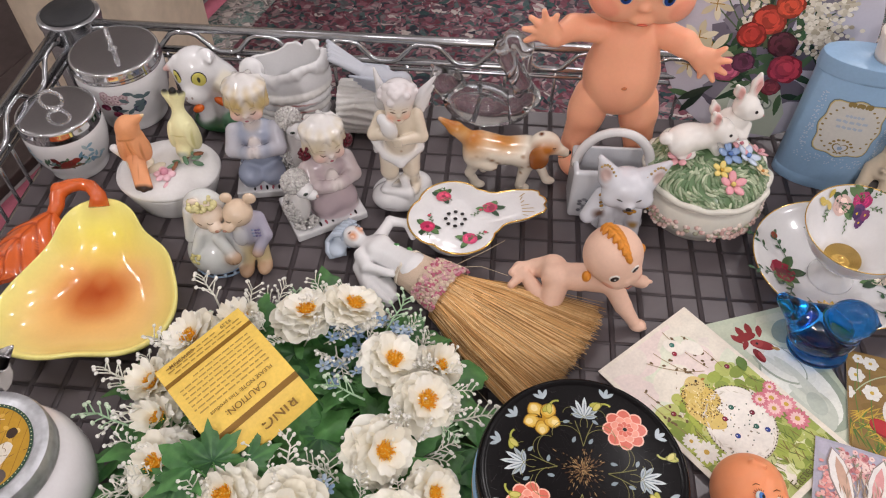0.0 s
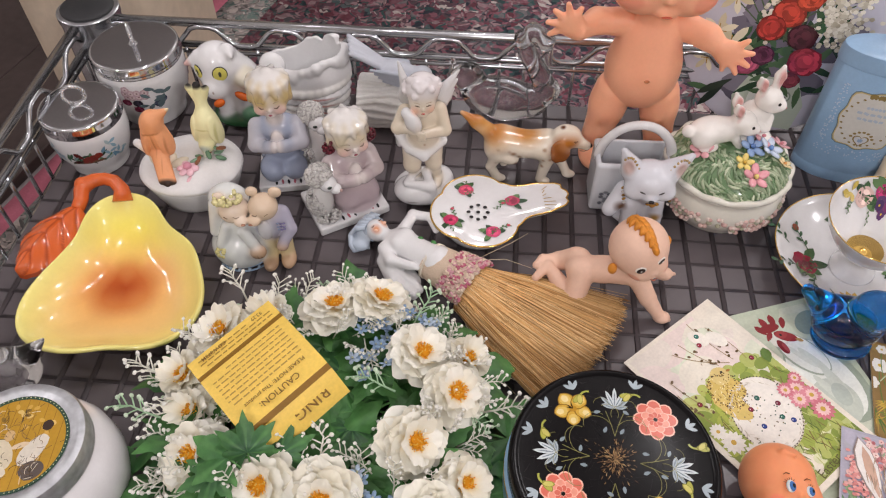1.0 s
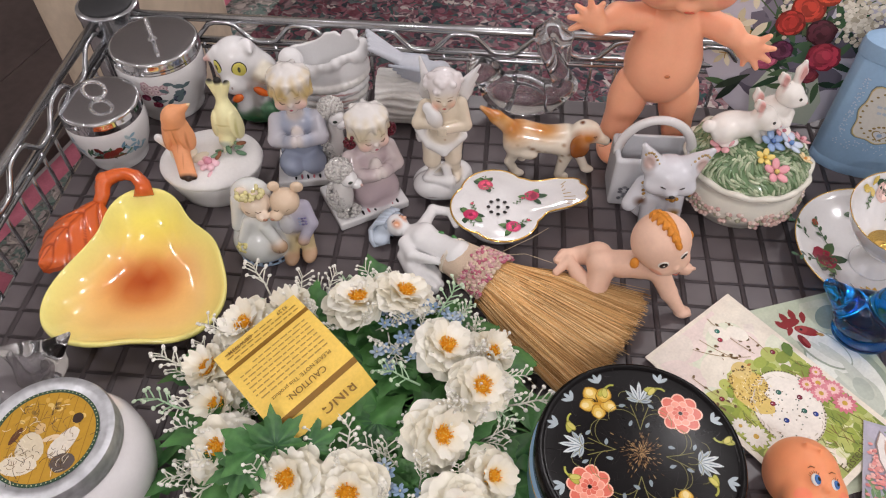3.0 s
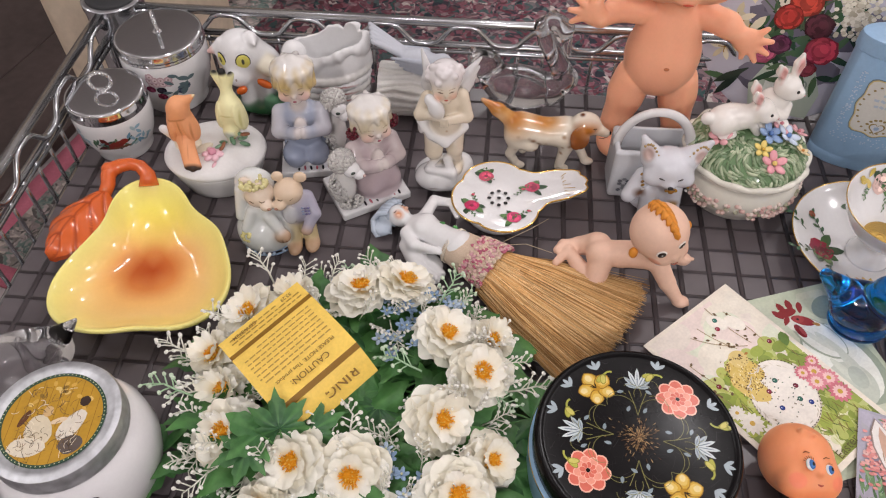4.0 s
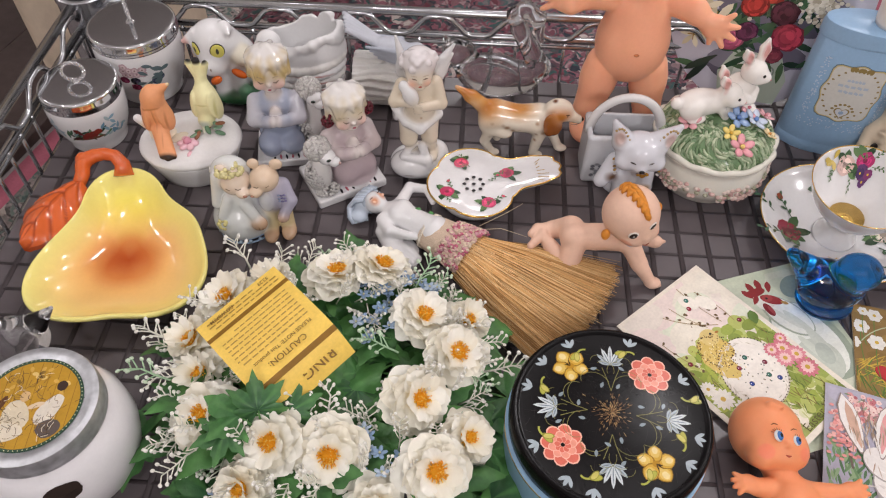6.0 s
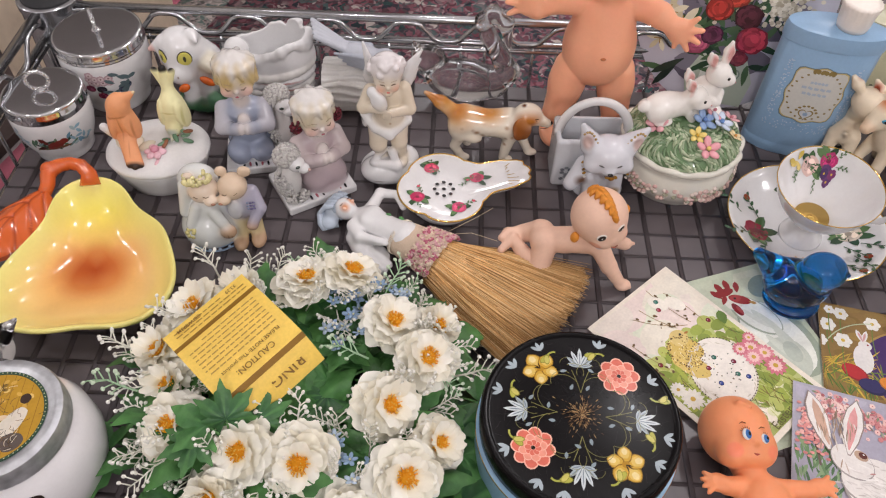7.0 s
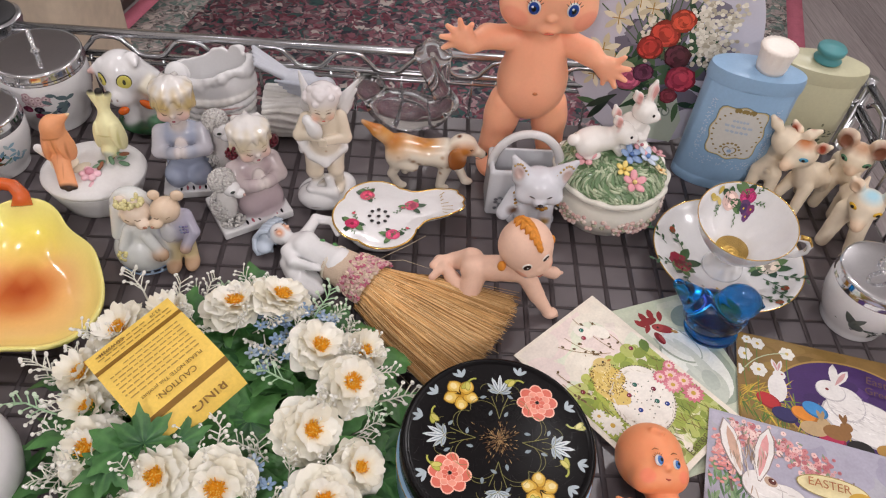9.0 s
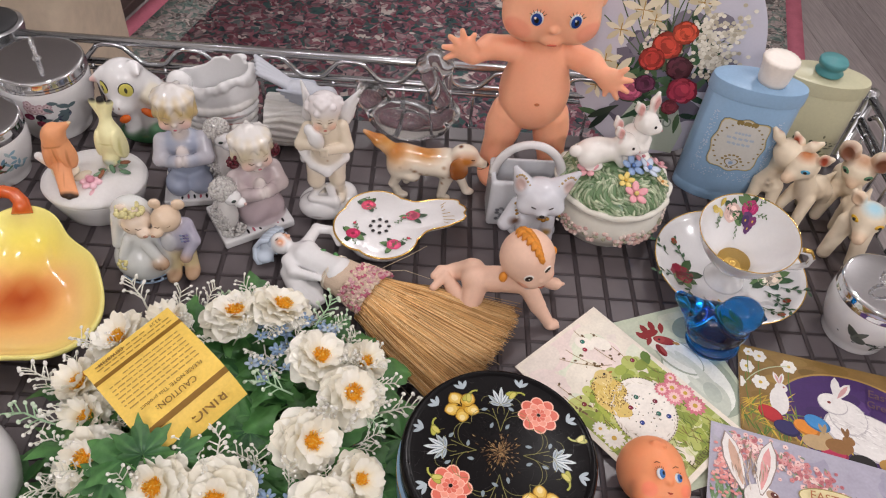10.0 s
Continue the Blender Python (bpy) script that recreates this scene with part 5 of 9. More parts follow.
kit = sculpt([("e", (0, -1.4, 2.0), (1.7, 1.3, 2.1), None, KIT, 0.1), ("e", (0.1, -2.2, 4.4), (1.72, 1.5, 1.3), None, KIT, 0.25), ("e", (-0.85, -2.9, 4.0), (0.8, 0.7, 0.6), None, KIT, 0.3), ("e", (1.05, -2.9, 4.0), (0.8, 0.7, 0.6), None, KIT, 0.3), ("e", (0.1, -3.5, 4.0), (0.5, 0.45, 0.36), None, KIT, 0.25),
              ("c", (-1.15, -2.0, 5.1), (-1.95, -1.9, 6.6), 0.85, 0.22, KIT, 0.2), ("c", (1.35, -2.0, 5.1), (2.5, -1.9, 6.4), 0.85, 0.22, KIT, 0.2), ("e", (-1.62, -2.75, 5.95), (0.42, 0.36, 0.62), (0, -26, 0), None, 0.05), ("e", (2.0, -2.75, 5.8), (0.42, 0.36, 0.62), (0, 40, 0), None, 0.05),
              ("c", (-1.3, -1.9, 3.0), (-2.2, -2.6, 1.8), 0.7, 0.55, KIT, 0.2), ("c", (0.9, -2.3, 2.4), (1.0, -2.9, 0.5), 0.62, 0.5, KIT, 0.2), ("c", (-0.8, -2.4, 2.2), (-0.9, -3.0, 0.5), 0.6, 0.5, KIT, 0.2), ("e", (0, -1.6, 0.5), (1.9, 1.3, 0.5), None, KIT, 0.3)], 0.08,
             spots=[((-1.55, -2.5, 5.7), (0.4, 0.4, 0.55), hexcol("c9b0aa"), 0.7), ((1.95, -2.5, 5.6), (0.4, 0.4, 0.55), hexcol("c9b0aa"), 0.7), ((-1.6, -2.5, 2.3), (0.5, 0.6, 0.4), hexcol("6a4a34"), 0.7), ((0.9, -2.9, 1.6), (0.35, 0.5, 0.3), hexcol("a5824a"), 0.8)], extra=ex)
part("kitten", kit, GLAZE, basket, "white porcelain kitten with gold bow", m=pose(0.004, 0.002, 0) @ Matrix.Scale(1.13, 4))

# rabbit box
rabbits = thing("rabbit_box", pose(0.2055, 0.4295, 0, 0, 0, 8), "round cream ceramic lidded box with white rabbits on top", "trinket box")
part("bowl", Build().lathe([(0, 0.001), (0.034, 0.0), (0.036, 0.002), (0.037, 0.005), (0.043, 0.012), (0.0475, 0.021), (0.0485, 0.029), (0.046, 0.036), (0.0445, 0.039), (0.048, 0.0435), (0.0485, 0.046), (0.046, 0.0465)],
                           hexcol("dfdcd0"), n=72, wave=lambda a, k: 1 + (0.012 * math.sin(14 * a) if k > 8 else 0.004 * math.sin(24 * a))), GLAZE, rabbits)
b = Build()
rnd = random.Random(9)
for k in range(120):
    a, z = -math.pi / 2 + rnd.uniform(-1.25, 1.25), 0.023 + rnd.uniform(-0.006, 0.007)
    b.ball((0.0482 * math.cos(a), 0.0482 * math.sin(a), z), (0.0021, 0.0021, 0.0018), hexcol(rnd.choice(("d9b9b0", "cfa9a2", "e3d2c8", "a9a890"))), nu=7, nv=5)
part("relief", b, GLAZE, rabbits, "raised pink blossom garland")
part("rim", Build().tube([((0.0468 + 0.0008 * math.sin(14 * a)) * math.cos(a), (0.0468 + 0.0008 * math.sin(14 * a)) * math.sin(a), 0.0468 + 0.0012 * math.sin(14 * a)) for a in [2 * math.pi * i / 140 for i in range(140)]], 0.0026, hexcol("dfdcd0"), n=10, closed=True), GLAZE, rabbits, "wavy cream moulded rim")
GR1, GR2 = np.array(hexcol("6c8862")), np.array(hexcol("c6ceb0"))
lid = part("lid", Build().lathe([(0.043, 0.0468), (0.0455, 0.048), (0.0435, 0.052), (0.036, 0.058), (0.024, 0.063), (0.01, 0.065), (0, 0.0652)], tuple(GR1), n=48), GLAZE, rabbits, "green grassy domed lid")
b = Build()
for k in range(640):
    a, s = rnd.uniform(0, 2 * math.pi), math.sqrt(rnd.uniform(0.02, 0.98))
    L, swirl = rnd.uniform(0.006, 0.011), 0.9 * math.sin(3 * a + 9 * s) + rnd.uniform(-0.25, 0.25)
    pts = []
    for i in range(5):
        u = i / 4
        x, y = 0.0445 * s * math.cos(a) + L * u * math.cos(a + swirl + 0.7 * u), 0.0445 * s * math.sin(a) + L * u * math.sin(a + swirl + 0.7 * u)
        r = math.hypot(x, y)
        if r > 0.0452:
            x, y = x * 0.0452 / r, y * 0.0452 / r
        pts.append((x, y, float(np.interp(math.hypot(x, y), (0, 0.01, 0.024, 0.036, 0.0435, 0.0455), (0.0652, 0.065, 0.063, 0.058, 0.052, 0.048))) + 0.0009 * math.sin(math.pi * u)))
    mix = rnd.random() ** 1.4
    b.tube(pts, [0.0006, 0.0012, 0.0013, 0.0010, 0.0004], tuple(GR1 * (1 - mix) + GR2 * mix), n=6)
part("grass", b, GLAZE, lid, "moulded green grass blades", kind="stuff")
RW = hexcol("ece8e2")


def rabbit(upright):
    """A glazed rabbit in centimetres, sitting up or crouching, looking to its right side."""
    ex = Build()
    hx, hy, hz = (0.35, -0.5, 3.9) if upright else (1.75, -0.5, 2.1)
    ex.ball((hx + 0.28, hy - 0.98, hz + 0.12), (0.13, 0.09, 0.14), BLACK)
    ex.ball((hx + 1.0, hy - 0.35, hz + 0.12), (0.09, 0.13, 0.14), BLACK)
    ex.ball((hx + 0.95, hy - 0.95, hz - 0.32), (0.12, 0.12, 0.09), hexcol("d0a09a"))
    pr = [("e", (hx, hy, hz), (1.02, 0.98, 0.95), None, RW, 0.2), ("e", (hx + 0.6, hy - 0.55, hz - 0.28), (0.58, 0.58, 0.48), None, RW, 0.3), ("e", (hx + 0.1, hy - 0.6, hz - 0.4), (0.5, 0.45, 0.4), None, RW, 0.25)]
    if upright:
        ears = [((hx - 0.45, hy + 0.2, hz + 0.6), (hx - 1.25, hy + 0.1, hz + 2.0), -32), ((hx + 0.35, hy + 0.2, hz + 0.7), (hx + 0.6, hy + 0.4, hz + 2.5), 8)]
        pr += [("e", (0, 0.1, 1.4), (1.3, 1.25, 1.8), None, RW, 0.4), ("e", (0.1, -0.5, 2.4), (0.9, 0.7, 0.8), None, RW, 0.3), ("c", (-0.55, -0.8, 2.2), (0.1, -1.35, 1.7), 0.42, 0.34, RW, 0.12), ("c", (0.75, -0.8, 2.2), (0.4, -1.35, 1.7), 0.42, 0.34, RW, 0.12),
               ("e", (-0.7, -0.8, 0.5), (0.6, 0.9, 0.45), None, RW, 0.2), ("e", (0.8, -0.8, 0.5), (0.6, 0.9, 0.45), None, RW, 0.2)]
    else:
        ears = [((hx - 0.4, hy, hz + 0.6), (hx - 1.15, hy - 0.1, hz + 1.9), -30), ((hx - 0.3, hy + 0.6, hz + 0.6), (hx - 0.85, hy + 0.9, hz + 2.2), -20)]
        pr += [("e", (-0.4, 0.1, 1.2), (2.05, 1.2, 1.15), (0, 5, 0), RW, 0.3), ("e", (-1.25, -0.45, 1.1), (1.05, 0.85, 1.05), None, RW, 0.15), ("e", (-0.9, -0.95, 0.3), (0.8, 0.4, 0.32), None, RW, 0.15), ("e", (0.9, -0.2, 1.3), (0.9, 0.9, 0.9), None, RW, 0.4), ("c", (1.1, -0.7, 1.0), (1.6, -1.1, 0.25), 0.4, 0.32, RW, 0.15), ("e", (-2.45, 0.1, 1.5), (0.52, 0.52, 0.52), None, RW, 0.15)]
    marks = []
    for p, q, lean in ears:
        mid = tuple((np.array(p) * 0.4 + np.array(q) * 0.6).tolist())
        pr += [("c", p, mid, 0.3, 0.42, RW, 0.12), ("c", mid, q, 0.42, 0.16, RW, 0.12), ("e", (mid[0], mid[1] - 0.46, mid[2]), (0.24, 0.2, 0.75), (0, lean, 0), None, 0.05)]
        marks.append(((mid[0], mid[1] - 0.32, mid[2]), (0.3, 0.24, 0.8), hexcol("d8a09a"), 0.8))
    return sculpt(pr, 0.07, spots=marks, extra=ex)


part("rabbit", rabbit(True), GLAZE, lid, "white upright rabbit", m=pose(0.013, 0.010, 0.064, 0, 0, 6) @ Matrix.Scale(0.98, 4))
part("rabbit", rabbit(False), GLAZE, lid, "white crouching rabbit", m=pose(-0.015, 0.006, 0.0640, 0, 0, 5) @ Matrix.Scale(0.96, 4))


def little_flower(r, col, heart, n=5):
    b = Build()
    for k in range(n):
        a = 2 * math.pi * k / n
        b.ball((r * 0.6 * math.cos(a), r * 0.6 * math.sin(a), 0.0008), (r * 0.5, r * 0.34, r * 0.14), col, rot=(0, -18, math.degrees(a)), nu=9, nv=5)
    return b.ball((0, 0, 0.0012), (r * 0.2, r * 0.2, r * 0.2), heart, nu=8, nv=5)


for x, y, z, r, c, h in ((0.008, -0.010, 0.066, 0.010, "8fa9cf", "5f7fb5"), (0.022, -0.012, 0.064, 0.010, "c9d5e6", "6f93c9"), (0.020, -0.001, 0.066, 0.010, "e3a9ae", "c9808a"), (-0.028, -0.004, 0.061, 0.009, "e3a9ae", "d8b070"),
                         (-0.002, -0.022, 0.062, 0.007, "e6cf7a", "d8b04a"), (0.004, -0.033, 0.057, 0.010, "e3a0a8", "e6cf7a"), (0.030, -0.024, 0.058, 0.006, "e6cfa0", "d89a5a"), (0.034, -0.006, 0.061, 0.007, "dba6aa", "c9808a")):
    part("flower", little_flower(r * 1.0, hexcol(c), hexcol(h)), GLAZE, lid, m=Matrix.Translation((x, y, z + 0.0042)) @ pose(0, 0, 0, 25, 0, 30 * x * 100))

# ---- dolls ----
VIN = hexcol("fcb592")


def big_eye(ex, c, r, turn, iris):
    x, y, z = c
    ex.ball((x, y, z), (r * 1.12, r * 0.35, r * 1.35), WHITE, rot=(0, 0, turn), nu=16)
    s, co = math.sin(radians(turn)), math.cos(radians(turn))
    for k, (q, col, f) in enumerate(((0.92, iris, 0.16), (0.5, BLACK, 0.28))):
        ex.ball((x + s * r * f, y - co * r * f, z - 0.05 * r), (r * q, r * 0.33, r * q * 1.25), col, rot=(0, 0, turn), nu=16)
    ex.ball((x + s * r * 0.5 - 0.25 * r, y - co * r * 0.5, z + 0.35 * r), (r * 0.2, r * 0.18, r * 0.22), WHITE)


def lashes(ex, c, r, n=6):
    x, y, z = c
    for k in range(n):
        a = radians(35 + 110 * k / (n - 1))
        ex.tube([(x + r * 1.15 * math.cos(a), y - 0.05, z + r * 1.35 * math.sin(a)), (x + r * 1.7 * math.cos(a), y - 0.02, z + r * 1.95 * math.sin(a))], [0.035, 0.015], hexcol("3a2418"), n=4)


ex = Build()
for s in (-1, 1):
    big_eye(ex, (1.42 * s, -3.62, 18.3), 0.44, 14 * s, hexcol("14418f"))
    lashes(ex, (1.42 * s, -3.8, 18.35), 0.44)
    ex.tube([(s * 0.9, -3.75, 20.2), (s * 1.3, -3.65, 20.4), (s * 1.7, -3.5, 20.25)], 0.04, hexcol("a05a34"), n=5)
ex.ball((0, -3.72, 16.25), (0.4, 0.1, 0.07), hexcol("c9604a"))
ex.ball((0.0, -2.62, 10.0), (0.22, 0.1, 0.14), hexcol("c97a50"))
prims = [("e", (0, 0, 9.6), (2.95, 2.6, 3.7), None, VIN, 0.1), ("e", (0, 0, 12.7), (2.35, 1.9, 2.0), None, VIN, 1.0), ("e", (0, -0.2, 18.7), (3.75, 3.5, 3.5), None, VIN, 0.15),
         ("e", (-1.6, -1.4, 17.1), (2.1, 2.1, 1.7), None, VIN, 0.8), ("e", (1.6, -1.4, 17.1), (2.1, 2.1, 1.7), None, VIN, 0.8), ("e", (0, -3.5, 17.4), (0.36, 0.36, 0.3), None, VIN, 0.3), ("e", (0, -3.1, 16.3), (0.8, 0.5, 0.5), None, VIN, 0.4),
         ("c", (0, 0.2, 21.8), (0.1, -0.3, 23.0), 0.9, 0.25, VIN, 0.6), ("c", (0, 0, 13.5), (0, 0, 16), 1.5, 1.5, VIN, 0.2)]
for s in (-1, 1):
    prims += [("e", (s * 3.75, 0.1, 18.3), (0.5, 0.6, 0.8), None, VIN, 0.2), ("c", (s * 1.75, 0, 7.2), (s * 2.65, -0.1, 2.2), 1.6, 1.15, VIN, 0.1), ("e", (s * 2.1, 0, 5.7), (1.55, 1.5, 2.4), None, VIN, 0.25),
              ("e", (s * 2.7, -0.8, 0.95), (1.2, 1.9, 0.95), None, VIN, 0.4)]
hand_l, hand_r = np.array((-5.8, -2.0, 14.0)), np.array((5.1, -1.6, 12.5))
for hand, sh, elbow, spread in ((hand_l, (-2.0, 0, 13.4), (-4.2, -0.5, 13.7), (-0.75, -0.1, 0.65)), (hand_r, (2.0, 0, 13.4), (3.9, -1.1, 13.2), (0.8, -0.3, -0.35))):
    prims += [("c", sh, elbow, 1.1, 0.95, VIN, 0.12), ("c", elbow, tuple(hand - np.array(spread) * 0.3), 0.92, 0.75, VIN, 0.4), ("e", tuple(hand + np.array(spread) * 0.5), (0.95, 0.55, 1.05), None, VIN, 0.3)]
    sp = np.array(spread) / np.linalg.norm(spread)
    side = np.cross(sp, (0, 1, 0))
    for k in range(5):
        d = sp * math.cos(0.62 * (k - 2)) + side * math.sin(0.62 * (k - 2))
        q = hand + np.array(spread) * 0.5
        prims.append(("c", tuple(q + d * 0.6), tuple(q + d * (1.75 if k else 1.45)), 0.36, 0.2, VIN, 0.18))
statuette("vinyl_baby_doll", prims, pose(0.1385, 0.486, 0, 0, 0, -5), "large peach vinyl baby doll standing with arms spread", VINYL, 0.125, extra=ex, category="doll",
          spots=[((-2.6, -2.9, 17.1), (1.1, 1.2, 0.8), hexcol("f5a285")), ((2.6, -2.9, 17.1), (1.1, 1.2, 0.8), hexcol("f5a285"))])

BIS, ORH = hexcol("e6bfa8"), hexcol("d98c34")
ex = Build()
for ex_, ey_, ez_, turn in ((1.35, -2.44, 6.5, 2), (2.72, -1.98, 6.95, 38)):
    s, co = math.sin(radians(turn)), math.cos(radians(turn))
    ex.ball((ex_, ey_, ez_), (0.40, 0.10, 0.42), hexcol("efe6de"), rot=(12, 0, turn), nu=16)
    ex.ball((ex_ + s * 0.06, ey_ - co * 0.06, ez_ - 0.02), (0.30, 0.09, 0.34), hexcol("2a1d16"), rot=(12, 0, turn), nu=16)
    ex.ball((ex_ + s * 0.13, ey_ - co * 0.13, ez_ + 0.04), (0.08, 0.05, 0.08), WHITE)
ex.tube([(2.2, -2.48, 5.55), (2.45, -2.52, 5.5), (2.7, -2.4, 5.62)], [0.03, 0.06, 0.03], hexcol("a8604c"), n=5)
for k in range(30):
    u = k / 29
    c0 = np.array((1.5, -0.4, 6.7))
    ang = -0.55 + 1.45 * u
    way = np.array((-0.30 + 0.62 * u, -math.sin(ang), math.cos(ang)))
    way /= np.linalg.norm(way)
    for s in (-1, 1):
        tip = way + np.array((0.36 * s * (1 - 0.8 * u ** 2) + 0.12 * u, -0.30, -0.06 * s)) * (0.75 + 0.25 * math.sin(5 * k))
        tip /= np.linalg.norm(tip)
        mid = way + 0.5 * (tip - way)
        ex.tube([tuple(c0 + way * 2.08), tuple(c0 + mid / np.linalg.norm(mid) * 2.17), tuple(c0 + tip * 2.1)], [0.26, 0.2, 0.03], tuple(np.array(ORH) * (0.88 + 0.06 * (k % 4))), n=6)
ex.ball((3.45, -0.2, 7.0), (0.32, 0.35, 0.45), ORH)
ex.ball((-0.35, -1.5, 5.6), (0.34, 0.35, 0.45), ORH)
statuette("crawling_doll", [("e", (1.5, -0.4, 6.7), (2.12, 2.08, 2.05), None, BIS, 0.1), ("e", (2.1, -1.3, 5.7), (1.35, 1.1, 1.0), (0, -20, 20), BIS, 0.5), ("e", (2.35, -2.25, 6.0), (0.24, 0.24, 0.2), None, BIS, 0.2),
                            ("e", (1.45, -2.0, 5.75), (0.62, 0.5, 0.5), None, BIS, 0.3), ("e", (2.9, -1.6, 6.1), (0.55, 0.5, 0.5), None, BIS, 0.3), ("c", (1.4, -0.2, 3.9), (-0.4, 0.5, 3.1), 1.15, 0.98, BIS, 0.3), ("c", (-0.4, 0.5, 3.1), (-1.9, 1.0, 2.7), 0.98, 1.05, BIS, 0.3), ("e", (-2.1, 0.7, 2.9), (1.0, 0.95, 1.0), None, BIS, 0.3), ("e", (-2.0, 1.7, 2.8), (1.0, 0.9, 1.0), None, BIS, 0.2),
                            ("c", (1.9, -0.9, 3.9), (2.9, -1.5, 2.2), 0.78, 0.66, BIS, 0.25), ("c", (2.9, -1.5, 2.2), (4.0, -1.9, 0.6), 0.62, 0.45, BIS, 0.15), ("e", (4.25, -1.98, 0.45), (0.66, 0.55, 0.42), None, BIS, 0.12), ("c", (4.3, -1.75, 0.4), (4.75, -1.6, 0.3), 0.2, 0.16, BIS, 0.06), ("c", (4.3, -2.1, 0.4), (4.8, -2.15, 0.3), 0.2, 0.16, BIS, 0.06),
                            ("c", (2.0, 0.8, 3.8), (4.6, 1.5, 1.4), 0.7, 0.5, BIS, 0.25), ("e", (5.0, 1.6, 1.2), (0.62, 0.55, 0.5), None, BIS, 0.15), ("c", (5.2, 1.6, 1.2), (5.7, 1.5, 1.3), 0.2, 0.15, BIS, 0.06),
                            ("c", (-1.9, 0.5, 2.6), (-2.4, -0.7, 1.05), 1.0, 0.82, BIS, 0.2), ("c", (-2.4, -0.7, 1.0), (-3.6, 0.9, 1.5), 0.8, 0.6, BIS, 0.15), ("c", (-3.6, 0.9, 1.5), (-4.3, 1.6, 2.2), 0.56, 0.46, BIS, 0.2), ("c", (-4.3, 1.6, 2.2), (-5.3, 0.7, 1.9), 0.44, 0.3, BIS, 0.15),
                            ("c", (-2.2, 1.9, 2.6), (-3.3, 2.3, 2.0), 0.95, 0.72, BIS, 0.2), ("c", (-3.3, 2.3, 2.0), (-4.6, 2.2, 2.1), 0.66, 0.48, BIS, 0.2), ("c", (-4.6, 2.2, 2.2), (-5.2, 1.6, 2.3), 0.45, 0.3, BIS, 0.15)],
          pose(0.1, 0.33, 0) @ Matrix.Diagonal((0.95, 0.95, 1.0, 1)), "pale bisque crawling baby doll with orange painted hair tuft", BISQUE, 0.085, extra=ex, category="doll",
          spots=[((1.0, -2.3, 5.5), (0.5, 0.5, 0.4), hexcol("e3a58c")), ((3.3, -1.6, 6.0), (0.5, 0.5, 0.4), hexcol("e3a58c")), ((1.6, -1.7, 4.5), (0.5, 0.4, 0.25), hexcol("7f93b5"))])

VO = hexcol("ec9869")
ex = Build()
for x, y, r in ((-0.20, -1.18, 0.27), (0.92, -1.40, 0.24)):
    zz = 4.27 if x < 0.5 else 4.0
    ex.ball((x, y, zz), (r * 1.1, r * 1.3, 0.14), WHITE, rot=(18, 12, 8), nu=14)
    ex.ball((x + 0.06, y - 0.02, zz + 0.06), (r * 0.8, r * 1.05, 0.13), hexcol("3f74b5"), rot=(18, 12, 8), nu=14)
    ex.ball((x + 0.10, y - 0.02, zz + 0.11), (r * 0.42, r * 0.55, 0.12), BLACK, rot=(18, 12, 8))
    for k in range(6):
        a = radians(50 + 100 * k / 5)
        ex.tube([(x + r * 1.1 * math.cos(a), y + r * 1.3 * math.sin(a), zz + 0.1), (x + r * 1.6 * math.cos(a), y + r * 1.9 * math.sin(a), zz + 0.06)], [0.02, 0.01], hexcol("5a3a28"), n=4)
ex.tube([(0.02, -2.08, 3.72), (0.28, -2.24, 3.70), (0.58, -2.16, 3.62), (0.72, -2.02, 3.60)], [0.03, 0.07, 0.07, 0.03], hexcol("b0402e"), n=6)
for x, y, z in ((-0.32, -0.5, 4.42), (0.86, -0.78, 4.2)):
    ex.tube([(x - 0.2, y - 0.04, z), (x, y + 0.06, z - 0.01), (x + 0.22, y, z - 0.06)], [0.02, 0.035, 0.02], hexcol("7a4a28"), n=5)
prims = [("e", (0, 0, 2.25), (2.15, 2.2, 2.15), None, VO, 0.1), ("e", (0.3, -1.3, 2.6), (1.75, 1.2, 1.5), None, VO, 0.5), ("e", (0.30, -1.62, 4.05), (0.18, 0.18, 0.17), None, VO, 0.2), ("e", (-0.85, -1.75, 3.0), (0.95, 0.9, 0.9), None, VO, 0.4), ("e", (1.0, -1.75, 2.75), (0.85, 0.85, 0.85), None, VO, 0.5), ("e", (0.25, -2.15, 3.0), (0.7, 0.45, 0.6), None, VO, 0.4), ("c", (0.0, 0.85, 4.2), (0.5, 0.55, 4.5), 0.28, 0.1, VO, 0.2),
         ("e", (0.7, -4.7, 1.7), (1.75, 2.1, 1.5), None, VO, 0.15), ("c", (0.2, -2, 1.8), (0.5, -3.2, 1.8), 0.9, 1.0, VO, 0.15),
         ("c", (-0.5, -3.5, 2.0), (-1.5, -3.5, 2.3), 0.68, 0.55, VO, 0.2), ("c", (1.8, -3.8, 2.0), (3.4, -4.0, 2.3), 0.68, 0.55, VO, 0.2), ("e", (-2.0, -3.3, 2.4), (0.62, 0.6, 0.36), None, VO, 0.2), ("e", (4.0, -3.9, 2.4), (0.62, 0.6, 0.36), None, VO, 0.2),
         ("c", (-0.8, -6.2, 1.5), (-1.3, -9.0, 1.2), 1.2, 0.85, VO, 0.2), ("c", (1.2, -6.2, 1.5), (1.7, -9.0, 1.2), 1.2, 0.85, VO, 0.2)]
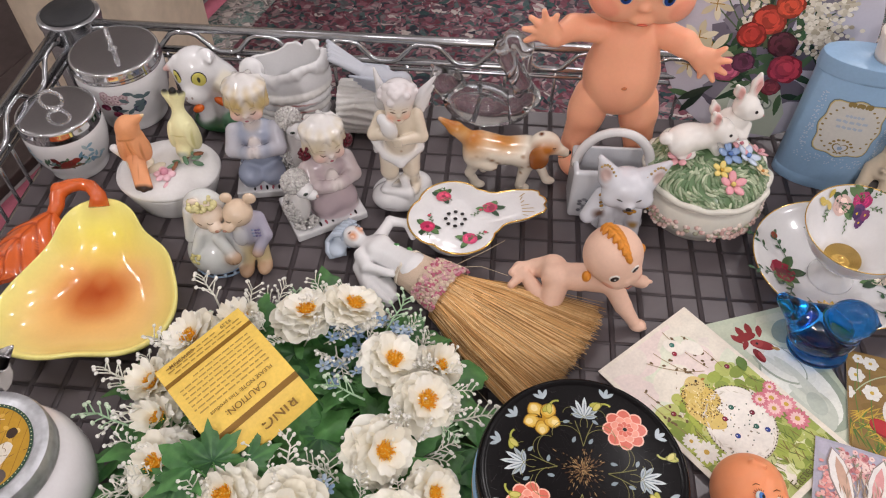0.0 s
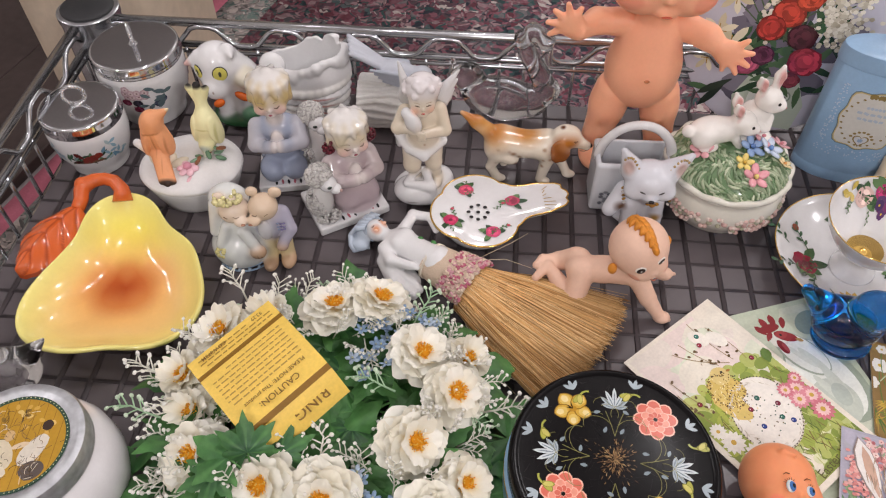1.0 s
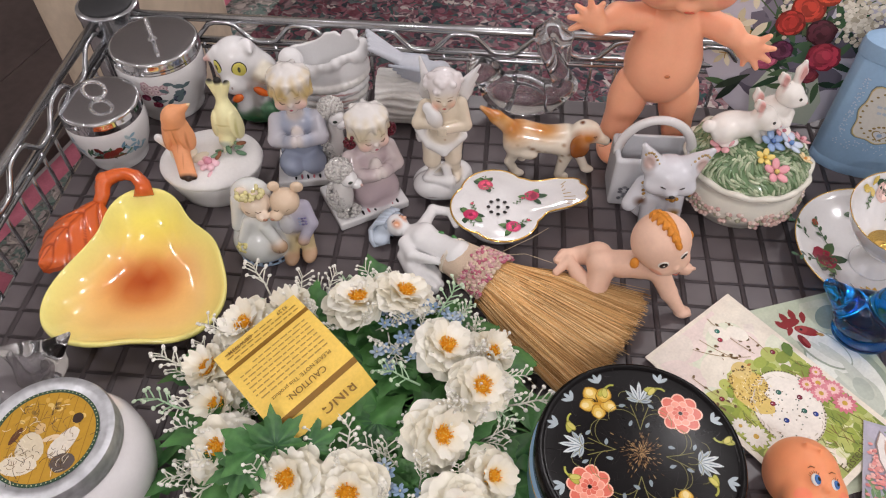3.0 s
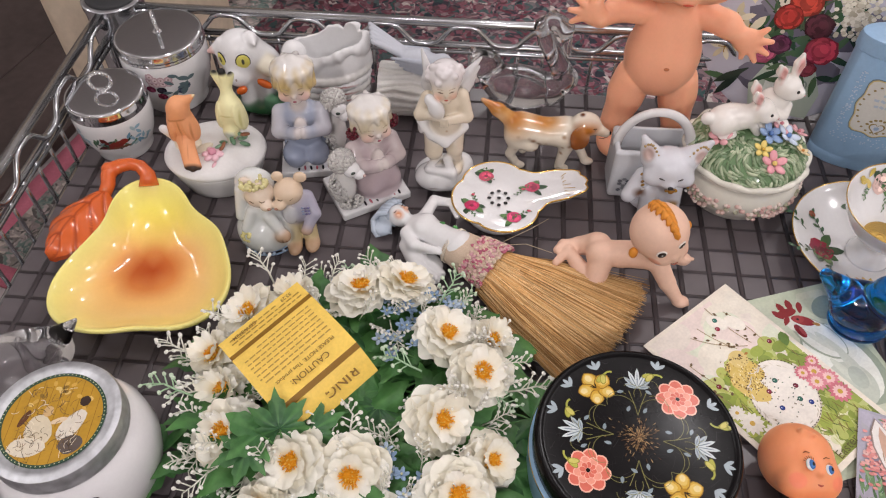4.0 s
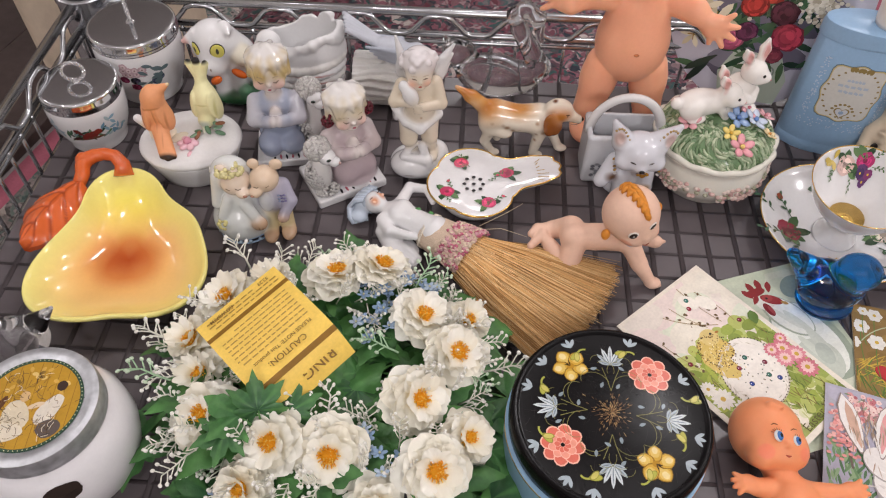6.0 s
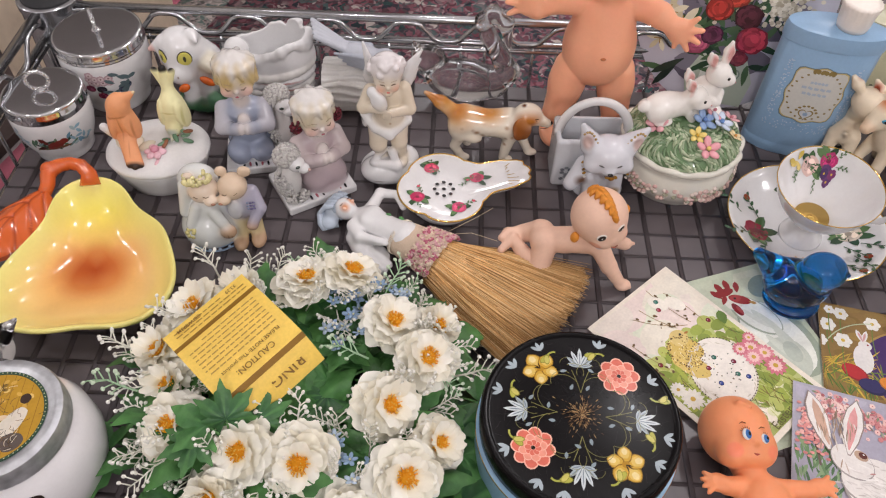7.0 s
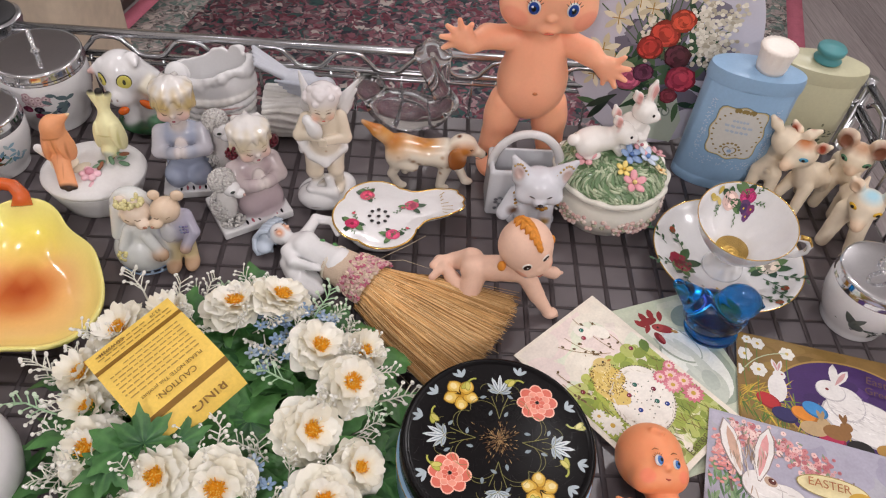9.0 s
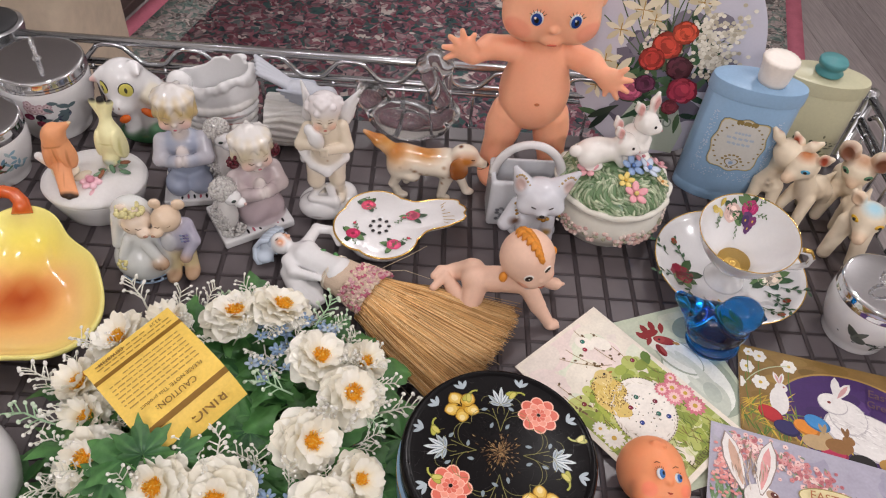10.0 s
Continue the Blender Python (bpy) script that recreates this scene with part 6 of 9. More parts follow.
for hx, hy, d in ((-2.0, -3.3, -1), (4.0, -3.9, 1)):
    for k in range(4):
        a = radians(-40 + 27 * k)
        prims.append(("c", (hx + 0.4 * d * math.cos(a), hy + 0.4 * math.sin(a), 2.5), (hx + 0.95 * d * math.cos(a), hy + 0.95 * math.sin(a), 2.45), 0.22, 0.14, VO, 0.12))
statuette("small_vinyl_doll", prims, pose(0.1800, 0.1795, 0.002, 0, 0, 0), "small orange vinyl baby doll lying on postcards", VINYL, 0.085, extra=ex, category="doll",
          spots=[((-0.95, -1.9, 3.7), (0.5, 0.45, 0.5), hexcol("ee8a68")), ((1.35, -2.0, 3.4), (0.45, 0.4, 0.5), hexcol("ee8a68"))])

# ---- ivory plastic animals ----
IVO = hexcol("e6d6bd")


def ivory_animal(head, snout, eye, ear, ear_r, leg_r, marks, brow):
    """A moulded animal in centimetres: head place, snout length and drop, eye colour, ear length and width, leg thickness, painted marks, brow colour."""
    ex = Build()
    hx, hy, hz = head
    for s in (-1, 1):
        ex.ball((hx + s * 0.82, hy - 0.92, hz + 0.15), (0.34, 0.12, 0.2), hexcol(eye), rot=(10, s * -12, 34 * s), nu=14)
        ex.ball((hx + s * 0.86, hy - 1.02, hz + 0.15), (0.14, 0.08, 0.14), BLACK, rot=(10, 0, 34 * s))
    ex.ball((hx, hy - 0.95 - snout[0], hz - 0.35 - snout[1]), (0.2, 0.12, 0.13), hexcol("8a4a3a"))
    tip = (hx, hy - 0.75 - snout[0], hz - 0.5 - snout[1])
    pr = [("e", (hx, hy, hz), (1.2, 1.2, 1.1), None, IVO, 0.2), ("c", (hx, hy - 0.6, hz - 0.35), tip, 0.8, 0.45, IVO, 0.3), ("e", (0, 0.8, 3.0), (1.05, 1.7, 1.05), None, IVO, 0.3), ("c", (0, -0.3, 3.4), (hx, hy + 0.3, hz - 0.4), 0.85, 0.68, IVO, 0.35), ("c", (0, 2.3, 3.4), (0.1, 2.9, 3.9), 0.3, 0.12, IVO, 0.2)]
    spots = [((hx, hy - 0.3, hz + 1.05), (0.7, 0.7, 0.4), hexcol(brow), 1.3), (tip, (0.5, 0.5, 0.45), hexcol("d9b08c"), 1.3)]
    for s in (-1, 1):
        e0, e1 = (hx + s * 0.75, hy + 0.2, hz + 0.7), (hx + s * (0.85 + ear * 0.75), hy + 0.15, hz + 0.75 + ear * 0.8)
        mid = tuple(((np.array(e0) + np.array(e1)) / 2).tolist())
        pr += [("c", e0, mid, 0.3, ear_r, IVO, 0.15), ("c", mid, e1, ear_r, ear_r * 0.45, IVO, 0.12), ("e", (mid[0] + s * 0.1, mid[1] - ear_r, mid[2] + 0.1), (ear_r * 0.6, ear_r * 0.5, ear_r * 0.9), (0, 35 * s, 0), None, 0.05),
               ("c", (s * 0.62, -0.4, 2.9), (s * 0.85, -1.0, 1.6), leg_r * 1.3, leg_r, IVO, 0.25), ("c", (s * 0.85, -1.0, 1.6), (s * 1.0, -1.3, 0.35), leg_r, leg_r * 0.9, IVO, 0.12), ("c", (s * 0.62, 1.7, 2.9), (s * 0.75, 2.1, 1.6), leg_r * 1.4, leg_r, IVO, 0.25), ("c", (s * 0.75, 2.1, 1.6), (s * 0.8, 1.9, 0.35), leg_r, leg_r * 0.9, IVO, 0.12)]
        spots.append(((mid[0] + s * 0.1, mid[1] - ear_r * 0.7, mid[2] + 0.1), (ear_r * 0.8, ear_r, ear_r * 1.1), hexcol(marks), 0.9))
    return sculpt(pr, 0.08, spots=spots, extra=ex)


solid("fawn_figurine", ivory_animal((-0.6, -1.4, 6.0), (0.75, 0.25), "4f9fc0", 1.1, 0.42, 0.42, "a8482c", "b5703f"), PLASTIC, pose(0.383, 0.430, 0, 0, 0, -62) @ Matrix.Scale(1.12, 4), "ivory plastic fawn figurine with blue eyes", "figurine", "ivory plastic animals")
solid("mouse_figurine", ivory_animal((0.0, -0.8, 5.3), (0.3, 0.1), "4f7a5a", 0.9, 0.78, 0.5, "7a4a34", "b58a68"), PLASTIC, pose(0.424, 0.437, 0, 0, 0, -36) @ Matrix.Scale(1.15, 4), "ivory plastic round-eared mouse figurine with green eyes", "figurine", "ivory plastic animals")
solid("kid_figurine", ivory_animal((0.2, -1.2, 4.6), (0.7, 0.45), "d0a52c", 0.9, 0.5, 0.55, "c9a98c", "9fc8d6"), PLASTIC, pose(0.413, 0.392, 0, 0, 0, -34) @ Matrix.Scale(1.18, 4), "ivory plastic young goat figurine with yellow eyes", "figurine", "ivory plastic animals")
solid("deer_figurine", ivory_animal((-0.4, 1.6, 6.2), (0.5, 0.2), "6a5a40", 1.2, 0.42, 0.42, "a8583c", "c9b59a"), PLASTIC, pose(0.362, 0.458, 0, 0, 0, 150) @ Matrix.Scale(1.12, 4), "ivory plastic deer figurine turned away, worn surface", "figurine", "ivory plastic animals")

# ---- glass ----
ONE = (1, 1, 1)
statuette("glass_swan", [("e", (-0.4, 0, 2.0), (3.6, 2.1, 1.9), (0, 6, 0), ONE, 0.1), ("e", (-3.6, 0.2, 4.0), (1.5, 0.9, 1.5), (0, 35, 0), ONE, 0.8), ("c", (-4.0, 0.2, 4.6), (-5.0, 0.3, 5.6), 0.6, 0.2, ONE, 0.5), ("e", (-0.6, -1.3, 2.9), (2.4, 0.6, 1.2), (0, 12, 0), ONE, 0.2), ("c", (2.4, 0, 2.0), (3.6, 0, 3.2), 1.4, 1.0, ONE, 0.6),
                        ("c", (3.6, 0, 3.2), (1.5, 0, 7.0), 1.0, 0.75, ONE, 0.3), ("c", (1.5, 0, 7.0), (1.0, 0, 8.4), 0.75, 0.7, ONE, 0.3), ("c", (1.0, 0, 8.4), (1.8, 0, 9.2), 0.7, 0.66, ONE, 0.3), ("c", (1.8, 0, 9.2), (2.9, -0.2, 8.6), 0.66, 0.75, ONE, 0.3),
                        ("c", (2.9, -0.2, 8.4), (3.4, -0.4, 6.2), 0.66, 0.28, ONE, 0.3)],
          pose(0.040, 0.540, 0, 0, 0, -6), "clear hand-blown glass swan with a bent neck", GLASS, 0.1)
statuette("glass_bird", [("e", (0, 0, 2.3), (2.4, 1.8, 1.9), None, (1, 1, 1), 0.1), ("e", (0.9, -0.4, 4.3), (1.6, 1.4, 1.3), None, (1, 1, 1), 0.6), ("c", (2.1, -0.6, 4.3), (2.6, -0.8, 4.2), 0.45, 0.15, (1, 1, 1), 0.3),
                        ("c", (-1.2, 0.5, 2.8), (-3.4, 1.0, 4.7), 1.3, 0.45, (1, 1, 1), 0.7), ("e", (0.1, 0, 0.55), (2.1, 1.9, 0.6), None, (1, 1, 1), 0.4)],
          pose(0.262, 0.292, 0.002, 0, 0, 0), "translucent bright blue glass bird standing on postcards", BLUEGLASS, 0.09)
statuette("glass_fish", [("e", (-2.2, -1.0, 2.5), (4.4, 2.0, 2.4), (0, -10, 20), (1, 1, 1), 0.1), ("c", (0.0, -0.2, 3.0), (2.7, 0.9, 5.2), 1.5, 0.14, (1, 1, 1), 0.7)],
          pose(-0.300, 0.2535, 0), "thick clear glass fish with its tail raised", GLASS, 0.11)

# ---- painted ware ----
def roses(pr, x, y, s, rnd, cols, leaf=("3f5f3c", "5f7f50", "2f4a32")):
    for k in range(6):
        pr.petal(x + rnd.uniform(-.2, .2) * s, y + rnd.uniform(-.2, .2) * s, s * rnd.uniform(1.0, 1.5), s * 0.55, rnd.uniform(0, 360), hexcol(leaf[k % 3]))
    base = np.array(hexcol(cols))
    pr.oval(x, y, s * 0.72, s * 0.66, tuple(base), wob=0.18, n=14)
    for k in range(7):
        a = rnd.uniform(0, 6.28)
        pr.oval(x + 0.34 * s * math.cos(a), y + 0.3 * s * math.sin(a), s * 0.26, s * 0.17, tuple(np.clip(base * rnd.choice((0.55, 1.35, 1.6, 0.75)), 0, 1)), rot=math.degrees(a) + 90, n=10)
    pr.oval(x, y, s * 0.2, s * 0.18, tuple(base * 0.5), n=10)


def sprig(pr, x, y, rot, length, rnd, col="4f6f45", buds=None):
    a = radians(rot)
    pr.line([(x, y), (x + length * math.cos(a), y + length * math.sin(a))], length * 0.05, hexcol(col))
    for k in range(5):
        s = (k + 1) / 5 * length
        pr.petal(x + s * math.cos(a), y + s * math.sin(a), length * 0.3, length * 0.14, rot + (45 if k % 2 else -45), hexcol(col))
    if buds:
        pr.oval(x + length * math.cos(a), y + length * math.sin(a), length * 0.16, length * 0.14, hexcol(buds), n=9)


SAUCER = [(0, 0.0042), (0.019, 0.0042), (0.021, 0.005), (0.030, 0.0065), (0.045, 0.012), (0.056, 0.0185), (0.0605, 0.0215)]
saucer = thing("saucer", pose(0.294, 0.357, 0, 0, 0, 0), "white porcelain saucer with painted flowers and gilt rim", "saucer")
part("dish", Build().lathe(SAUCER + [(0.0612, 0.0213), (0.0605, 0.020), (0.045, 0.0095), (0.026, 0.003), (0.025, 0.0), (0.022, 0.0), (0.0, 0.001)], WHITE, n=72), GLAZE, saucer)
part("gilt_rim", Build().tube([(0.0611 * math.cos(a), 0.0611 * math.sin(a), 0.0214) for a in [2 * math.pi * i / 96 for i in range(96)]], 0.0005, (1, 1, 1), n=6, closed=True), GOLD, saucer, "thin gold rim")


def saucer_place(u, v, h):
    r = math.hypot(u, v)
    for (r0, z0), (r1, z1) in zip(SAUCER, SAUCER[1:]):
        if r <= r1:
            return (u, v, z0 + (z1 - z0) * (r - r0) / (r1 - r0) + h)
    return (u, v, SAUCER[-1][1] + h)


rnd = random.Random(12)
pr = Print(saucer_place, lift=0.0005, curved=True)
roses(pr, -0.037, 0.000, 0.0150, rnd, "8a1f3a")
roses(pr, 0.002, 0.042, 0.008, rnd, "c9a040")
roses(pr, 0.036, -0.006, 0.0130, rnd, "d8c9b8")
pr.bloom(-0.013, -0.040, 0.0155, 16, hexcol("c9a23a"), hexcol("8a2f1f"), point=1, inner=hexcol("a8601f"))
for x, y, r in ((-0.046, 0.016, 130), (-0.034, -0.014, 240), (0.028, -0.018, 300), (0.046, 0.01, 30), (0.03, -0.03, 280), (-0.045, -0.004, 190), (0.016, -0.034, -60), (-0.03, 0.014, 110), (-0.026, -0.024, 280), (0.04, -0.018, -40)):
    sprig(pr, x, y, r, 0.019, rnd, col="3f5f45", buds=rnd.choice(("b0506a", None, "8a3a1f")))
part("flower_print", pr.b, GLAZE, saucer, "painted roses, sunflower and leaves", smooth=False, kind="stuff")

CUPM = pose(0.2935, 0.3555, 0.0055, 6, -3, 0) @ Matrix.Diagonal((0.88, 0.88, 1.12, 1))
cup = thing("teacup", CUPM, "white porcelain footed teacup with flowers, on its saucer", "teacup")
inner = [(0, 0.018), (0.008, 0.018), (0.0145, 0.0205), (0.0165, 0.024), (0.0185, 0.026), (0.026, 0.033), (0.034, 0.042), (0.0395, 0.050), (0.0425, 0.0555)]
outer = [(0.0432, 0.0560), (0.0425, 0.054), (0.040, 0.047), (0.034, 0.038), (0.026, 0.029), (0.018, 0.0215), (0.0135, 0.017), (0.0125, 0.012), (0.015, 0.006), (0.0185, 0.002), (0.019, 0.0), (0.0, 0.0)]
part("bowl", Build().lathe(inner + outer, WHITE, n=64), GLAZE, cup)
part("gold_well", Build().lathe([(0, 0.0186), (0.0079, 0.0186), (0.0142, 0.0209), (0.0150, 0.0222)], (1, 1, 1), n=40), GOLD, cup, "gilded inside well")
part("gilt_rim", Build().tube([(0.0432 * math.cos(a), 0.0432 * math.sin(a), 0.0561) for a in [2 * math.pi * i / 80 for i in range(80)]], 0.00045, (1, 1, 1), n=6, closed=True), GOLD, cup, "thin gold rim")
b = Build()
hp = [(0.039, 0.046), (0.046, 0.051), (0.053, 0.051), (0.0575, 0.046), (0.057, 0.039), (0.051, 0.033), (0.043, 0.031), (0.033, 0.034)]
hp = [(x * math.cos(radians(-22)), x * math.sin(radians(-22)), z) for x, z in hp]
part("handle", b.tube(hp, [0.0022, 0.0025, 0.0026, 0.0026, 0.0026, 0.0026, 0.0026, 0.0024], WHITE, n=10), GLAZE, cup, "white loop handle")
part("handle_gilding", Build().tube([tuple(np.array(p) + np.array((0, 0, 0.0008))) for p in hp[1:5]], 0.0024, (1, 1, 1), n=10), GOLD, cup, "gold thumb rest")


def cup_place(u, v, h):
    a, z = math.pi / 2 - u / 0.034, v
    for (r0, z0), (r1, z1) in zip(inner, inner[1:]):
        if z <= z1:
            r = r0 + (r1 - r0) * (z - z0) / max(z1 - z0, 1e-6)
            break
    else:
        r = inner[-1][0]
    r -= h
    return (r * math.cos(a), r * math.sin(a), z + 0.4 * h)


pr = Print(cup_place, lift=0.0006, curved=True)
roses(pr, -0.001, 0.0435, 0.0102, rnd, "d8b9b0")
roses(pr, 0.013, 0.0475, 0.0090, rnd, "b0306a")
for k in range(9):
    pr.bloom(0.015 + rnd.uniform(-.005, .005), 0.0395 + rnd.uniform(-.005, .005), 0.0034, 5, hexcol(rnd.choice(("5f3a6a", "4a2f5f", "7a3a6a"))), YELLOW)
for k in range(5):
    pr.petal(-0.014 + rnd.uniform(-.004, .004), 0.049 + rnd.uniform(-.002, .002), 0.007, 0.004, rnd.uniform(0, 360), hexcol(("c9b050", "d8c070")[k % 2]))
for x, y, r in ((-0.01, 0.042, 200), (0.02, 0.045, 10), (0.006, 0.037, 270), (0.018, 0.05, 60), (-0.013, 0.044, 240)):
    sprig(pr, x, y, r, 0.008, rnd, col="5f7a55")
part("flower_print", pr.b, GLAZE, cup, "painted flower bouquet inside", smooth=False)
pr = Print(round_place(lambda z: 0.0145 + max(0, z - 0.02) * 0.95), lift=0.0008, curved=True)
for k in range(5):
    sprig(pr, -0.02 + 0.010 * k, 0.036, rnd.uniform(0, 180), 0.007, rnd, col="6a7f5f", buds="b06a80")
roses(pr, 0.004, 0.034, 0.005, rnd, "c9a090")
part("outer_print", pr.b, GLAZE, cup, smooth=False)

# tea strainer
strainer = thing("tea_strainer", pose(0.0105, 0.4005, 0, 0, 0, 4), "white porcelain tea strainer with roses, resting on bowl", "tea strainer")


def lobed(a):
    d = math.atan2(math.sin(a - 0.18), math.cos(a - 0.18))
    r = 0.0335 * (0.99 + 0.15 * abs(math.cos(2 * (a - 0.18))) ** 0.6)
    t = math.exp(-(abs(d) / 0.33) ** 3.2) * (1 + 0.05 * math.cos(40 * d))
    return r + 0.034 * t


N = 120
rad = [lobed(2 * math.pi * i / N) for i in range(N)]
b, pts, rows = Build(), [], [(0, 0.0215), (0.3, 0.0215), (0.6, 0.0218), (0.85, 0.0222), (0.97, 0.0235), (1.0, 0.0235), (1.0, 0.0215), (0.95, 0.0200), (0.6, 0.0195)]
for s, z in rows:
    pts += [(rad[i] * s * math.cos(2 * math.pi * i / N), rad[i] * s * math.sin(2 * math.pi * i / N), z) for i in range(N)]
tray = part("tray", b.add(pts, [(k * N + i, k * N + (i + 1) % N, (k + 1) * N + (i + 1) % N, (k + 1) * N + i) for k in range(len(rows) - 1) for i in range(N)], WHITE), GLAZE, strainer)
part("gilt_edge", Build().tube([(rad[i] * 1.003 * math.cos(2 * math.pi * i / N), rad[i] * 1.003 * math.sin(2 * math.pi * i / N), 0.0232) for i in range(N)], 0.0008, (1, 1, 1), n=6, closed=True), GOLD, tray, "gold edge")
part("bowl", Build().lathe([(0.018, 0.0), (0.022, 0.001), (0.028, 0.008), (0.031, 0.0188), (0.029, 0.0188), (0.026, 0.009), (0.0, 0.004)], WHITE, n=48), GLAZE, strainer, "white drip bowl")
pr = Print(lambda u, v, h: (u, v, 0.0222 + h), lift=0.0003)
for k in range(4):
    a = radians(20 + 90 * k)
    roses(pr, 0.0245 * math.cos(a) + (0.004 if k == 0 else 0), 0.0245 * math.sin(a), 0.0082, rnd, ("c23a5f", "d04a6a", "b8305a", "c94a70")[k])
    sprig(pr, 0.0245 * math.cos(a) + 0.004, 0.0245 * math.sin(a) + 0.003, rnd.uniform(0, 360), 0.009, rnd, buds="c94a60")
    sprig(pr, 0.0245 * math.cos(a) - 0.003, 0.0245 * math.sin(a) - 0.003, rnd.uniform(0, 360), 0.008, rnd)
for k in range(7):
    pr.line([(0.052, 0.0085 + 0.0032 * (k - 3)), (0.058 + 0.004 * math.sin(k), 0.0095 + 0.0042 * (k - 3))], 0.0006, hexcol("a8862f"))
for ring, n in ((0, 1), (0.0075, 8)):
    for k in range(n):
        if ring < 0.009 or k % 1 == 0:
            a = 2 * math.pi * k / n + ring * 90
            pr.oval(ring * math.cos(a) - 0.001, ring * math.sin(a) - 0.002, 0.0016, 0.0016, hexcol("0c0a0a"), n=12)
part("rose_print", pr.b, GLAZE, tray, "painted pink roses and strainer holes", smooth=False)

# whisk broom with a half-doll handle
BROOM = pose(-0.081, 0.3975, 0, 0, 0, -36.5)
broom = thing("whisk_broom", BROOM, "straw whisk broom with a porcelain lady handle", "broom")
HB = hexcol("b4bfcc")
ex = Build()
curls(ex, (0.75, 0.0, 0.95), (0.7, 1.0, 0.75), HB, 60, 0.3, 31)
for k in range(26):
    a = -1.3 + 0.1 * k
    w = 0.12 * math.sin(2.7 * k)
    ex.tube([(1.1 - 0.3 * math.cos(a), 0.92 * math.sin(a), 1.95), (0.35 - 0.3 * math.cos(a), 1.05 * math.sin(a) - 0.1, 1.55 + w), (-0.1, 1.0 * math.sin(a) - 0.55, 0.95 + w), (0.35 + 0.02 * k, 0.75 * math.sin(a) - 1.3, 0.6 + w), (0.9 + 0.03 * k, 0.5 * math.sin(a) - 1.8, 0.4)], [0.1, 0.17, 0.18, 0.17, 0.08], tuple(np.array(HB) * (0.86 + 0.07 * (k % 4))), n=6)
ex.ball((2.12, -0.1, 2.02), (0.08, 0.16, 0.05), hexcol("b85a50"))
for s in (-1, 1):
    ex.tube([(1.52, 0.42 * s - 0.25, 2.22), (1.58, 0.42 * s - 0.1, 2.26), (1.52, 0.42 * s + 0.05, 2.22)], 0.035, hexcol("4a3a30"), n=5)
    ex.ball((1.9, 0.5 * s - 0.1, 2.1), (0.16, 0.16, 0.06), hexcol("e6b8a0"))
for k in range(7):
    ex.ball((5.6 + 0.75 * math.cos(k * 2.1), 0.3 + 0.55 * math.sin(k * 2.6), 2.38 - 0.06 * (k % 2)), (0.3, 0.2, 0.09), hexcol("4f8a4f"), rot=(0, 0, 50 * k))
lady = sculpt([("e", (0.65, -0.25, 1.0), (0.85, 1.05, 0.8), None, HB, 0.15), ("e", (0.85, -1.4, 0.6), (0.75, 0.7, 0.45), None, HB, 0.3), ("e", (1.55, -0.1, 1.4), (0.95, 0.85, 0.9), None, WHITE, 0.1), ("e", (1.75, -0.1, 2.2), (0.18, 0.14, 0.14), None, WHITE, 0.15), ("c", (2.2, 0, 1.3), (3.1, 0, 1.3), 0.42, 0.5, WHITE, 0.2), ("e", (3.5, 0, 1.3), (1.05, 1.5, 0.85), None, WHITE, 0.4), ("e", (4.0, 0.5, 1.95), (0.55, 0.52, 0.46), None, WHITE, 0.2), ("e", (4.0, -0.5, 1.95), (0.55, 0.52, 0.46), None, WHITE, 0.2), ("c", (4.1, 0, 1.4), (5.3, 0, 1.4), 1.15, 0.98, WHITE, 0.4), ("c", (5.3, 0, 1.4), (7.2, 0, 1.4), 1.0, 1.42, WHITE, 0.5),
               ("c", (3.2, 1.2, 1.5), (2.9, 2.7, 1.6), 0.5, 0.42, WHITE, 0.25), ("c", (2.9, 2.7, 1.6), (4.3, 3.1, 1.9), 0.42, 0.34, WHITE, 0.15), ("c", (4.3, 3.1, 1.9), (5.4, 2.4, 1.7), 0.34, 0.26, WHITE, 0.15),
               ("c", (3.2, -1.2, 1.4), (4.4, -1.9, 1.5), 0.56, 0.5, WHITE, 0.25), ("c", (4.4, -1.9, 1.5), (6.0, -1.55, 1.75), 0.48, 0.34, WHITE, 0.2), ("e", (6.3, -1.45, 1.8), (0.45, 0.3, 0.25), None, WHITE, 0.15),
               ("c", (3.6, -1.8, 0.8), (5.6, -2.9, 0.7), 0.6, 0.65, WHITE, 0.3), ("c", (5.6, -2.9, 0.7), (7.2, -2.9, 0.55), 0.6, 0.42, WHITE, 0.25), ("c", (5.4, -2.2, 1.0), (7.3, -2.3, 0.6), 0.4, 0.36, WHITE, 0.2), ("e", (5.6, -1.9, 0.6), (1.5, 0.8, 0.5), None, WHITE, 0.3)], 0.08, extra=ex,
              spots=[((1.85, 0.35, 2.1), (0.35, 0.3, 0.3), hexcol("dd9a70"), 1.2), ((1.85, -0.5, 2.1), (0.35, 0.3, 0.3), hexcol("dd9a70"), 1.2)])
part("lady_handle", lady, GLAZE, broom, "white glazed porcelain lady with blue-grey hair")
CL1 = hexcol("c9b49f")


def wrap(x0, x1, w0, w1, h0, h1, ruffle, col):
    def f(u, v):
        a = 2 * math.pi * u
        s = v
        rf = 1 + ruffle * math.sin(16 * a + 3 * s) * (0.3 + 0.7 * s)
        return (x0 + (x1 - x0) * s, (w0 + (w1 - w0) * s) * math.cos(a) * rf, 0.0135 + (h0 + (h1 - h0) * s) * math.sin(a) * rf)
    return Build().grid(f, 64, 14, col, closed=True)


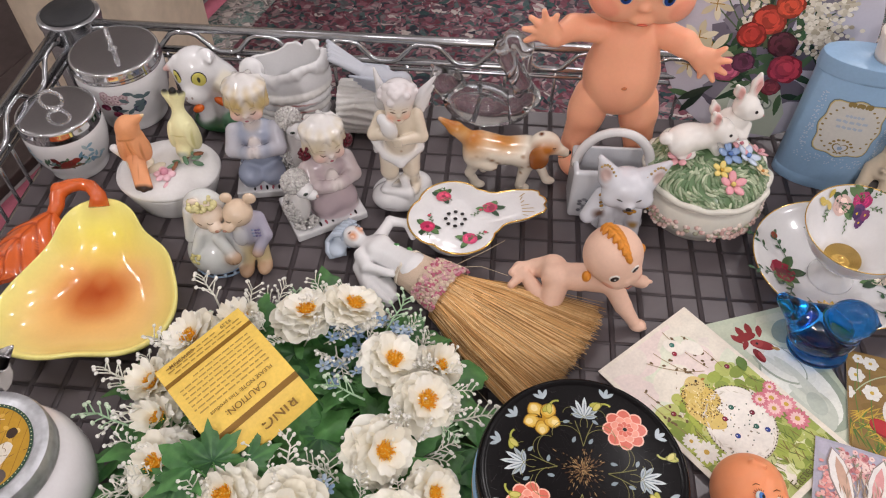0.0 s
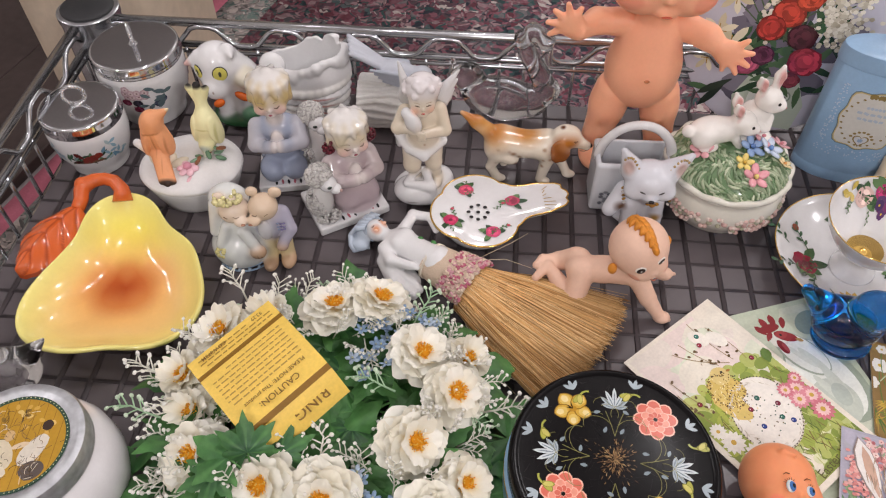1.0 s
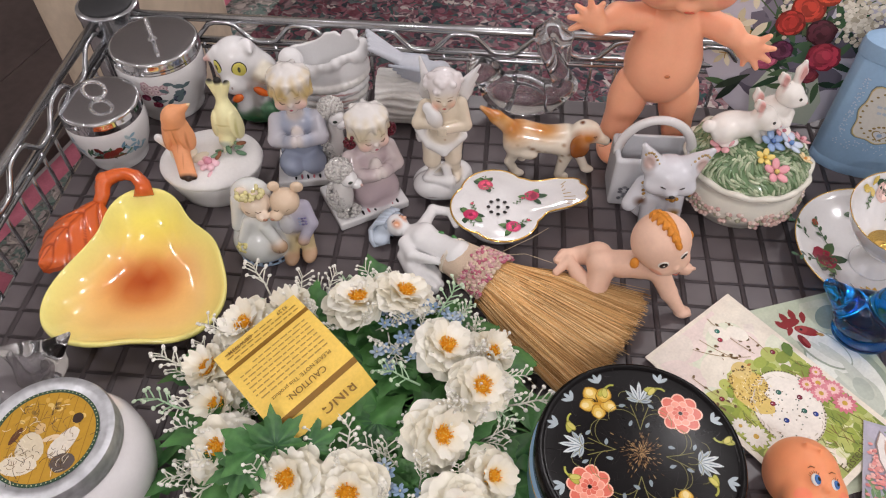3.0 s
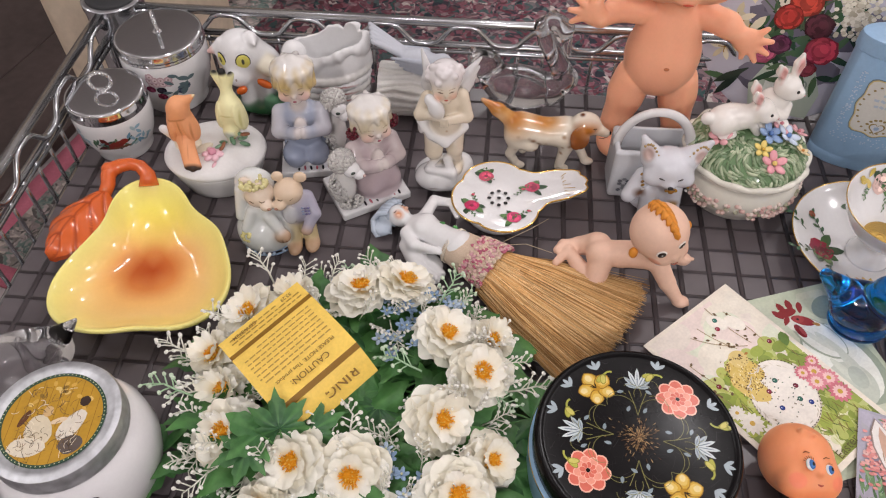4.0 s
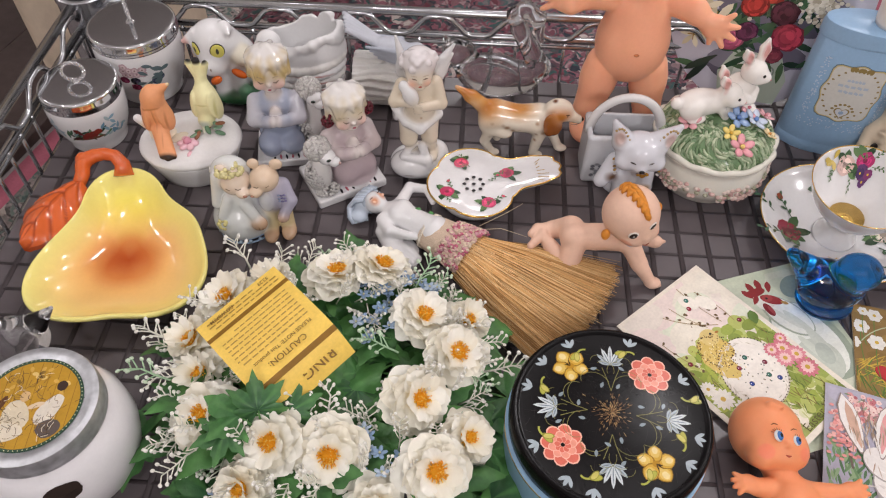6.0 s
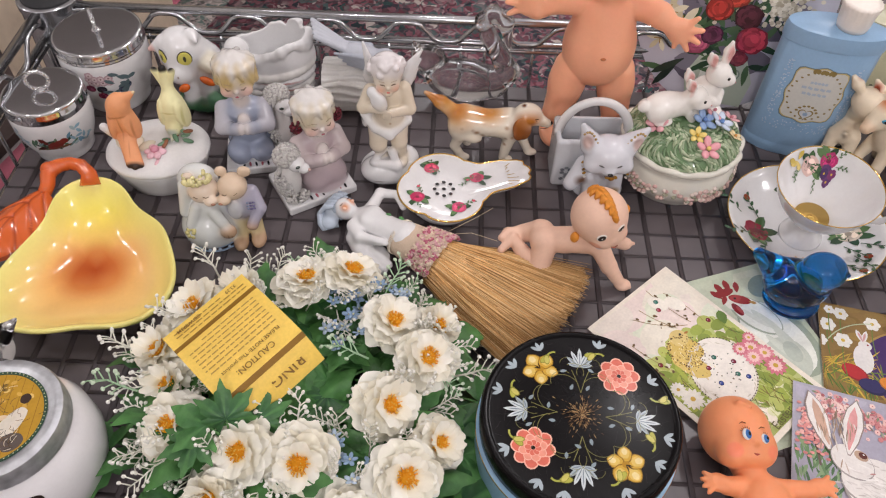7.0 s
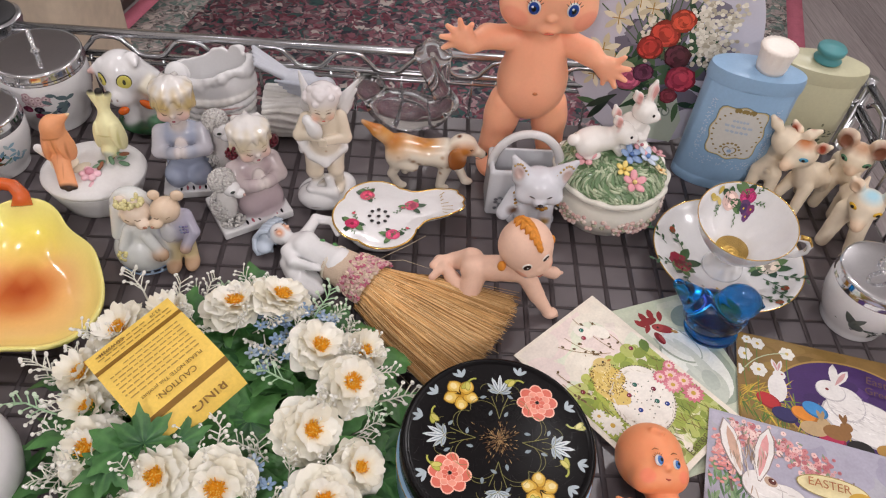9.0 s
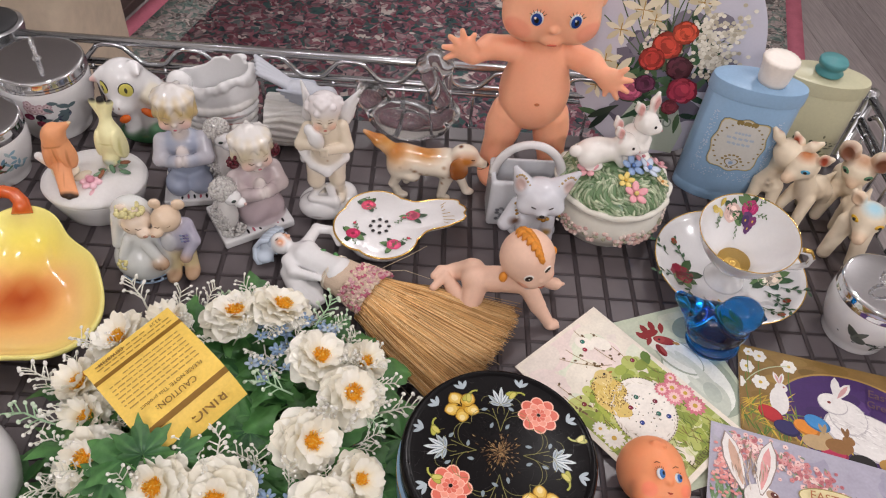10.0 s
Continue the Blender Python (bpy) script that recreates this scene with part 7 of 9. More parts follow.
part("cloth_wrap", wrap(0.066, 0.092, 0.0145, 0.0185, 0.0125, 0.0130, 0.012, CL1), CLOTH, broom, "beige stitched cloth sleeve")
b = Build()
rnd = random.Random(17)
b.grid(lambda u, v: (0.086 + 0.022 * v, (0.0185 + 0.004 * v) * math.cos(2 * math.pi * u) * (1 + 0.04 * math.sin(40 * u + 9 * v)), 0.0140 + 0.0128 * math.sin(2 * math.pi * u)), 72, 10, CL1, closed=True)
for k in range(260):
    a, s = rnd.uniform(0, math.pi), rnd.random()
    b.ball((0.086 + 0.022 * s, (0.0188 + 0.004 * s) * math.cos(a), 0.0142 + 0.0130 * math.sin(a)), (0.0022, 0.0016, 0.0009), hexcol(rnd.choice(("d8c5b0", "c9a9a0", "b5687a", "cfb8a4", "c99aa0"))), rot=(math.degrees(a) * 0 + rnd.uniform(-30, 30), rnd.uniform(-30, 30), rnd.uniform(0, 180)), nu=6, nv=4)
part("lace_band", b, CLOTH, broom, "pink and beige crocheted lace band", kind="stuff")
b = Build()
for k in range(150):
    a = 2 * math.pi * k / 150
    b.tube([(0.0665 + 0.001 * (k % 2), 0.0150 * math.cos(a), 0.0135 + 0.0130 * math.sin(a)), (0.0695, 0.0153 * math.cos(a), 0.0135 + 0.0134 * math.sin(a))], 0.0003, hexcol("e6dccb"), n=4)
part("stitching", b, CLOTH, broom, "cream stitched edge", kind="stuff")
verts, faces, cols = [], [], []
tint = [np.array(hexcol(c)) for c in ("eabd82", "e0b276", "f2d2a0", "cf9f66", "dcb278", "a87c4a")]
for k in range(4600):
    s, top = rnd.uniform(-1, 1), rnd.random() ** 0.35
    w0, w1 = 0.0215, 0.0475 * (1 + 0.04 * rnd.uniform(-1, 1))
    z0 = 0.004 + 0.020 * top * math.sqrt(max(0.05, 1 - s * s))
    z1 = 0.0015 + 0.0185 * top * (1 - 0.3 * s * s)
    L = 0.203 + rnd.gauss(-0.001, 0.0028) + 0.004 * (1 - s * s)
    wild = rnd.gauss(0, 0.0018)
    p = [np.array((0.104, s * w0, z0)), np.array((0.145, s * (w0 + w1) * 0.5 + wild, (z0 + z1) / 2 + rnd.uniform(0, 0.001))), np.array((L, s * w1 + wild * 2, z1))]
    c = tint[rnd.randrange(6)] * rnd.uniform(0.8, 1.1)
    r = rnd.uniform(0.00022, 0.00042)
    o = len(verts)
    for i, q in enumerate(p):
        rr = r * (1.0, 1.0, 0.6)[i]
        verts += [tuple(q + (0, rr, -rr * 0.6)), tuple(q + (0, -rr, -rr * 0.6)), tuple(q + (0, 0, rr))]
        cols += [tuple(c)] * 3
    for i in range(2):
        a = o + 3 * i
        faces += [(a, a + 1, a + 4, a + 3), (a + 1, a + 2, a + 5, a + 4), (a + 2, a, a + 3, a + 5)]
b = Build()
b.v, b.f, b.c = verts, faces, cols
b.grid(lambda u, v: (0.103 + 0.094 * v, (2 * u - 1) * (0.0212 + 0.0250 * v), 0.004 + (0.0165 - 0.004 * v) * math.sqrt(max(0, 1 - (2 * u - 1) ** 2))), 20, 6, tuple(tint[1]))
part("bristles", b, STRAW, broom, "golden straw bristles fanning out", kind="stuff")
for pts in ([(0.10, 0.018, 0.02), (0.115, 0.028, 0.022), (0.135, 0.034, 0.02)], [(0.12, -0.03, 0.01), (0.15, -0.047, 0.008), (0.178, -0.053, 0.004)], [(0.13, -0.028, 0.012), (0.16, -0.05, 0.012), (0.183, -0.046, 0.01)], [(0.10, 0.02, 0.022), (0.112, 0.04, 0.027), (0.116, 0.058, 0.024)]):
    part("loose_thread", Build().tube(pts, 0.00022, hexcol("cdbf9f"), n=4), STRAW, broom)

# ---- tins ----
TB = hexcol("8fb0cf")


def oval_tin(m, name, a, c, h, col, label, shoulder=0.012):
    t = thing(name, m, label, "tin")
    part("body", Build().lathe([(0.97, 0), (1.0, 0.0015), (1.0, 0.010), (0.99, 0.0108), (1.0, 0.0116), (1.0, h - 0.014), (0.985, h - 0.0135)], col, n=72, sx=a, sy=c), ENAMEL, t, angle=40)
    top = part("top", Build().lathe([(0.99, h - 0.0135), (1.025, h - 0.013), (1.03, h - 0.011), (1.03, h - 0.004), (1.0, h), (0.9, h + 0.001), (0, h + 0.0012)], col, n=72, sx=a, sy=c), ENAMEL, t, angle=50)
    return t, top


def ellipse_place(a, c):
    def place(u, v, h):
        x = max(-0.98 * a, min(0.98 * a, u))
        return (x, -c * math.sqrt(1 - (x / a) ** 2) - h, v)
    return place


TA, TC, TH = 0.0385, 0.0185, 0.121
tin, top = oval_tin(pose(0.322, 0.470, 0, 0, 0, -18), "talc_tin", TA, TC, TH, TB, "worn pale blue oval talc tin with white cap")
b = Build()
b.lathe([(0.0115, 0.0), (0.0125, 0.004), (0.0135, 0.016), (0.0146, 0.0205), (0.0142, 0.0225), (0.010, 0.0225), (0, 0.022)], hexcol("efe6dc"), n=72, c=(0.008, 0, TH + 0.001), wave=lambda a, k: 1 + (0.035 * math.cos(24 * a) if k in (3, 4) else 0.01 * math.cos(24 * a) if k == 2 else 0))
part("cap", b, PLASTIC, top, "white scalloped plastic cap")
pr = Print(ellipse_place(TA, TC), lift=0.0003, curved=True)
OUT, INN, GO = hexcol("c9b678"), hexcol("cfcdc6"), hexcol("8f7a45")


def label_shape(k):
    pts = []
    for i in range(48):
        a = 2 * math.pi * i / 48
        r = 1 / max(abs(math.cos(a)) ** 4 + abs(math.sin(a)) ** 4, 1e-6) ** 0.25
        r *= 1 + 0.05 * math.cos(8 * a)
        pts.append((0.0 + 0.0215 * k * r * math.cos(a), 0.066 + 0.0265 * k * r * math.sin(a)))
    return pts


for k, c in ((1.03, hexcol("6f7f8a")), (1.0, OUT), (0.965, INN)):
    pr.h += 0.00012
    pr.shape(label_shape(k), c)
pr.h += 0.00012
for s in (-0.006, 0.0, 0.006):
    pr.petal(s - 0.002, 0.0875, 0.005, 0.004, 70, GO)
    pr.petal(s + 0.002, 0.0875, 0.005, 0.004, 110, GO)
for k in range(26):
    a = 2 * math.pi * k / 26
    pr.oval(0.0195 * math.cos(a), 0.066 + 0.0235 * math.sin(a), 0.0011, 0.0009, GO, n=7)
for y, w in ((0.079, 0.014), (0.0735, 0.024), (0.068, 0.020)):
    for k in range(5):
        pr.line([(-w / 2 + w * k / 5, y + 0.0008 * (k % 2)), (-w / 2 + w * (k + 0.75) / 5, y - 0.0006 * (k % 2))], 0.0022, hexcol("aebccb"))
heart = [(0.0062 * (math.sin(t) ** 3), 0.0475 + 0.0062 * (0.8125 * math.cos(t) - 0.3125 * math.cos(2 * t) - 0.125 * math.cos(3 * t) - 0.0625 * math.cos(4 * t))) for t in [2 * math.pi * i / 28 for i in range(28)]]
pr.shape(heart, GO)
pr.shape([(x * 0.8, 0.0475 + (y - 0.0475) * 0.8) for x, y in heart], hexcol("c9ccd0"))
pr.oval(0, 0.0475, 0.002, 0.002, hexcol("8fa5c0"), n=8)
rnd = random.Random(23)
for k in range(7):
    a = radians(20 + 140 * k / 6)
    pr.oval(0.0085 * math.cos(a), 0.0475 + 0.0085 * math.sin(a), 0.0014, 0.0011, GO, n=8)
for k in range(150):
    side = rnd.choice((-1, 1))
    pr.oval(side * rnd.uniform(0.0245, 0.029), rnd.uniform(0.036, 0.095), 0.0006, 0.0006, hexcol("bccbdb"), n=6)
for k in range(70):
    pr.oval(rnd.uniform(-0.03, 0.03), rnd.uniform(0.028, 0.038), 0.0006, 0.0006, hexcol("bccbdb"), n=6)
part("label", pr.b, ENAMEL, tin, "cream gilt-edged label with worn pale writing", smooth=False)
tin, top = oval_tin(pose(0.4145, 0.5215, 0, 0, 0, -17), "powder_tin", 0.039, 0.020, 0.093, hexcol("c2bfa0"), "pale olive oval powder tin with teal cap")
b = Build().lathe([(0.0115, 0.0), (0.0125, 0.002), (0.0098, 0.004), (0.0098, 0.007), (0.0123, 0.009), (0.0128, 0.0125), (0.0118, 0.014), (0.0, 0.0142)], hexcol("4f8f93"), n=40, c=(0.0, 0, 0.095))
part("cap", b, PLASTIC, top, "teal plastic cap")
pr = Print(ellipse_place(0.040, 0.020), lift=0.0003, curved=True)
for k in range(90):
    x, y = rnd.uniform(-0.03, 0.036), rnd.uniform(0.0, 0.03) + max(0, 0.01 * rnd.random())
    pr.oval(x, max(0.002, y), rnd.uniform(0.0008, 0.003), rnd.uniform(0.0006, 0.002), hexcol(rnd.choice(("6f7058", "8a8868", "565a4a", "9c9a78"))), n=8, wob=0.5)
part("wear_marks", pr.b, ENAMEL, tin, "dark scuffed wear", smooth=False)

# round black lacquered tin
TINM = pose(0.0775, 0.1775, 0, 0, 0, 0)
round_tin = thing("round_tin", TINM, "round pale blue tin with a black floral lid", "tin")
part("body", Build().lathe([(0.057, 0), (0.0605, 0.002), (0.0608, 0.040), (0.058, 0.041)], hexcol("86aac6"), n=80), ENAMEL, round_tin, angle=40)
part("gold_band", Build().lathe([(0.0602, 0.0375), (0.0610, 0.0383), (0.0612, 0.0390), (0.0608, 0.0396), (0.0585, 0.0402)], (1, 1, 1), n=80), GOLD, round_tin, "gold beaded band")
lid = part("lid", Build().lathe([(0.0588, 0.0425), (0.0592, 0.0435), (0.0592, 0.056), (0.0580, 0.0585), (0.0565, 0.0590), (0.0545, 0.0580), (0.0535, 0.0578), (0.03, 0.0588), (0, 0.0590)], hexcol("0e0c0d"), n=96), LACQUER, round_tin, "glossy black domed lid", angle=60)
pr = Print(lambda u, v, h: (u, v, 0.0590 - 0.0012 * min(1, (math.hypot(u, v) / 0.0535)) ** 2 + h), lift=0.0002, step=0.0000004, curved=True)
rnd = random.Random(5)
COR, COR2 = hexcol("d8705f"), hexcol("e89a86")
SIL, LEAFY, GO2 = hexcol("a9b4ba"), hexcol("aaaa52"), hexcol("84804e")
for k in range(260):
    a, r = rnd.uniform(0, 360), 0.052 * math.sqrt(rnd.random())
    pr.curl(r * math.cos(radians(a)), r * math.sin(radians(a)), min(rnd.uniform(0.002, 0.012), 0.0535 - r), rnd.uniform(-25, 25), rnd.uniform(0, 360), rnd.uniform(0.00008, 0.0002), hexcol(rnd.choice(("2b2829", "383435", "232021"))), n=4)


def coral(x, y, s, rot):
    for q, c, off in ((1.0, COR, 0), (0.66, COR2, 22), (0.4, COR, 0)):
        for k in range(8):
            a = radians(rot + off + 45 * k)
            pr.oval(x + 0.62 * s * q * math.cos(a), y + 0.62 * s * q * math.sin(a), 0.40 * s * q, 0.34 * s * q, hexcol("f0b8a4"), rot=math.degrees(a), n=12)
            pr.oval(x + 0.60 * s * q * math.cos(a), y + 0.60 * s * q * math.sin(a), 0.35 * s * q, 0.29 * s * q, c, rot=math.degrees(a), n=12)
    pr.oval(x, y, 0.1 * s, 0.08 * s, BLACK, n=8)


def pansy(x, y, s, rot):
    for da, q in ((0, 1.0), (72, .92), (144, .85), (216, .85), (288, .92)):
        a = radians(rot + da)
        for out, w, c in ((0.50, 0.50, "8f6a26"), (0.52, 0.44, "cfa542"), (0.58, 0.33, "dcbc66"), (0.66, 0.2, "e8d49a")):
            pr.oval(x + out * s * math.cos(a), y + out * s * math.sin(a), w * s * q, w * 0.84 * s * q, hexcol(c), rot=math.degrees(a), n=14, wob=0.05, teeth=5)
    pr.oval(x, y, 0.2 * s, 0.17 * s, hexcol("b5862a"), n=10)
    for da in (20, 40, -20):
        pr.petal(x, y, 0.34 * s, 0.07 * s, rot + da, hexcol("2a2014"))


def lily(x, y, s, rot):
    for da, q in ((-75, 0.62), (75, 0.62), (-50, 0.85), (50, 0.85), (-25, 1.0), (25, 1.0), (0, 1.12)):
        pr.petal(x, y, s * q, s * 0.22, rot + da, SIL if abs(da) > 30 else hexcol("c9d0d2"))
        pr.petal(x, y, s * q * 0.8, s * 0.06, rot + da, hexcol("7c8890"))


def comma(x, y, s, rot):
    pts = [(x + s * k * math.cos(radians(rot + 60 * k)), y + s * k * math.sin(radians(rot + 60 * k))) for k in [i / 5 for i in range(6)]]
    pr.line(pts, s * 0.14, LEAFY)
    for turn, out, c in ((60, 0.46, "7f8238"), (60, 0.40, "b4b052"), (105, 0.42, "8f8a3a"), (105, 0.34, "c9c06a")):
        pr.oval(pts[-2][0] + 0.2 * s * math.cos(radians(rot + turn)), pts[-2][1] + 0.2 * s * math.sin(radians(rot + turn)), s * out, s * out * 0.5, hexcol(c), rot=rot + turn, n=14)


def at(deg, r):
    return r * math.cos(radians(deg)), r * math.sin(radians(deg))


for d in (42, 212):
    x, y = at(d, 0.0365)
    coral(x, y, 0.0128, d)
for d in (122, 302):
    x, y = at(d, 0.0375)
    pansy(x, y, 0.0118, d)
for d in (82, 172, 262, 350):
    x, y = at(d, 0.032)
    lily(x, y, 0.0125, d)
    for s in (-1, 1):
        p = [at(d, 0.014), at(d + 6 * s, 0.022), at(d + 10 * s, 0.030)]
        pr.line(p, 0.0004, GO2)
        pr.curl(*at(d + 4 * s, 0.02), 0.020, 110 * s, d + 20 * s, 0.0003, GO2)
        pr.curl(*at(d + 4 * s, 0.026), 0.016, -150 * s, d + 30 * s, 0.0003, GO2)
        pr.curl(*at(d + 14 * s, 0.028), 0.018, 140 * s, d + 50 * s, 0.0003, GO2)
        pr.curl(*at(d + 20 * s, 0.036), 0.013, -170 * s, d + 10 * s, 0.00025, GO2)
        for q in (0.02, 0.03):
            pr.petal(*at(d + 16 * s + rnd.uniform(-4, 4), q), 0.0042, 0.0022, rnd.uniform(0, 360), hexcol("8a979e"))
for d in (62, 102, 146, 190, 238, 282, 326, 12):
    x, y = at(d, 0.044)
    comma(x, y, 0.0085, d + (60 if d % 4 else -80))
for d in (24, 68, 112, 136, 158, 202, 232, 250, 290, 320, 340):
    x, y = at(d, 0.048)
    for da in (-40, 0, 40):
        pr.petal(x, y, 0.0068, 0.0024, d + da, SIL)
for k in range(260):
    a, r = rnd.uniform(0, 360), abs(rnd.gauss(0, 0.0055))
    x, y = at(a, r)
    pr.petal(x, y, rnd.uniform(0.001, 0.003), 0.0005, a + rnd.uniform(-20, 20), hexcol(rnd.choice(("8a6a45", "6a5038", "a88a60", "4f3a2a"))))
part("floral_painting", pr.b, LACQUER, lid, "hand-painted coral, yellow and silver flowers with worn centre", smooth=False)

# white jar with a printed metal lid
JAR = pose(-0.2495, 0.1785, 0, 0, 0, 0) @ Matrix.Scale(0.93, 4)
jar = thing("milk_glass_jar", JAR, "white milk-glass jar with a printed metal lid", "jar")
jp = [(0.030, 0.0), (0.038, 0.002), (0.046, 0.018), (0.0495, 0.038), (0.0480, 0.054), (0.0430, 0.066), (0.0385, 0.070), (0.0380, 0.074)]
part("body", Build().lathe(jp, hexcol("e4e2e4"), n=64), GLAZE, jar)
lid = part("lid", Build().lathe([(0.0395, 0.0705), (0.0405, 0.0712), (0.0400, 0.073), (0.0405, 0.0745), (0.0405, 0.082), (0.0395, 0.0850), (0.0365, 0.0858), (0.0335, 0.0858), (0.0320, 0.0850), (0.0, 0.0850)], (1, 1, 1), n=96), TINLID, jar, "dull galvanised metal lid", angle=50)
pr = Print(lambda u, v, h: (u, v, 0.0850 + h), lift=0.0002)
pr.oval(0, 0, 0.0310, 0.0310, hexcol("2f4a3a"), n=48)
pr.oval(0, 0, 0.0288, 0.0288, hexcol("b58a28"), n=48)
rnd = random.Random(77)
for k in range(9):
    pr.line([(-0.024 + 0.006 * k, -math.sqrt(max(0, 0.0285 ** 2 - (-0.024 + 0.006 * k) ** 2))), (-0.024 + 0.006 * k, math.sqrt(max(0, 0.0285 ** 2 - (-0.024 + 0.006 * k) ** 2)))], 0.0004, hexcol("8f6a1c"))
for k in range(40):
    a, r = rnd.uniform(0, 6.28), 0.026 * math.sqrt(rnd.random())
    if r * math.sin(a) > 0.006:
        pr.oval(r * math.cos(a), r * math.sin(a), 0.002, 0.0013, hexcol(rnd.choice(("c9a04a", "8a6a2a", "d8b870"))), rot=rnd.uniform(0, 180), n=8)
for x, y, rx, ry, c, r in ((0.012, -0.004, 0.006, 0.011, "d8cfc0", -30), (0.016, 0.012, 0.0032, 0.0035, "3a2a22", 0), (0.015, -0.016, 0.007, 0.006, "5a4f4a", 10), (-0.006, -0.008, 0.008, 0.011, "cfc2a8", 15), (-0.010, -0.018, 0.011, 0.006, "d8cdb8", 0), (-0.004, 0.005, 0.003, 0.0036, "c9a878", 0), (0.004, -0.001, 0.005, 0.0018, "d8c0a0", 20), (-0.017, 0.0, 0.002, 0.006, "5f3a22", -20)):
    pr.oval(x, y, rx, ry, hexcol(c), rot=r, n=16, wob=0.12)
for k in range(130):
    x, y = rnd.choice(((0.012, -0.004), (-0.008, -0.010), (0.015, -0.016), (-0.012, -0.018), (-0.017, 0.0), (-0.01, 0.012), (0.004, 0.015)))
    pr.curl(x + rnd.gauss(0, 0.004), y + rnd.gauss(0, 0.005), rnd.uniform(0.003, 0.007), rnd.uniform(-160, 160), rnd.uniform(0, 360), 0.0003, hexcol(rnd.choice(("5f4a30", "e0d6c0", "7a5f3a", "3a3028"))), n=5)
for k in range(72):
    a = 2 * math.pi * k / 72
    pr.oval(0.0299 * math.cos(a), 0.0299 * math.sin(a), 0.0004, 0.0004, hexcol("c9c9a0"), n=6)
part("picture", pr.b, PAPER, lid, "ochre printed scene with a dark green border", smooth=False)
pr = Print(round_place(profile_radius(jp)), lift=0.0004, curved=True)
pr.oval(0.021, 0.0535, 0.0115, 0.0078, hexcol("2c211c"), n=28, wob=0.1)
part("brown_patch", pr.b, PAPER, jar, "dark brown oval patch", smooth=False)

# ---- picture plaque ----
plaque = thing("picture_plaque", Matrix.Translation((0.2625, 0.523, 0.0)) @ pose(0, 0, 0, 0, 0, -16) @ pose(0, 0, 0, 78, 0, 0), "oval grey plaque with a painted flower bouquet", "plaque")


def plaque_pts(k, n=56):
    return [(0.082 * k * math.cos(a), 0.1 + 0.1 * k * math.sin(a) * (1 if math.sin(a) > 0 else 1.0)) for a in [2 * math.pi * i / n for i in range(n)]]


b = Build()
P = plaque_pts(1.0)
n = len(P)
b.add([(x, y, 0.0) for x, y in P] + [(x, y, 0.004) for x, y in P] + [(x * 0.97, 0.1 + (y - 0.1) * 0.97, 0.0048) for x, y in P] + [(0, 0.1, 0.0048), (0, 0.1, 0)],
      [(i, (i + 1) % n, n + (i + 1) % n, n + i) for i in range(n)] + [(n + i, n + (i + 1) % n, 2 * n + (i + 1) % n, 2 * n + i) for i in range(n)] + [(2 * n + i, 2 * n + (i + 1) % n, 3 * n) for i in range(n)] + [((i + 1) % n, i, 3 * n + 1) for i in range(n)], hexcol("c6c4d0"))
part("board", b, GLAZE, plaque, angle=30)
pr = Print(lambda u, v, h: (u, v, 0.0048 + h), lift=0.0002)
rnd = random.Random(41)
for k in range(40):
    pr.oval(0.0 + rnd.gauss(0, 0.024), 0.085 + rnd.gauss(0, 0.03), 0.014, 0.011, hexcol(rnd.choice(("6f6a78", "5f5a68", "807b88"))), n=12, wob=0.4)
pr.shape([(-0.02, 0.006), (0.03, 0.006), (0.034, 0.03), (0.024, 0.052), (-0.016, 0.052), (-0.026, 0.03)], hexcol("b9c4b4"))
pr.shape([(-0.014, 0.01), (0.004, 0.01), (0.004, 0.05), (-0.012, 0.05)], hexcol("dfe4dc"))
pr.oval(0.018, 0.036, 0.004, 0.005, hexcol("8a978c"))
pr.oval(0.018, 0.036, 0.0026, 0.0034, hexcol("cfd8cc"))
for k in range(70):
    a = rnd.uniform(20, 200)
    pr.petal(rnd.gauss(0, 0.02), 0.075 + rnd.gauss(0, 0.022), rnd.uniform(0.014, 0.03), 0.006, a, hexcol(rnd.choice(("2f4a34", "3f5f40", "263a2c", "4f6a4a"))))
for k in range(16):
    pr.curl(rnd.uniform(-0.01, 0.01), 0.085, rnd.uniform(0.05, 0.085), rnd.uniform(-30, 30), rnd.uniform(40, 140), 0.0011, hexcol("4f6045"))
for x, y, s in ((-0.030, 0.135, 0.020), (-0.016, 0.155, 0.020), (0.006, 0.168, 0.018), (-0.045, 0.115, 0.015), (-0.040, 0.075, 0.020), (-0.052, 0.085, 0.016), (0.018, 0.150, 0.014), (-0.018, 0.128, 0.014), (-0.005, 0.178, 0.016), (-0.055, 0.06, 0.013)):
    r0 = rnd.uniform(0, 60)
    for k in range(6):
        pr.petal(x, y, s, s * 0.36, r0 + 60 * k, hexcol(("e6ddc2", "cfc4a4")[k % 2]))
    for k in range(4):
        pr.line([(x, y), (x + s * 0.4 * math.cos(k * 1.6), y + s * 0.4 * math.sin(k * 1.6))], 0.0008, hexcol("a8803a"))
for cx, cy, sx, sy, n in ((0.040, 0.103, 0.015, 0.015, 200), (0.028, 0.130, 0.010, 0.018, 90), (0.050, 0.132, 0.010, 0.014, 60), (-0.014, 0.105, 0.008, 0.016, 60)):
    for k in range(n):
        pr.oval(cx + rnd.gauss(0, sx * 0.6), cy + rnd.gauss(0, sy * 0.6), 0.0021, 0.0018, hexcol(rnd.choice(("e2dccb", "cfc8b4", "f0ebdc", "b9b09a"))), n=7)
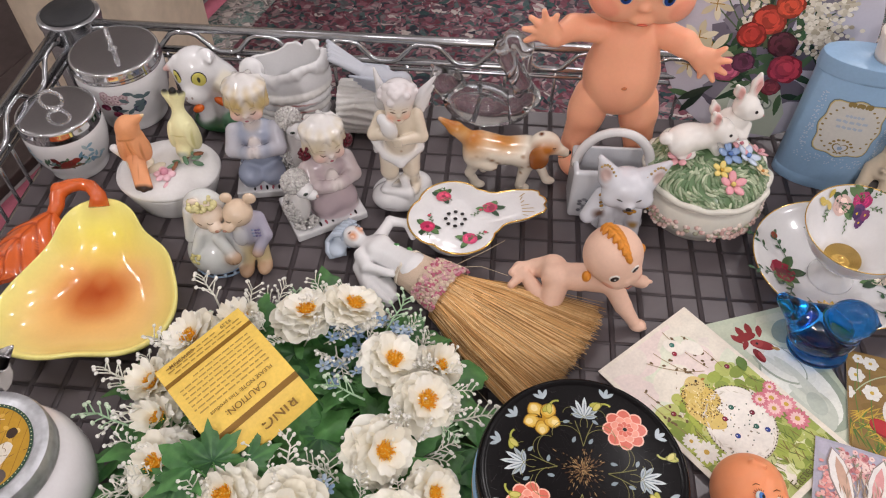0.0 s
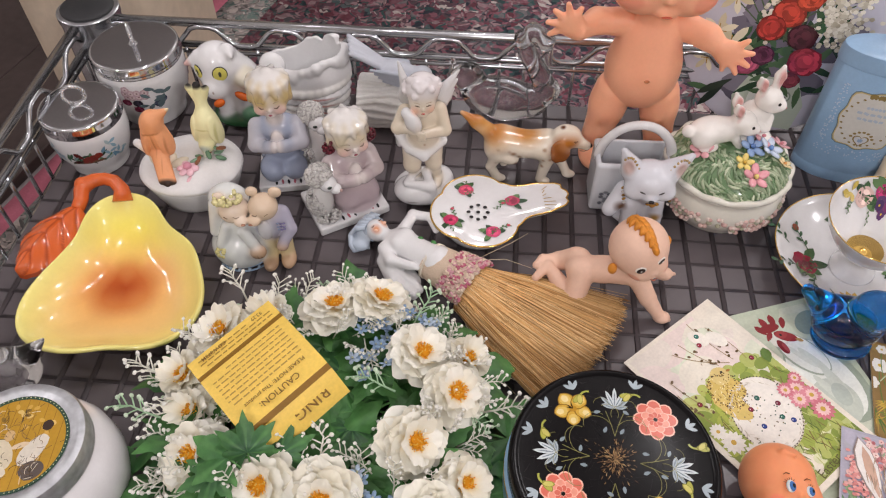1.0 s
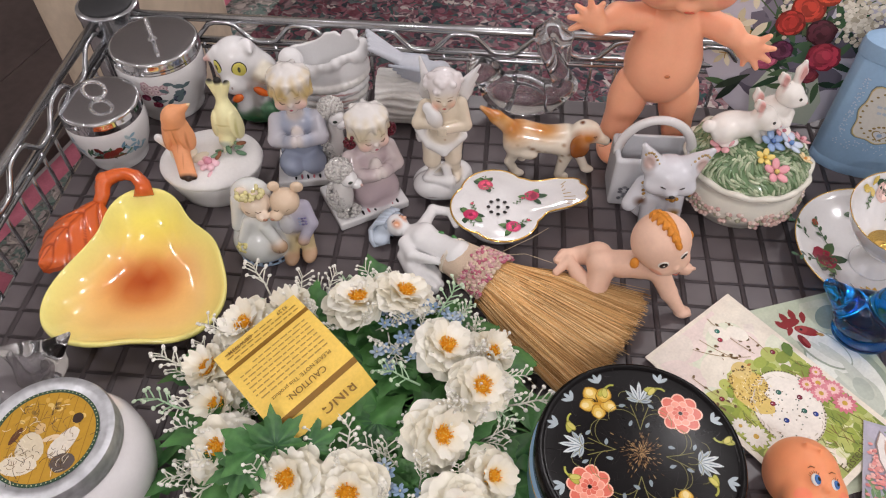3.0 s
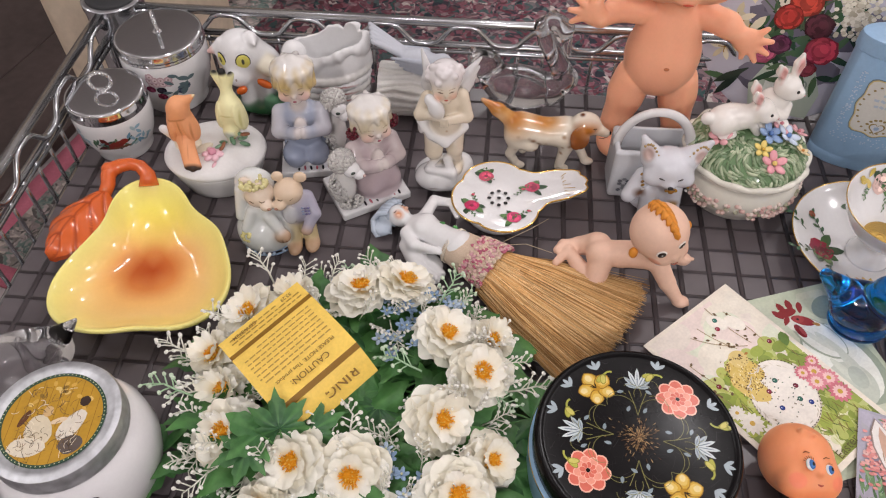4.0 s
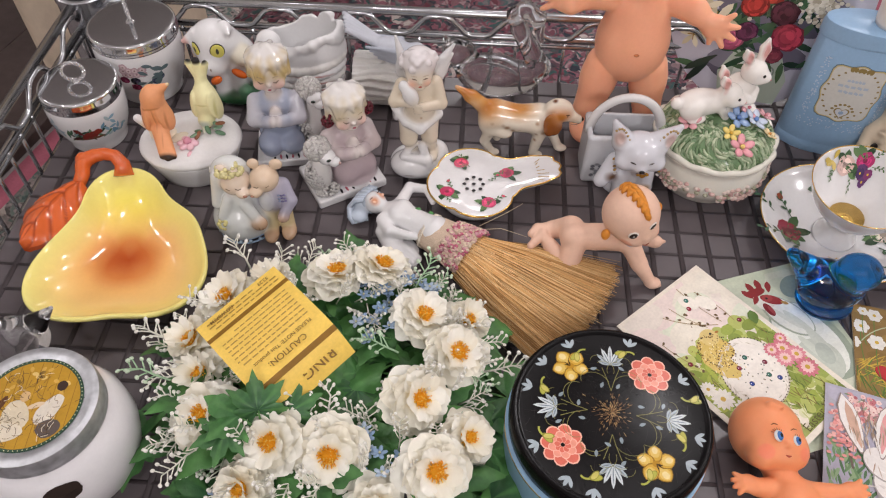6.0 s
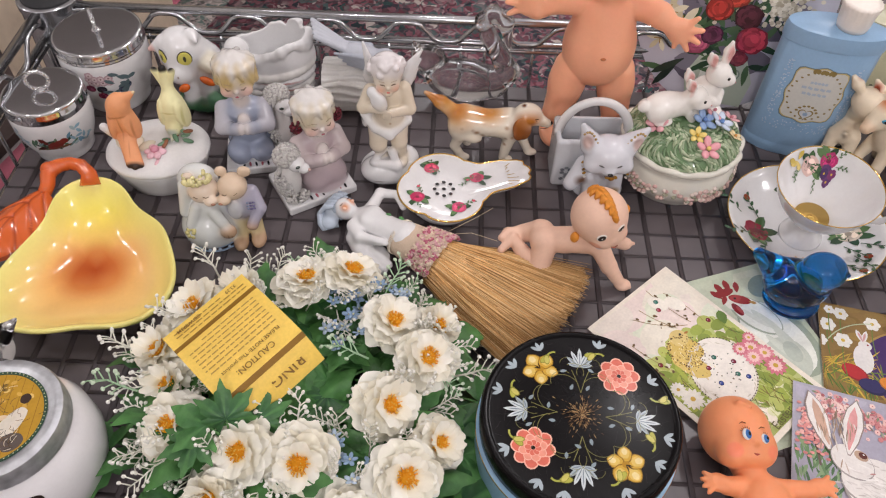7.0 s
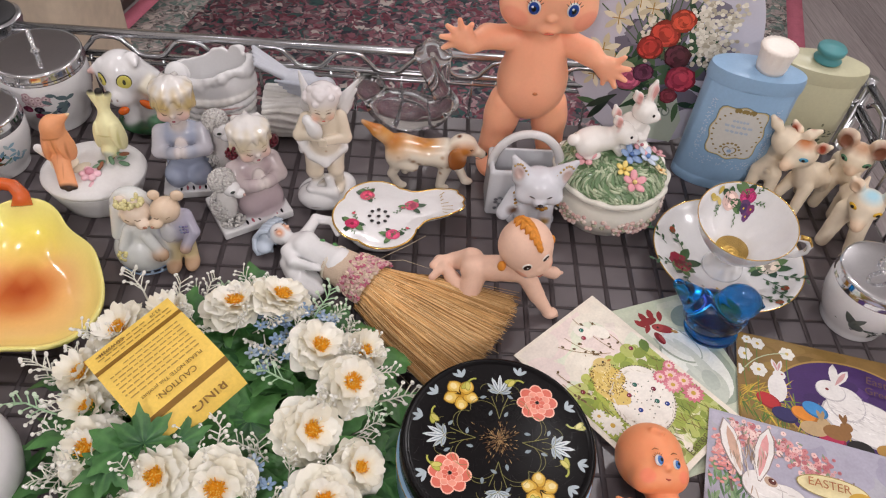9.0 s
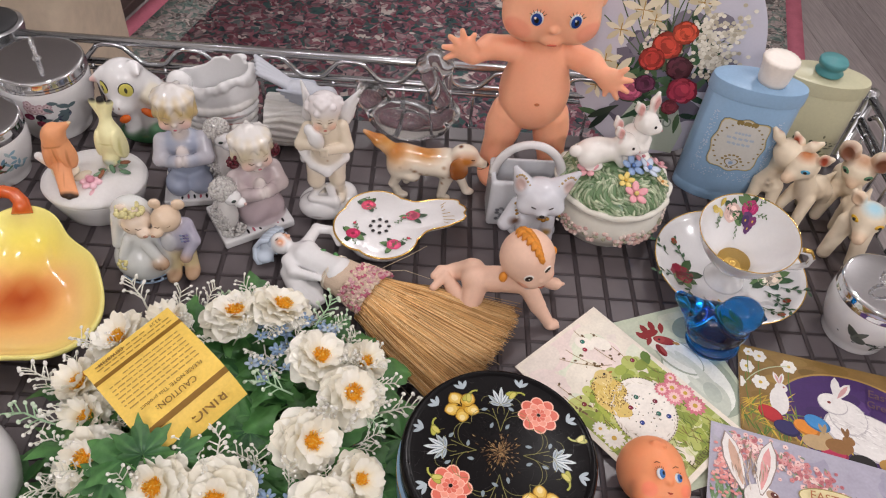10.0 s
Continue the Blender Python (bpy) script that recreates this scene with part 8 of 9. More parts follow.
for x, y, s, c in ((-0.002, 0.108, 0.017, "a83a2c"), (-0.012, 0.094, 0.015, "9c2f28"), (0.010, 0.122, 0.014, "b5452f"), (0.014, 0.090, 0.015, "4a1f2c"), (0.022, 0.070, 0.017, "a8384a"), (-0.024, 0.062, 0.015, "b85a78"), (-0.012, 0.07, 0.012, "5a2a44"), (0.016, 0.052, 0.010, "7a2f3a")):
    base = np.array(hexcol(c))
    pr.oval(x, y, s * 0.8, s * 0.74, tuple(base * 0.6), wob=0.14, n=18)
    for q in (0.66, 0.5, 0.34, 0.2):
        for k in range(6):
            a = k * 1.05 + q * 9
            pr.oval(x + q * s * math.cos(a) * 0.8, y + q * s * math.sin(a) * 0.75, s * 0.28, s * 0.19, tuple(np.clip(base * rnd.uniform(0.7, 1.9), 0, 1)), rot=math.degrees(a) + 90, n=9)
pr.petal(-0.035, 0.04, 0.03, 0.007, 235, hexcol("26302a"))
pr.petal(-0.03, 0.045, 0.032, 0.007, 215, hexcol("2f3a30"))
part("bouquet", pr.b, GLAZE, plaque, "painted lilies, roses and white blossom in a vase", smooth=False)

# ---- postcards ----
def postcard(corner, xdir, w, h, z, col, label, draw):
    """A printed card with its lower left corner at corner, its picture's right along xdir."""
    L = math.hypot(*xdir)
    x, y = np.array(xdir) / L, np.array((-xdir[1], xdir[0])) / L
    t = thing("postcard", Matrix(((x[0], y[0], 0, corner[0]), (x[1], y[1], 0, corner[1]), (0, 0, 1, z), (0, 0, 0, 1))), label, "postcard", "easter postcards")
    part("card", Build().grid(lambda u, v: (w * u, h * v, 0.0002), 2, 2, hexcol(col)).grid(lambda u, v: (w * (1 - u), h * v, -0.0003), 2, 2, hexcol("d8cfbd")), PAPER, t)
    pr = Print(lambda u, v, q: (u, v, 0.0002 + q), lift=0.00006, step=0.0000004)
    draw(pr, random.Random(label))
    part("picture", pr.b, PAPER, t, smooth=False)
    return t


def words(parent, text, x, y, size, rot, col, z=0.0022, bold=0.0):
    return part("writing", text_mesh("writing", text, size, PAPER, hexcol(col), bold), PAPER, parent, "printed writing", m=Matrix.Translation((x, y, z)) @ pose(0, 0, 0, 0, 0, rot))


def clip_oval(pr, x, y, rx, ry, col, W, H, rot=0, n=24, m=0.001, wob=0.0):
    pts = []
    for i in range(n):
        a = 2 * math.pi * i / n
        px, py = rx * math.cos(a), ry * math.sin(a)
        ca, sa = math.cos(radians(rot)), math.sin(radians(rot))
        pts.append((min(W - m, max(m, x + ca * px - sa * py)), min(H - m, max(m, y + sa * px + ca * py))))
    pr.shape(pts, col)


def egg_card(pr, rnd):
    W, H = 0.089, 0.14
    for k in range(30):
        clip_oval(pr, rnd.uniform(0, W), rnd.uniform(0.085, H), 0.016, 0.012, hexcol(rnd.choice(("e9e2d2", "e6dcd0", "dfe2cc", "e8d8d0"))), W, H, m=0.003)
    for k in range(300):
        y = rnd.uniform(0.0, 0.09) * (0.7 + 0.35 * rnd.random())
        tone = rnd.choice(("c9cf90", "d8d9b0", "b9c27a") if y > 0.066 or rnd.random() < 0.2 else ("98a650", "a8b266", "84943f", "b9c07c", "76863a", "8f8f4a", "6a7a3a"))
        q = 0.45 if y > 0.066 else 1.0
        clip_oval(pr, rnd.uniform(0.002, W), y, q * rnd.uniform(0.003, 0.009), q * rnd.uniform(0.002, 0.006), hexcol(tone), W, H, m=0.004, rot=rnd.uniform(-40, 40))
    for k in range(120):
        x, y = rnd.uniform(0.006, 0.05), rnd.gauss(0.066, 0.016)
        clip_oval(pr, x, min(0.098, max(0.01, y)), rnd.uniform(0.004, 0.009), rnd.uniform(0.003, 0.006), hexcol(rnd.choice(("a9b348", "95a53c", "b9c062", "86983a", "c3c877"))), W, H, m=0.004, rot=rnd.uniform(-40, 40))
    for k in range(70):
        clip_oval(pr, rnd.uniform(0.05, 0.085), rnd.uniform(0.01, 0.09), rnd.uniform(0.003, 0.007), rnd.uniform(0.003, 0.006), hexcol(rnd.choice(("9aa848", "84953e", "b0b864"))), W, H, m=0.004)
    for k in range(260):
        x = rnd.uniform(0.006, 0.083)
        y = rnd.uniform(0.008, 0.07)
        pr.petal(x, y, rnd.uniform(0.004, 0.011), 0.0008, rnd.uniform(50, 130), hexcol(rnd.choice(("6a7a30", "8a9440", "55662a", "b9bd78", "7a6a35"))))
    for x0, y0, a, L in ((0.058, 0.095, 150, 0.04), (0.062, 0.095, 105, 0.04), (0.070, 0.09, 80, 0.035), (0.05, 0.098, 120, 0.03), (0.02, 0.075, 110, 0.035), (0.012, 0.07, 100, 0.03)):
        p = pr.curl(x0, y0, L, rnd.uniform(-30, 30), a, 0.0005, hexcol("9c8250"))
        for k in range(5):
            q = rnd.random()
            pr.oval(x0 + (p[0] - x0) * q + rnd.uniform(-.002, .002), y0 + (p[1] - y0) * q + rnd.uniform(-.002, .002), 0.0014, 0.0009, hexcol("6a5230"), rot=rnd.uniform(0, 180), n=8)
    for x, y in ((0.056, 0.121), (0.066, 0.113)):
        pr.oval(x, y, 0.0055, 0.008, hexcol("efe9dc"), rot=20)
    pr.oval(0.046, 0.055, 0.0235, 0.0275, hexcol("cfc6b4"), rot=-35, n=32)
    pr.oval(0.046, 0.0555, 0.0228, 0.0268, hexcol("eae4da"), rot=-35, n=32)
    pr.oval(0.040, 0.083, 0.013, 0.0095, hexcol("d2b560"), rot=-50, n=20)
    pr.oval(0.033, 0.073, 0.0085, 0.015, hexcol("d6bb6a"), rot=10, n=20, wob=0.12)
    pr.oval(0.044, 0.092, 0.0072, 0.0068, hexcol("d8c07a"), n=18)
    for k in range(90):
        a = rnd.uniform(0, 6.28)
        r = rnd.uniform(0.85, 1.08)
        pr.oval(0.039 + 0.012 * r * math.cos(a), 0.082 + 0.013 * r * math.sin(a), 0.0006, 0.0005, hexcol(rnd.choice(("4a3518", "6a4a1f", "8a6a2a"))), n=6)
    for k in range(150):
        x, y = 0.037 + rnd.gauss(0, 0.006), 0.080 + rnd.gauss(0, 0.008)
        pr.petal(x, y, rnd.uniform(0.001, 0.0026), 0.0006, rnd.uniform(180, 300), hexcol(rnd.choice(("8a6a2a", "b5903f", "e6d49a", "efe3b8", "7a5a24"))))
    pr.oval(0.047, 0.0935, 0.0010, 0.0010, hexcol("2a1f14"), n=8)
    pr.petal(0.050, 0.092, 0.0035, 0.002, -10, hexcol("a8702f"))
    for k in range(60):
        a = rnd.uniform(0, 6.28)
        pr.petal(0.046 + 0.0215 * math.cos(a), 0.055 + 0.0235 * math.sin(a), 0.004, 0.0008, math.degrees(a) + rnd.uniform(40, 130), hexcol(rnd.choice(("d2cabb", "dcd4c8", "c4bba8"))))
    for k in range(64):
        a = 2 * math.pi * k / 64
        ca, sa = math.cos(radians(-35)), math.sin(radians(-35))
        u, v = 0.0233 * math.cos(a), 0.0273 * math.sin(a)
        pr.oval(0.046 + ca * u - sa * v, 0.0555 + sa * u + ca * v, 0.0006, 0.0005, hexcol(("3a2a1a", "5a4020", "2a2418")[k % 3]), n=6)
    for k in range(46):
        pr.oval(0.046 + rnd.gauss(0, 0.010), 0.053 + rnd.gauss(0, 0.011), 0.0006, 0.0005, hexcol(rnd.choice(("5a5a50", "3a5040", "7a6a50"))), n=6)
    for x, y, c in ((0.040, 0.063, "8a1f3a"), (0.058, 0.055, "7a1a34"), (0.050, 0.066, "2f6a5a"), (0.037, 0.050, "1f3a8a"), (0.052, 0.047, "2f6a5a"), (0.056, 0.041, "1f3a8a"), (0.056, 0.123, "2f7a6a"), (0.052, 0.117, "a01f3a"), (0.073, 0.088, "8a1f3a"), (0.083, 0.083, "1f3a8a"), (0.016, 0.086, "8a1f2a")):
        pr.oval(x, y, 0.0019, 0.0019, tuple(np.array(hexcol(c)) * 0.5), n=10)
        pr.oval(x, y, 0.0014, 0.0014, hexcol(c), n=8)
        pr.oval(x - 0.0004, y + 0.0004, 0.0004, 0.0004, WHITE, n=6)
    for x, y, s in ((0.077, 0.054, 0.0085), (0.081, 0.045, 0.0075), (0.072, 0.048, 0.0075), (0.078, 0.034, 0.0085), (0.083, 0.060, 0.005), (0.070, 0.058, 0.006)):
        pr.bloom(x, y, s, 13, hexcol(rnd.choice(("d98a94", "e3a0a4", "cf7682"))), hexcol("c9a23f"), inner=hexcol("ecc4c0"), point=1)
    for x, y, s in ((0.012, 0.055, 0.0085), (0.018, 0.040, 0.009), (0.010, 0.066, 0.006), (0.026, 0.036, 0.006)):
        pr.bloom(x, y, s, 13, hexcol("ece7da"), hexcol("c9a23f"), point=1)
    pr.petal(0.08, 0.078, 0.012, 0.008, 60, hexcol("5f7a35"))


def rooster_card(pr, rnd):
    W, H = 0.089, 0.14
    for k in range(40):
        clip_oval(pr, rnd.uniform(0, W), rnd.uniform(0, H), 0.02, 0.016, hexcol(rnd.choice(("b9c2aa", "c2c9b2", "aeb99e", "c9cdb8"))), W, H, m=0.004)
    for x, y, rx, ry, r, c in ((0.062, 0.075, 0.023, 0.036, 15, "9aa592"), (0.060, 0.075, 0.020, 0.032, 15, "e6e8de"), (0.058, 0.058, 0.016, 0.018, 0, "c2c8ba"), (0.066, 0.092, 0.010, 0.016, 20, "dfe1d6"), (0.056, 0.098, 0.0125, 0.022, 28, "a3ad9a"), (0.0565, 0.098, 0.0112, 0.0205, 28, "e4e6dc"), (0.061, 0.090, 0.003, 0.014, 24, "cdd2c4"), (0.054, 0.096, 0.0022, 0.013, 30, "d3d7ca"), (0.066, 0.070, 0.004, 0.016, 10, "c9cec0"), (0.058, 0.068, 0.003, 0.013, 20, "cfd4c6"), (0.046, 0.112, 0.0065, 0.0065, 0, "dcd9cc"), (0.064, 0.062, 0.006, 0.009, 0, "b5bdb0"), (0.075, 0.12, 0.012, 0.009, 30, "8a9a90")):
        pr.oval(x, y, rx, ry, hexcol(c), rot=r, n=24)
    for k, (x, y, s) in enumerate(((0.036, 0.124, 0.008), (0.040, 0.127, 0.009), (0.045, 0.128, 0.009), (0.050, 0.126, 0.008), (0.034, 0.119, 0.007))):
        pr.petal(x + 0.004, y - 0.006, s * 1.3, s * 0.6, 120 - 18 * k, hexcol("8a1f22"))
    pr.oval(0.044, 0.1225, 0.0085, 0.0035, hexcol("8a1f22"), rot=5)
    pr.oval(0.046, 0.106, 0.0030, 0.0062, hexcol("7f2024"), rot=10)
    pr.oval(0.0525, 0.1135, 0.0085, 0.0040, hexcol("93292c"), rot=-32, n=16)
    pr.oval(0.0500, 0.1155, 0.0042, 0.0034, hexcol("a23a3a"), n=12)
    pr.oval(0.0475, 0.105, 0.0016, 0.0040, hexcol("a5484a"), rot=10)
    pr.petal(0.058, 0.110, 0.006, 0.003, -35, hexcol("b58a50"))
    pr.oval(0.0495, 0.1155, 0.0010, 0.0010, BLACK, n=8)


def purple_card(pr, rnd):
    W, H = 0.140, 0.089
    for k in range(50):
        clip_oval(pr, rnd.uniform(0, W), rnd.uniform(0, H), 0.01, 0.004, hexcol(rnd.choice(("7f6432", "8a6f3c", "725a2c", "96793f"))), W, H, m=0.0015)
    pr.oval(0.082, 0.040, 0.056, 0.040, hexcol("a8884a"), n=48)
    pr.oval(0.082, 0.040, 0.0545, 0.0385, hexcol("43285f"), n=48)
    for k in range(8):
        pr.oval(0.082 + rnd.gauss(0, 0.012), 0.052 + rnd.gauss(0, 0.008), 0.012, 0.006, hexcol(rnd.choice(("4a2f68", "52356f", "3d2558"))), n=12)
    base = pr.place
    pr.place = lambda u, v, q: base(max(0.001, u - 0.013), v, q)
    for k in range(150):
        x = rnd.uniform(0.01, 0.125)
        pr.petal(x, 0.006 + 0.022 * rnd.random(), rnd.uniform(0.008, 0.02), 0.0012, rnd.uniform(55, 140), hexcol(rnd.choice(("4f6a2a", "8a8a35", "6a7a30", "c9a83f", "a8893a"))))
    for k in range(60):
        pr.petal(0.012 + rnd.uniform(0, 0.03), 0.02 + rnd.uniform(0, 0.02), rnd.uniform(0.01, 0.022), 0.001, rnd.uniform(-20, 60), hexcol(rnd.choice(("c9a83f", "b5953a", "5f7a35"))))
    W2 = hexcol("dedad6")
    for x, y, rx, ry, r in ((0.104, 0.030, 0.032, 0.019, -12), (0.091, 0.043, 0.014, 0.015, 20), (0.081, 0.052, 0.011, 0.0088, -10)):
        pr.oval(x, y, rx, ry, hexcol("b5b0b0"), rot=r, n=24)
        pr.oval(x, y + 0.0006, rx * 0.95, ry * 0.94, W2, rot=r, n=24)
    for a, c in ((62, "c9b5b2"), (95, W2), (62, W2)):
        pr.petal(0.084, 0.057, 0.020, 0.007, a - 8, hexcol(c) if isinstance(c, str) else c)
    pr.petal(0.085, 0.058, 0.016, 0.0034, 56, hexcol("c99a98"))
    for k in range(90):
        pr.petal(0.098 + rnd.gauss(0, 0.014), 0.034 + rnd.gauss(0, 0.006), 0.005, 0.0009, rnd.uniform(-40, 10), hexcol(rnd.choice(("c4bfbd", "d2cdca", "eae7e4"))))
    pr.oval(0.0785, 0.053, 0.0014, 0.0012, hexcol("7a2f30"), n=8)
    pr.oval(0.042, 0.044, 0.007, 0.012, W2, n=18)
    pr.oval(0.044, 0.056, 0.0048, 0.0042, W2, n=14)
    for a in (75, 110):
        pr.petal(0.043, 0.058, 0.012, 0.0038, a, W2)
        pr.petal(0.043, 0.059, 0.009, 0.0018, a, hexcol("c99a98"))
    pr.oval(0.046, 0.057, 0.0008, 0.0008, hexcol("8a2f30"), n=7)
    for x, y, c, r in ((0.035, 0.031, "b02a30", -25), (0.046, 0.022, "2f2a5a", -10), (0.060, 0.026, "d8862f", -15), (0.068, 0.032, "3f86c0", -20), (0.078, 0.010, "b02f50", 0), (0.097, 0.008, "1f1a1a", 0)):
        pr.oval(x, y, 0.0095, 0.0062, tuple(np.array(hexcol(c)) * 0.6), rot=r, n=20)
        pr.oval(x - 0.0005, y + 0.0008, 0.0085, 0.0052, hexcol(c), rot=r, n=20)
    for x, y, c in ((0.066, 0.016, "b59a72"), (0.082, 0.017, "8a6238"), (0.118, 0.010, "a8803f")):
        pr.oval(x, y, 0.010, 0.006, hexcol(c), n=18)
        pr.oval(x + 0.007, y + 0.006, 0.0045, 0.004, hexcol(c), n=14)
        for a in (80, 110):
            pr.petal(x + 0.006, y + 0.008, 0.009, 0.003, a, tuple(np.array(hexcol(c)) * 0.8))
    pr.place = lambda u, v, q: base(max(0.001, u - 0.006), v, q)
    for x, y, s in ((0.012, 0.069, 0.007), (0.022, 0.081, 0.0065), (0.044, 0.077, 0.007), (0.022, 0.057, 0.0075), (0.006, 0.054, 0.006), (0.014, 0.083, 0.0045)):
        pr.curl(x, y, 0.03, 20, 260, 0.0007, hexcol("5f7a35"))
        pr.bloom(x, y, s * 0.9, 6, hexcol("e2dfd6"), hexcol("c9a83f"), point=1)
    pr.curl(0.044, 0.077, 0.04, 50, 185, 0.0008, hexcol("b5bf9a"))


def blossom_card(pr, rnd):
    W, H = 0.140, 0.089
    for k in range(40):
        clip_oval(pr, rnd.uniform(0, W), rnd.uniform(0, H), 0.02, 0.012, hexcol(rnd.choice(("a7a3b2", "b0acba", "9d99aa", "aaa8b0"))), W, H, m=0.002)
    for k in range(90):
        pr.petal(rnd.uniform(0.004, 0.03), rnd.uniform(0.004, 0.04), rnd.uniform(0.006, 0.014), 0.002, rnd.uniform(50, 130), hexcol(rnd.choice(("4f6f4a", "6a8a5f", "8aa37a"))))
    pr.line([(0.018, 0.03), (0.014, 0.05), (0.02, 0.07)], 0.0016, hexcol("6a5a50"))
    for k in range(300):
        t = rnd.random()
        x = 0.008 + 0.092 * t + rnd.gauss(0, 0.004)
        y = 0.078 - 0.030 * t * t + rnd.gauss(0, 0.0055) - (0.012 if t < 0.1 else 0)
        if 0.003 < x < 0.135 and 0.04 < y < 0.086:
            s = rnd.uniform(0.0011, 0.0024)
            pr.bloom(x, y, s, 5, hexcol(rnd.choice(("d89a98", "e3bcb6", "c47f80", "e8ccc4", "b56a70", "cfa0a0"))), hexcol("9c4a50"))
            if k % 4 == 0:
                pr.petal(x, y, 0.004, 0.0014, rnd.uniform(0, 360), hexcol(rnd.choice(("7f8f70", "8a7a70", "98a488"))))
    for k in range(120):
        pr.oval(min(0.03, max(0.003, 0.014 + rnd.gauss(0, 0.006))), 0.055 + rnd.gauss(0, 0.009), 0.0016, 0.0011, hexcol(rnd.choice(("d8918c", "e0aca4", "c97f7c"))), n=8)
    W2 = hexcol("e2ddd8")
    base = pr.place
    pr.place = lambda u, v, q: base(u - 0.009, v, q)
    for x, y, rx, ry, r in ((0.080, 0.020, 0.040, 0.019, 0), (0.058, 0.028, 0.020, 0.016, 20), (0.046, 0.038, 0.014, 0.011, -25)):
        pr.oval(x, y, rx, ry, hexcol("a39c98"), rot=r, n=28)
        pr.oval(x, y + 0.0006, rx * 0.965, ry * 0.95, W2, rot=r, n=28)
    for x, a, c in ((0.032, 108, "c9a590"), (0.044, 82, "d89a98")):
        pr.petal(x, 0.042, 0.044, 0.014, a, hexcol("8f7f78"))
        pr.petal(x, 0.043, 0.042, 0.0125, a, W2)
        pr.petal(x, 0.046, 0.034, 0.0065, a, hexcol(c))
    for k in range(160):
        x, y = 0.076 + rnd.gauss(0, 0.018), 0.024 + rnd.gauss(0, 0.007)
        pr.petal(x, y, rnd.uniform(0.004, 0.009), 0.0010, rnd.uniform(-30, 25), hexcol(rnd.choice(("cdc6c0", "d6d0cb", "ece8e4", "c2bab4"))))
    for k in range(50):
        pr.petal(0.037 + rnd.gauss(0, 0.006), 0.052 + rnd.gauss(0, 0.009), rnd.uniform(0.004, 0.010), 0.0009, rnd.uniform(75, 115), hexcol(rnd.choice(("a88f7a", "c4b3a4", "8f7a68", "dcd4cc"))))
    pr.oval(0.0515, 0.044, 0.0046, 0.0034, hexcol("b59a84"), rot=-20, n=12)
    pr.oval(0.0525, 0.0445, 0.0028, 0.0022, hexcol("5a2a22"), rot=-20, n=10)
    pr.oval(0.053, 0.0452, 0.0007, 0.0006, WHITE, n=6)
    pr.petal(0.060, 0.034, 0.004, 0.0012, 200, hexcol("b5807a"))
    pr.oval(0.092, 0.052, 0.024, 0.0085, hexcol("9c8a50"), rot=2, n=24)
    pr.oval(0.092, 0.052, 0.0232, 0.0078, hexcol("dccf9f"), rot=2, n=24)
    pr.oval(0.112, 0.045, 0.011, 0.0095, hexcol("c9a040"), n=20)


def card_from(corner_top, xdir, W, H):
    x = np.array(xdir) / math.hypot(*xdir)
    y = np.array((-x[1], x[0]))
    return tuple(np.array(corner_top) - H * y)


postcard(card_from((0.170, 0.3085), (0.966, 0.26), 0.089, 0.14), (0.966, 0.26), 0.089, 0.14, 0.0009, "bcc5ad", "pale green vintage postcard of a white rooster", rooster_card)
c = postcard(card_from((0.285, 0.292), (0.955, -0.295), 0.14, 0.089), (0.955, -0.295), 0.14, 0.089, 0.0026, "86693a", "gold and purple vintage postcard of rabbits and eggs", purple_card)
words(c, "Easter", 0.106, 0.066, 0.0095, -8, "664a4a", 0.0022)
words(c, "Greetings", 0.109, 0.056, 0.0085, -8, "664a4a", 0.0022)
c = postcard(card_from((0.107, 0.273), (0.79, 0.61), 0.089, 0.14), (0.79, 0.61), 0.089, 0.14, 0.0044, "e8e0d0", "white and green vintage postcard of chick and jewelled egg", egg_card)
words(c, "Easter W", 0.052, 0.008, 0.0085, 4, "5f5a2f", 0.0018)
c = postcard(card_from((0.241, 0.224), (0.938, -0.348), 0.14, 0.089), (0.938, -0.348), 0.14, 0.089, 0.0062, "a9a6b4", "lavender vintage postcard of a white rabbit and blossom", blossom_card)
words(c, "EASTER", 0.080, 0.0525, 0.0085, 2, "a8683f", 0.0030)

# ---- the flower wreath ----
wreath = thing("flower_wreath", pose(-0.0925, 0.219, 0), "artificial wreath of white daisies, green leaves and sprigs", "wreath")
rnd = random.Random(101)
b = Build()
for j in range(5):
    ph = j * 1.256
    b.tube([((0.072 + 0.008 * math.cos(7 * a + ph)) * math.cos(a), (0.066 + 0.008 * math.cos(7 * a + ph)) * math.sin(a), 0.016 + 0.008 * math.sin(7 * a + ph)) for a in [2 * math.pi * i / 80 for i in range(80)]], 0.003, hexcol("40592f"), n=6, closed=True)
part("ring", b, LEAF, wreath, "twisted green stem ring")


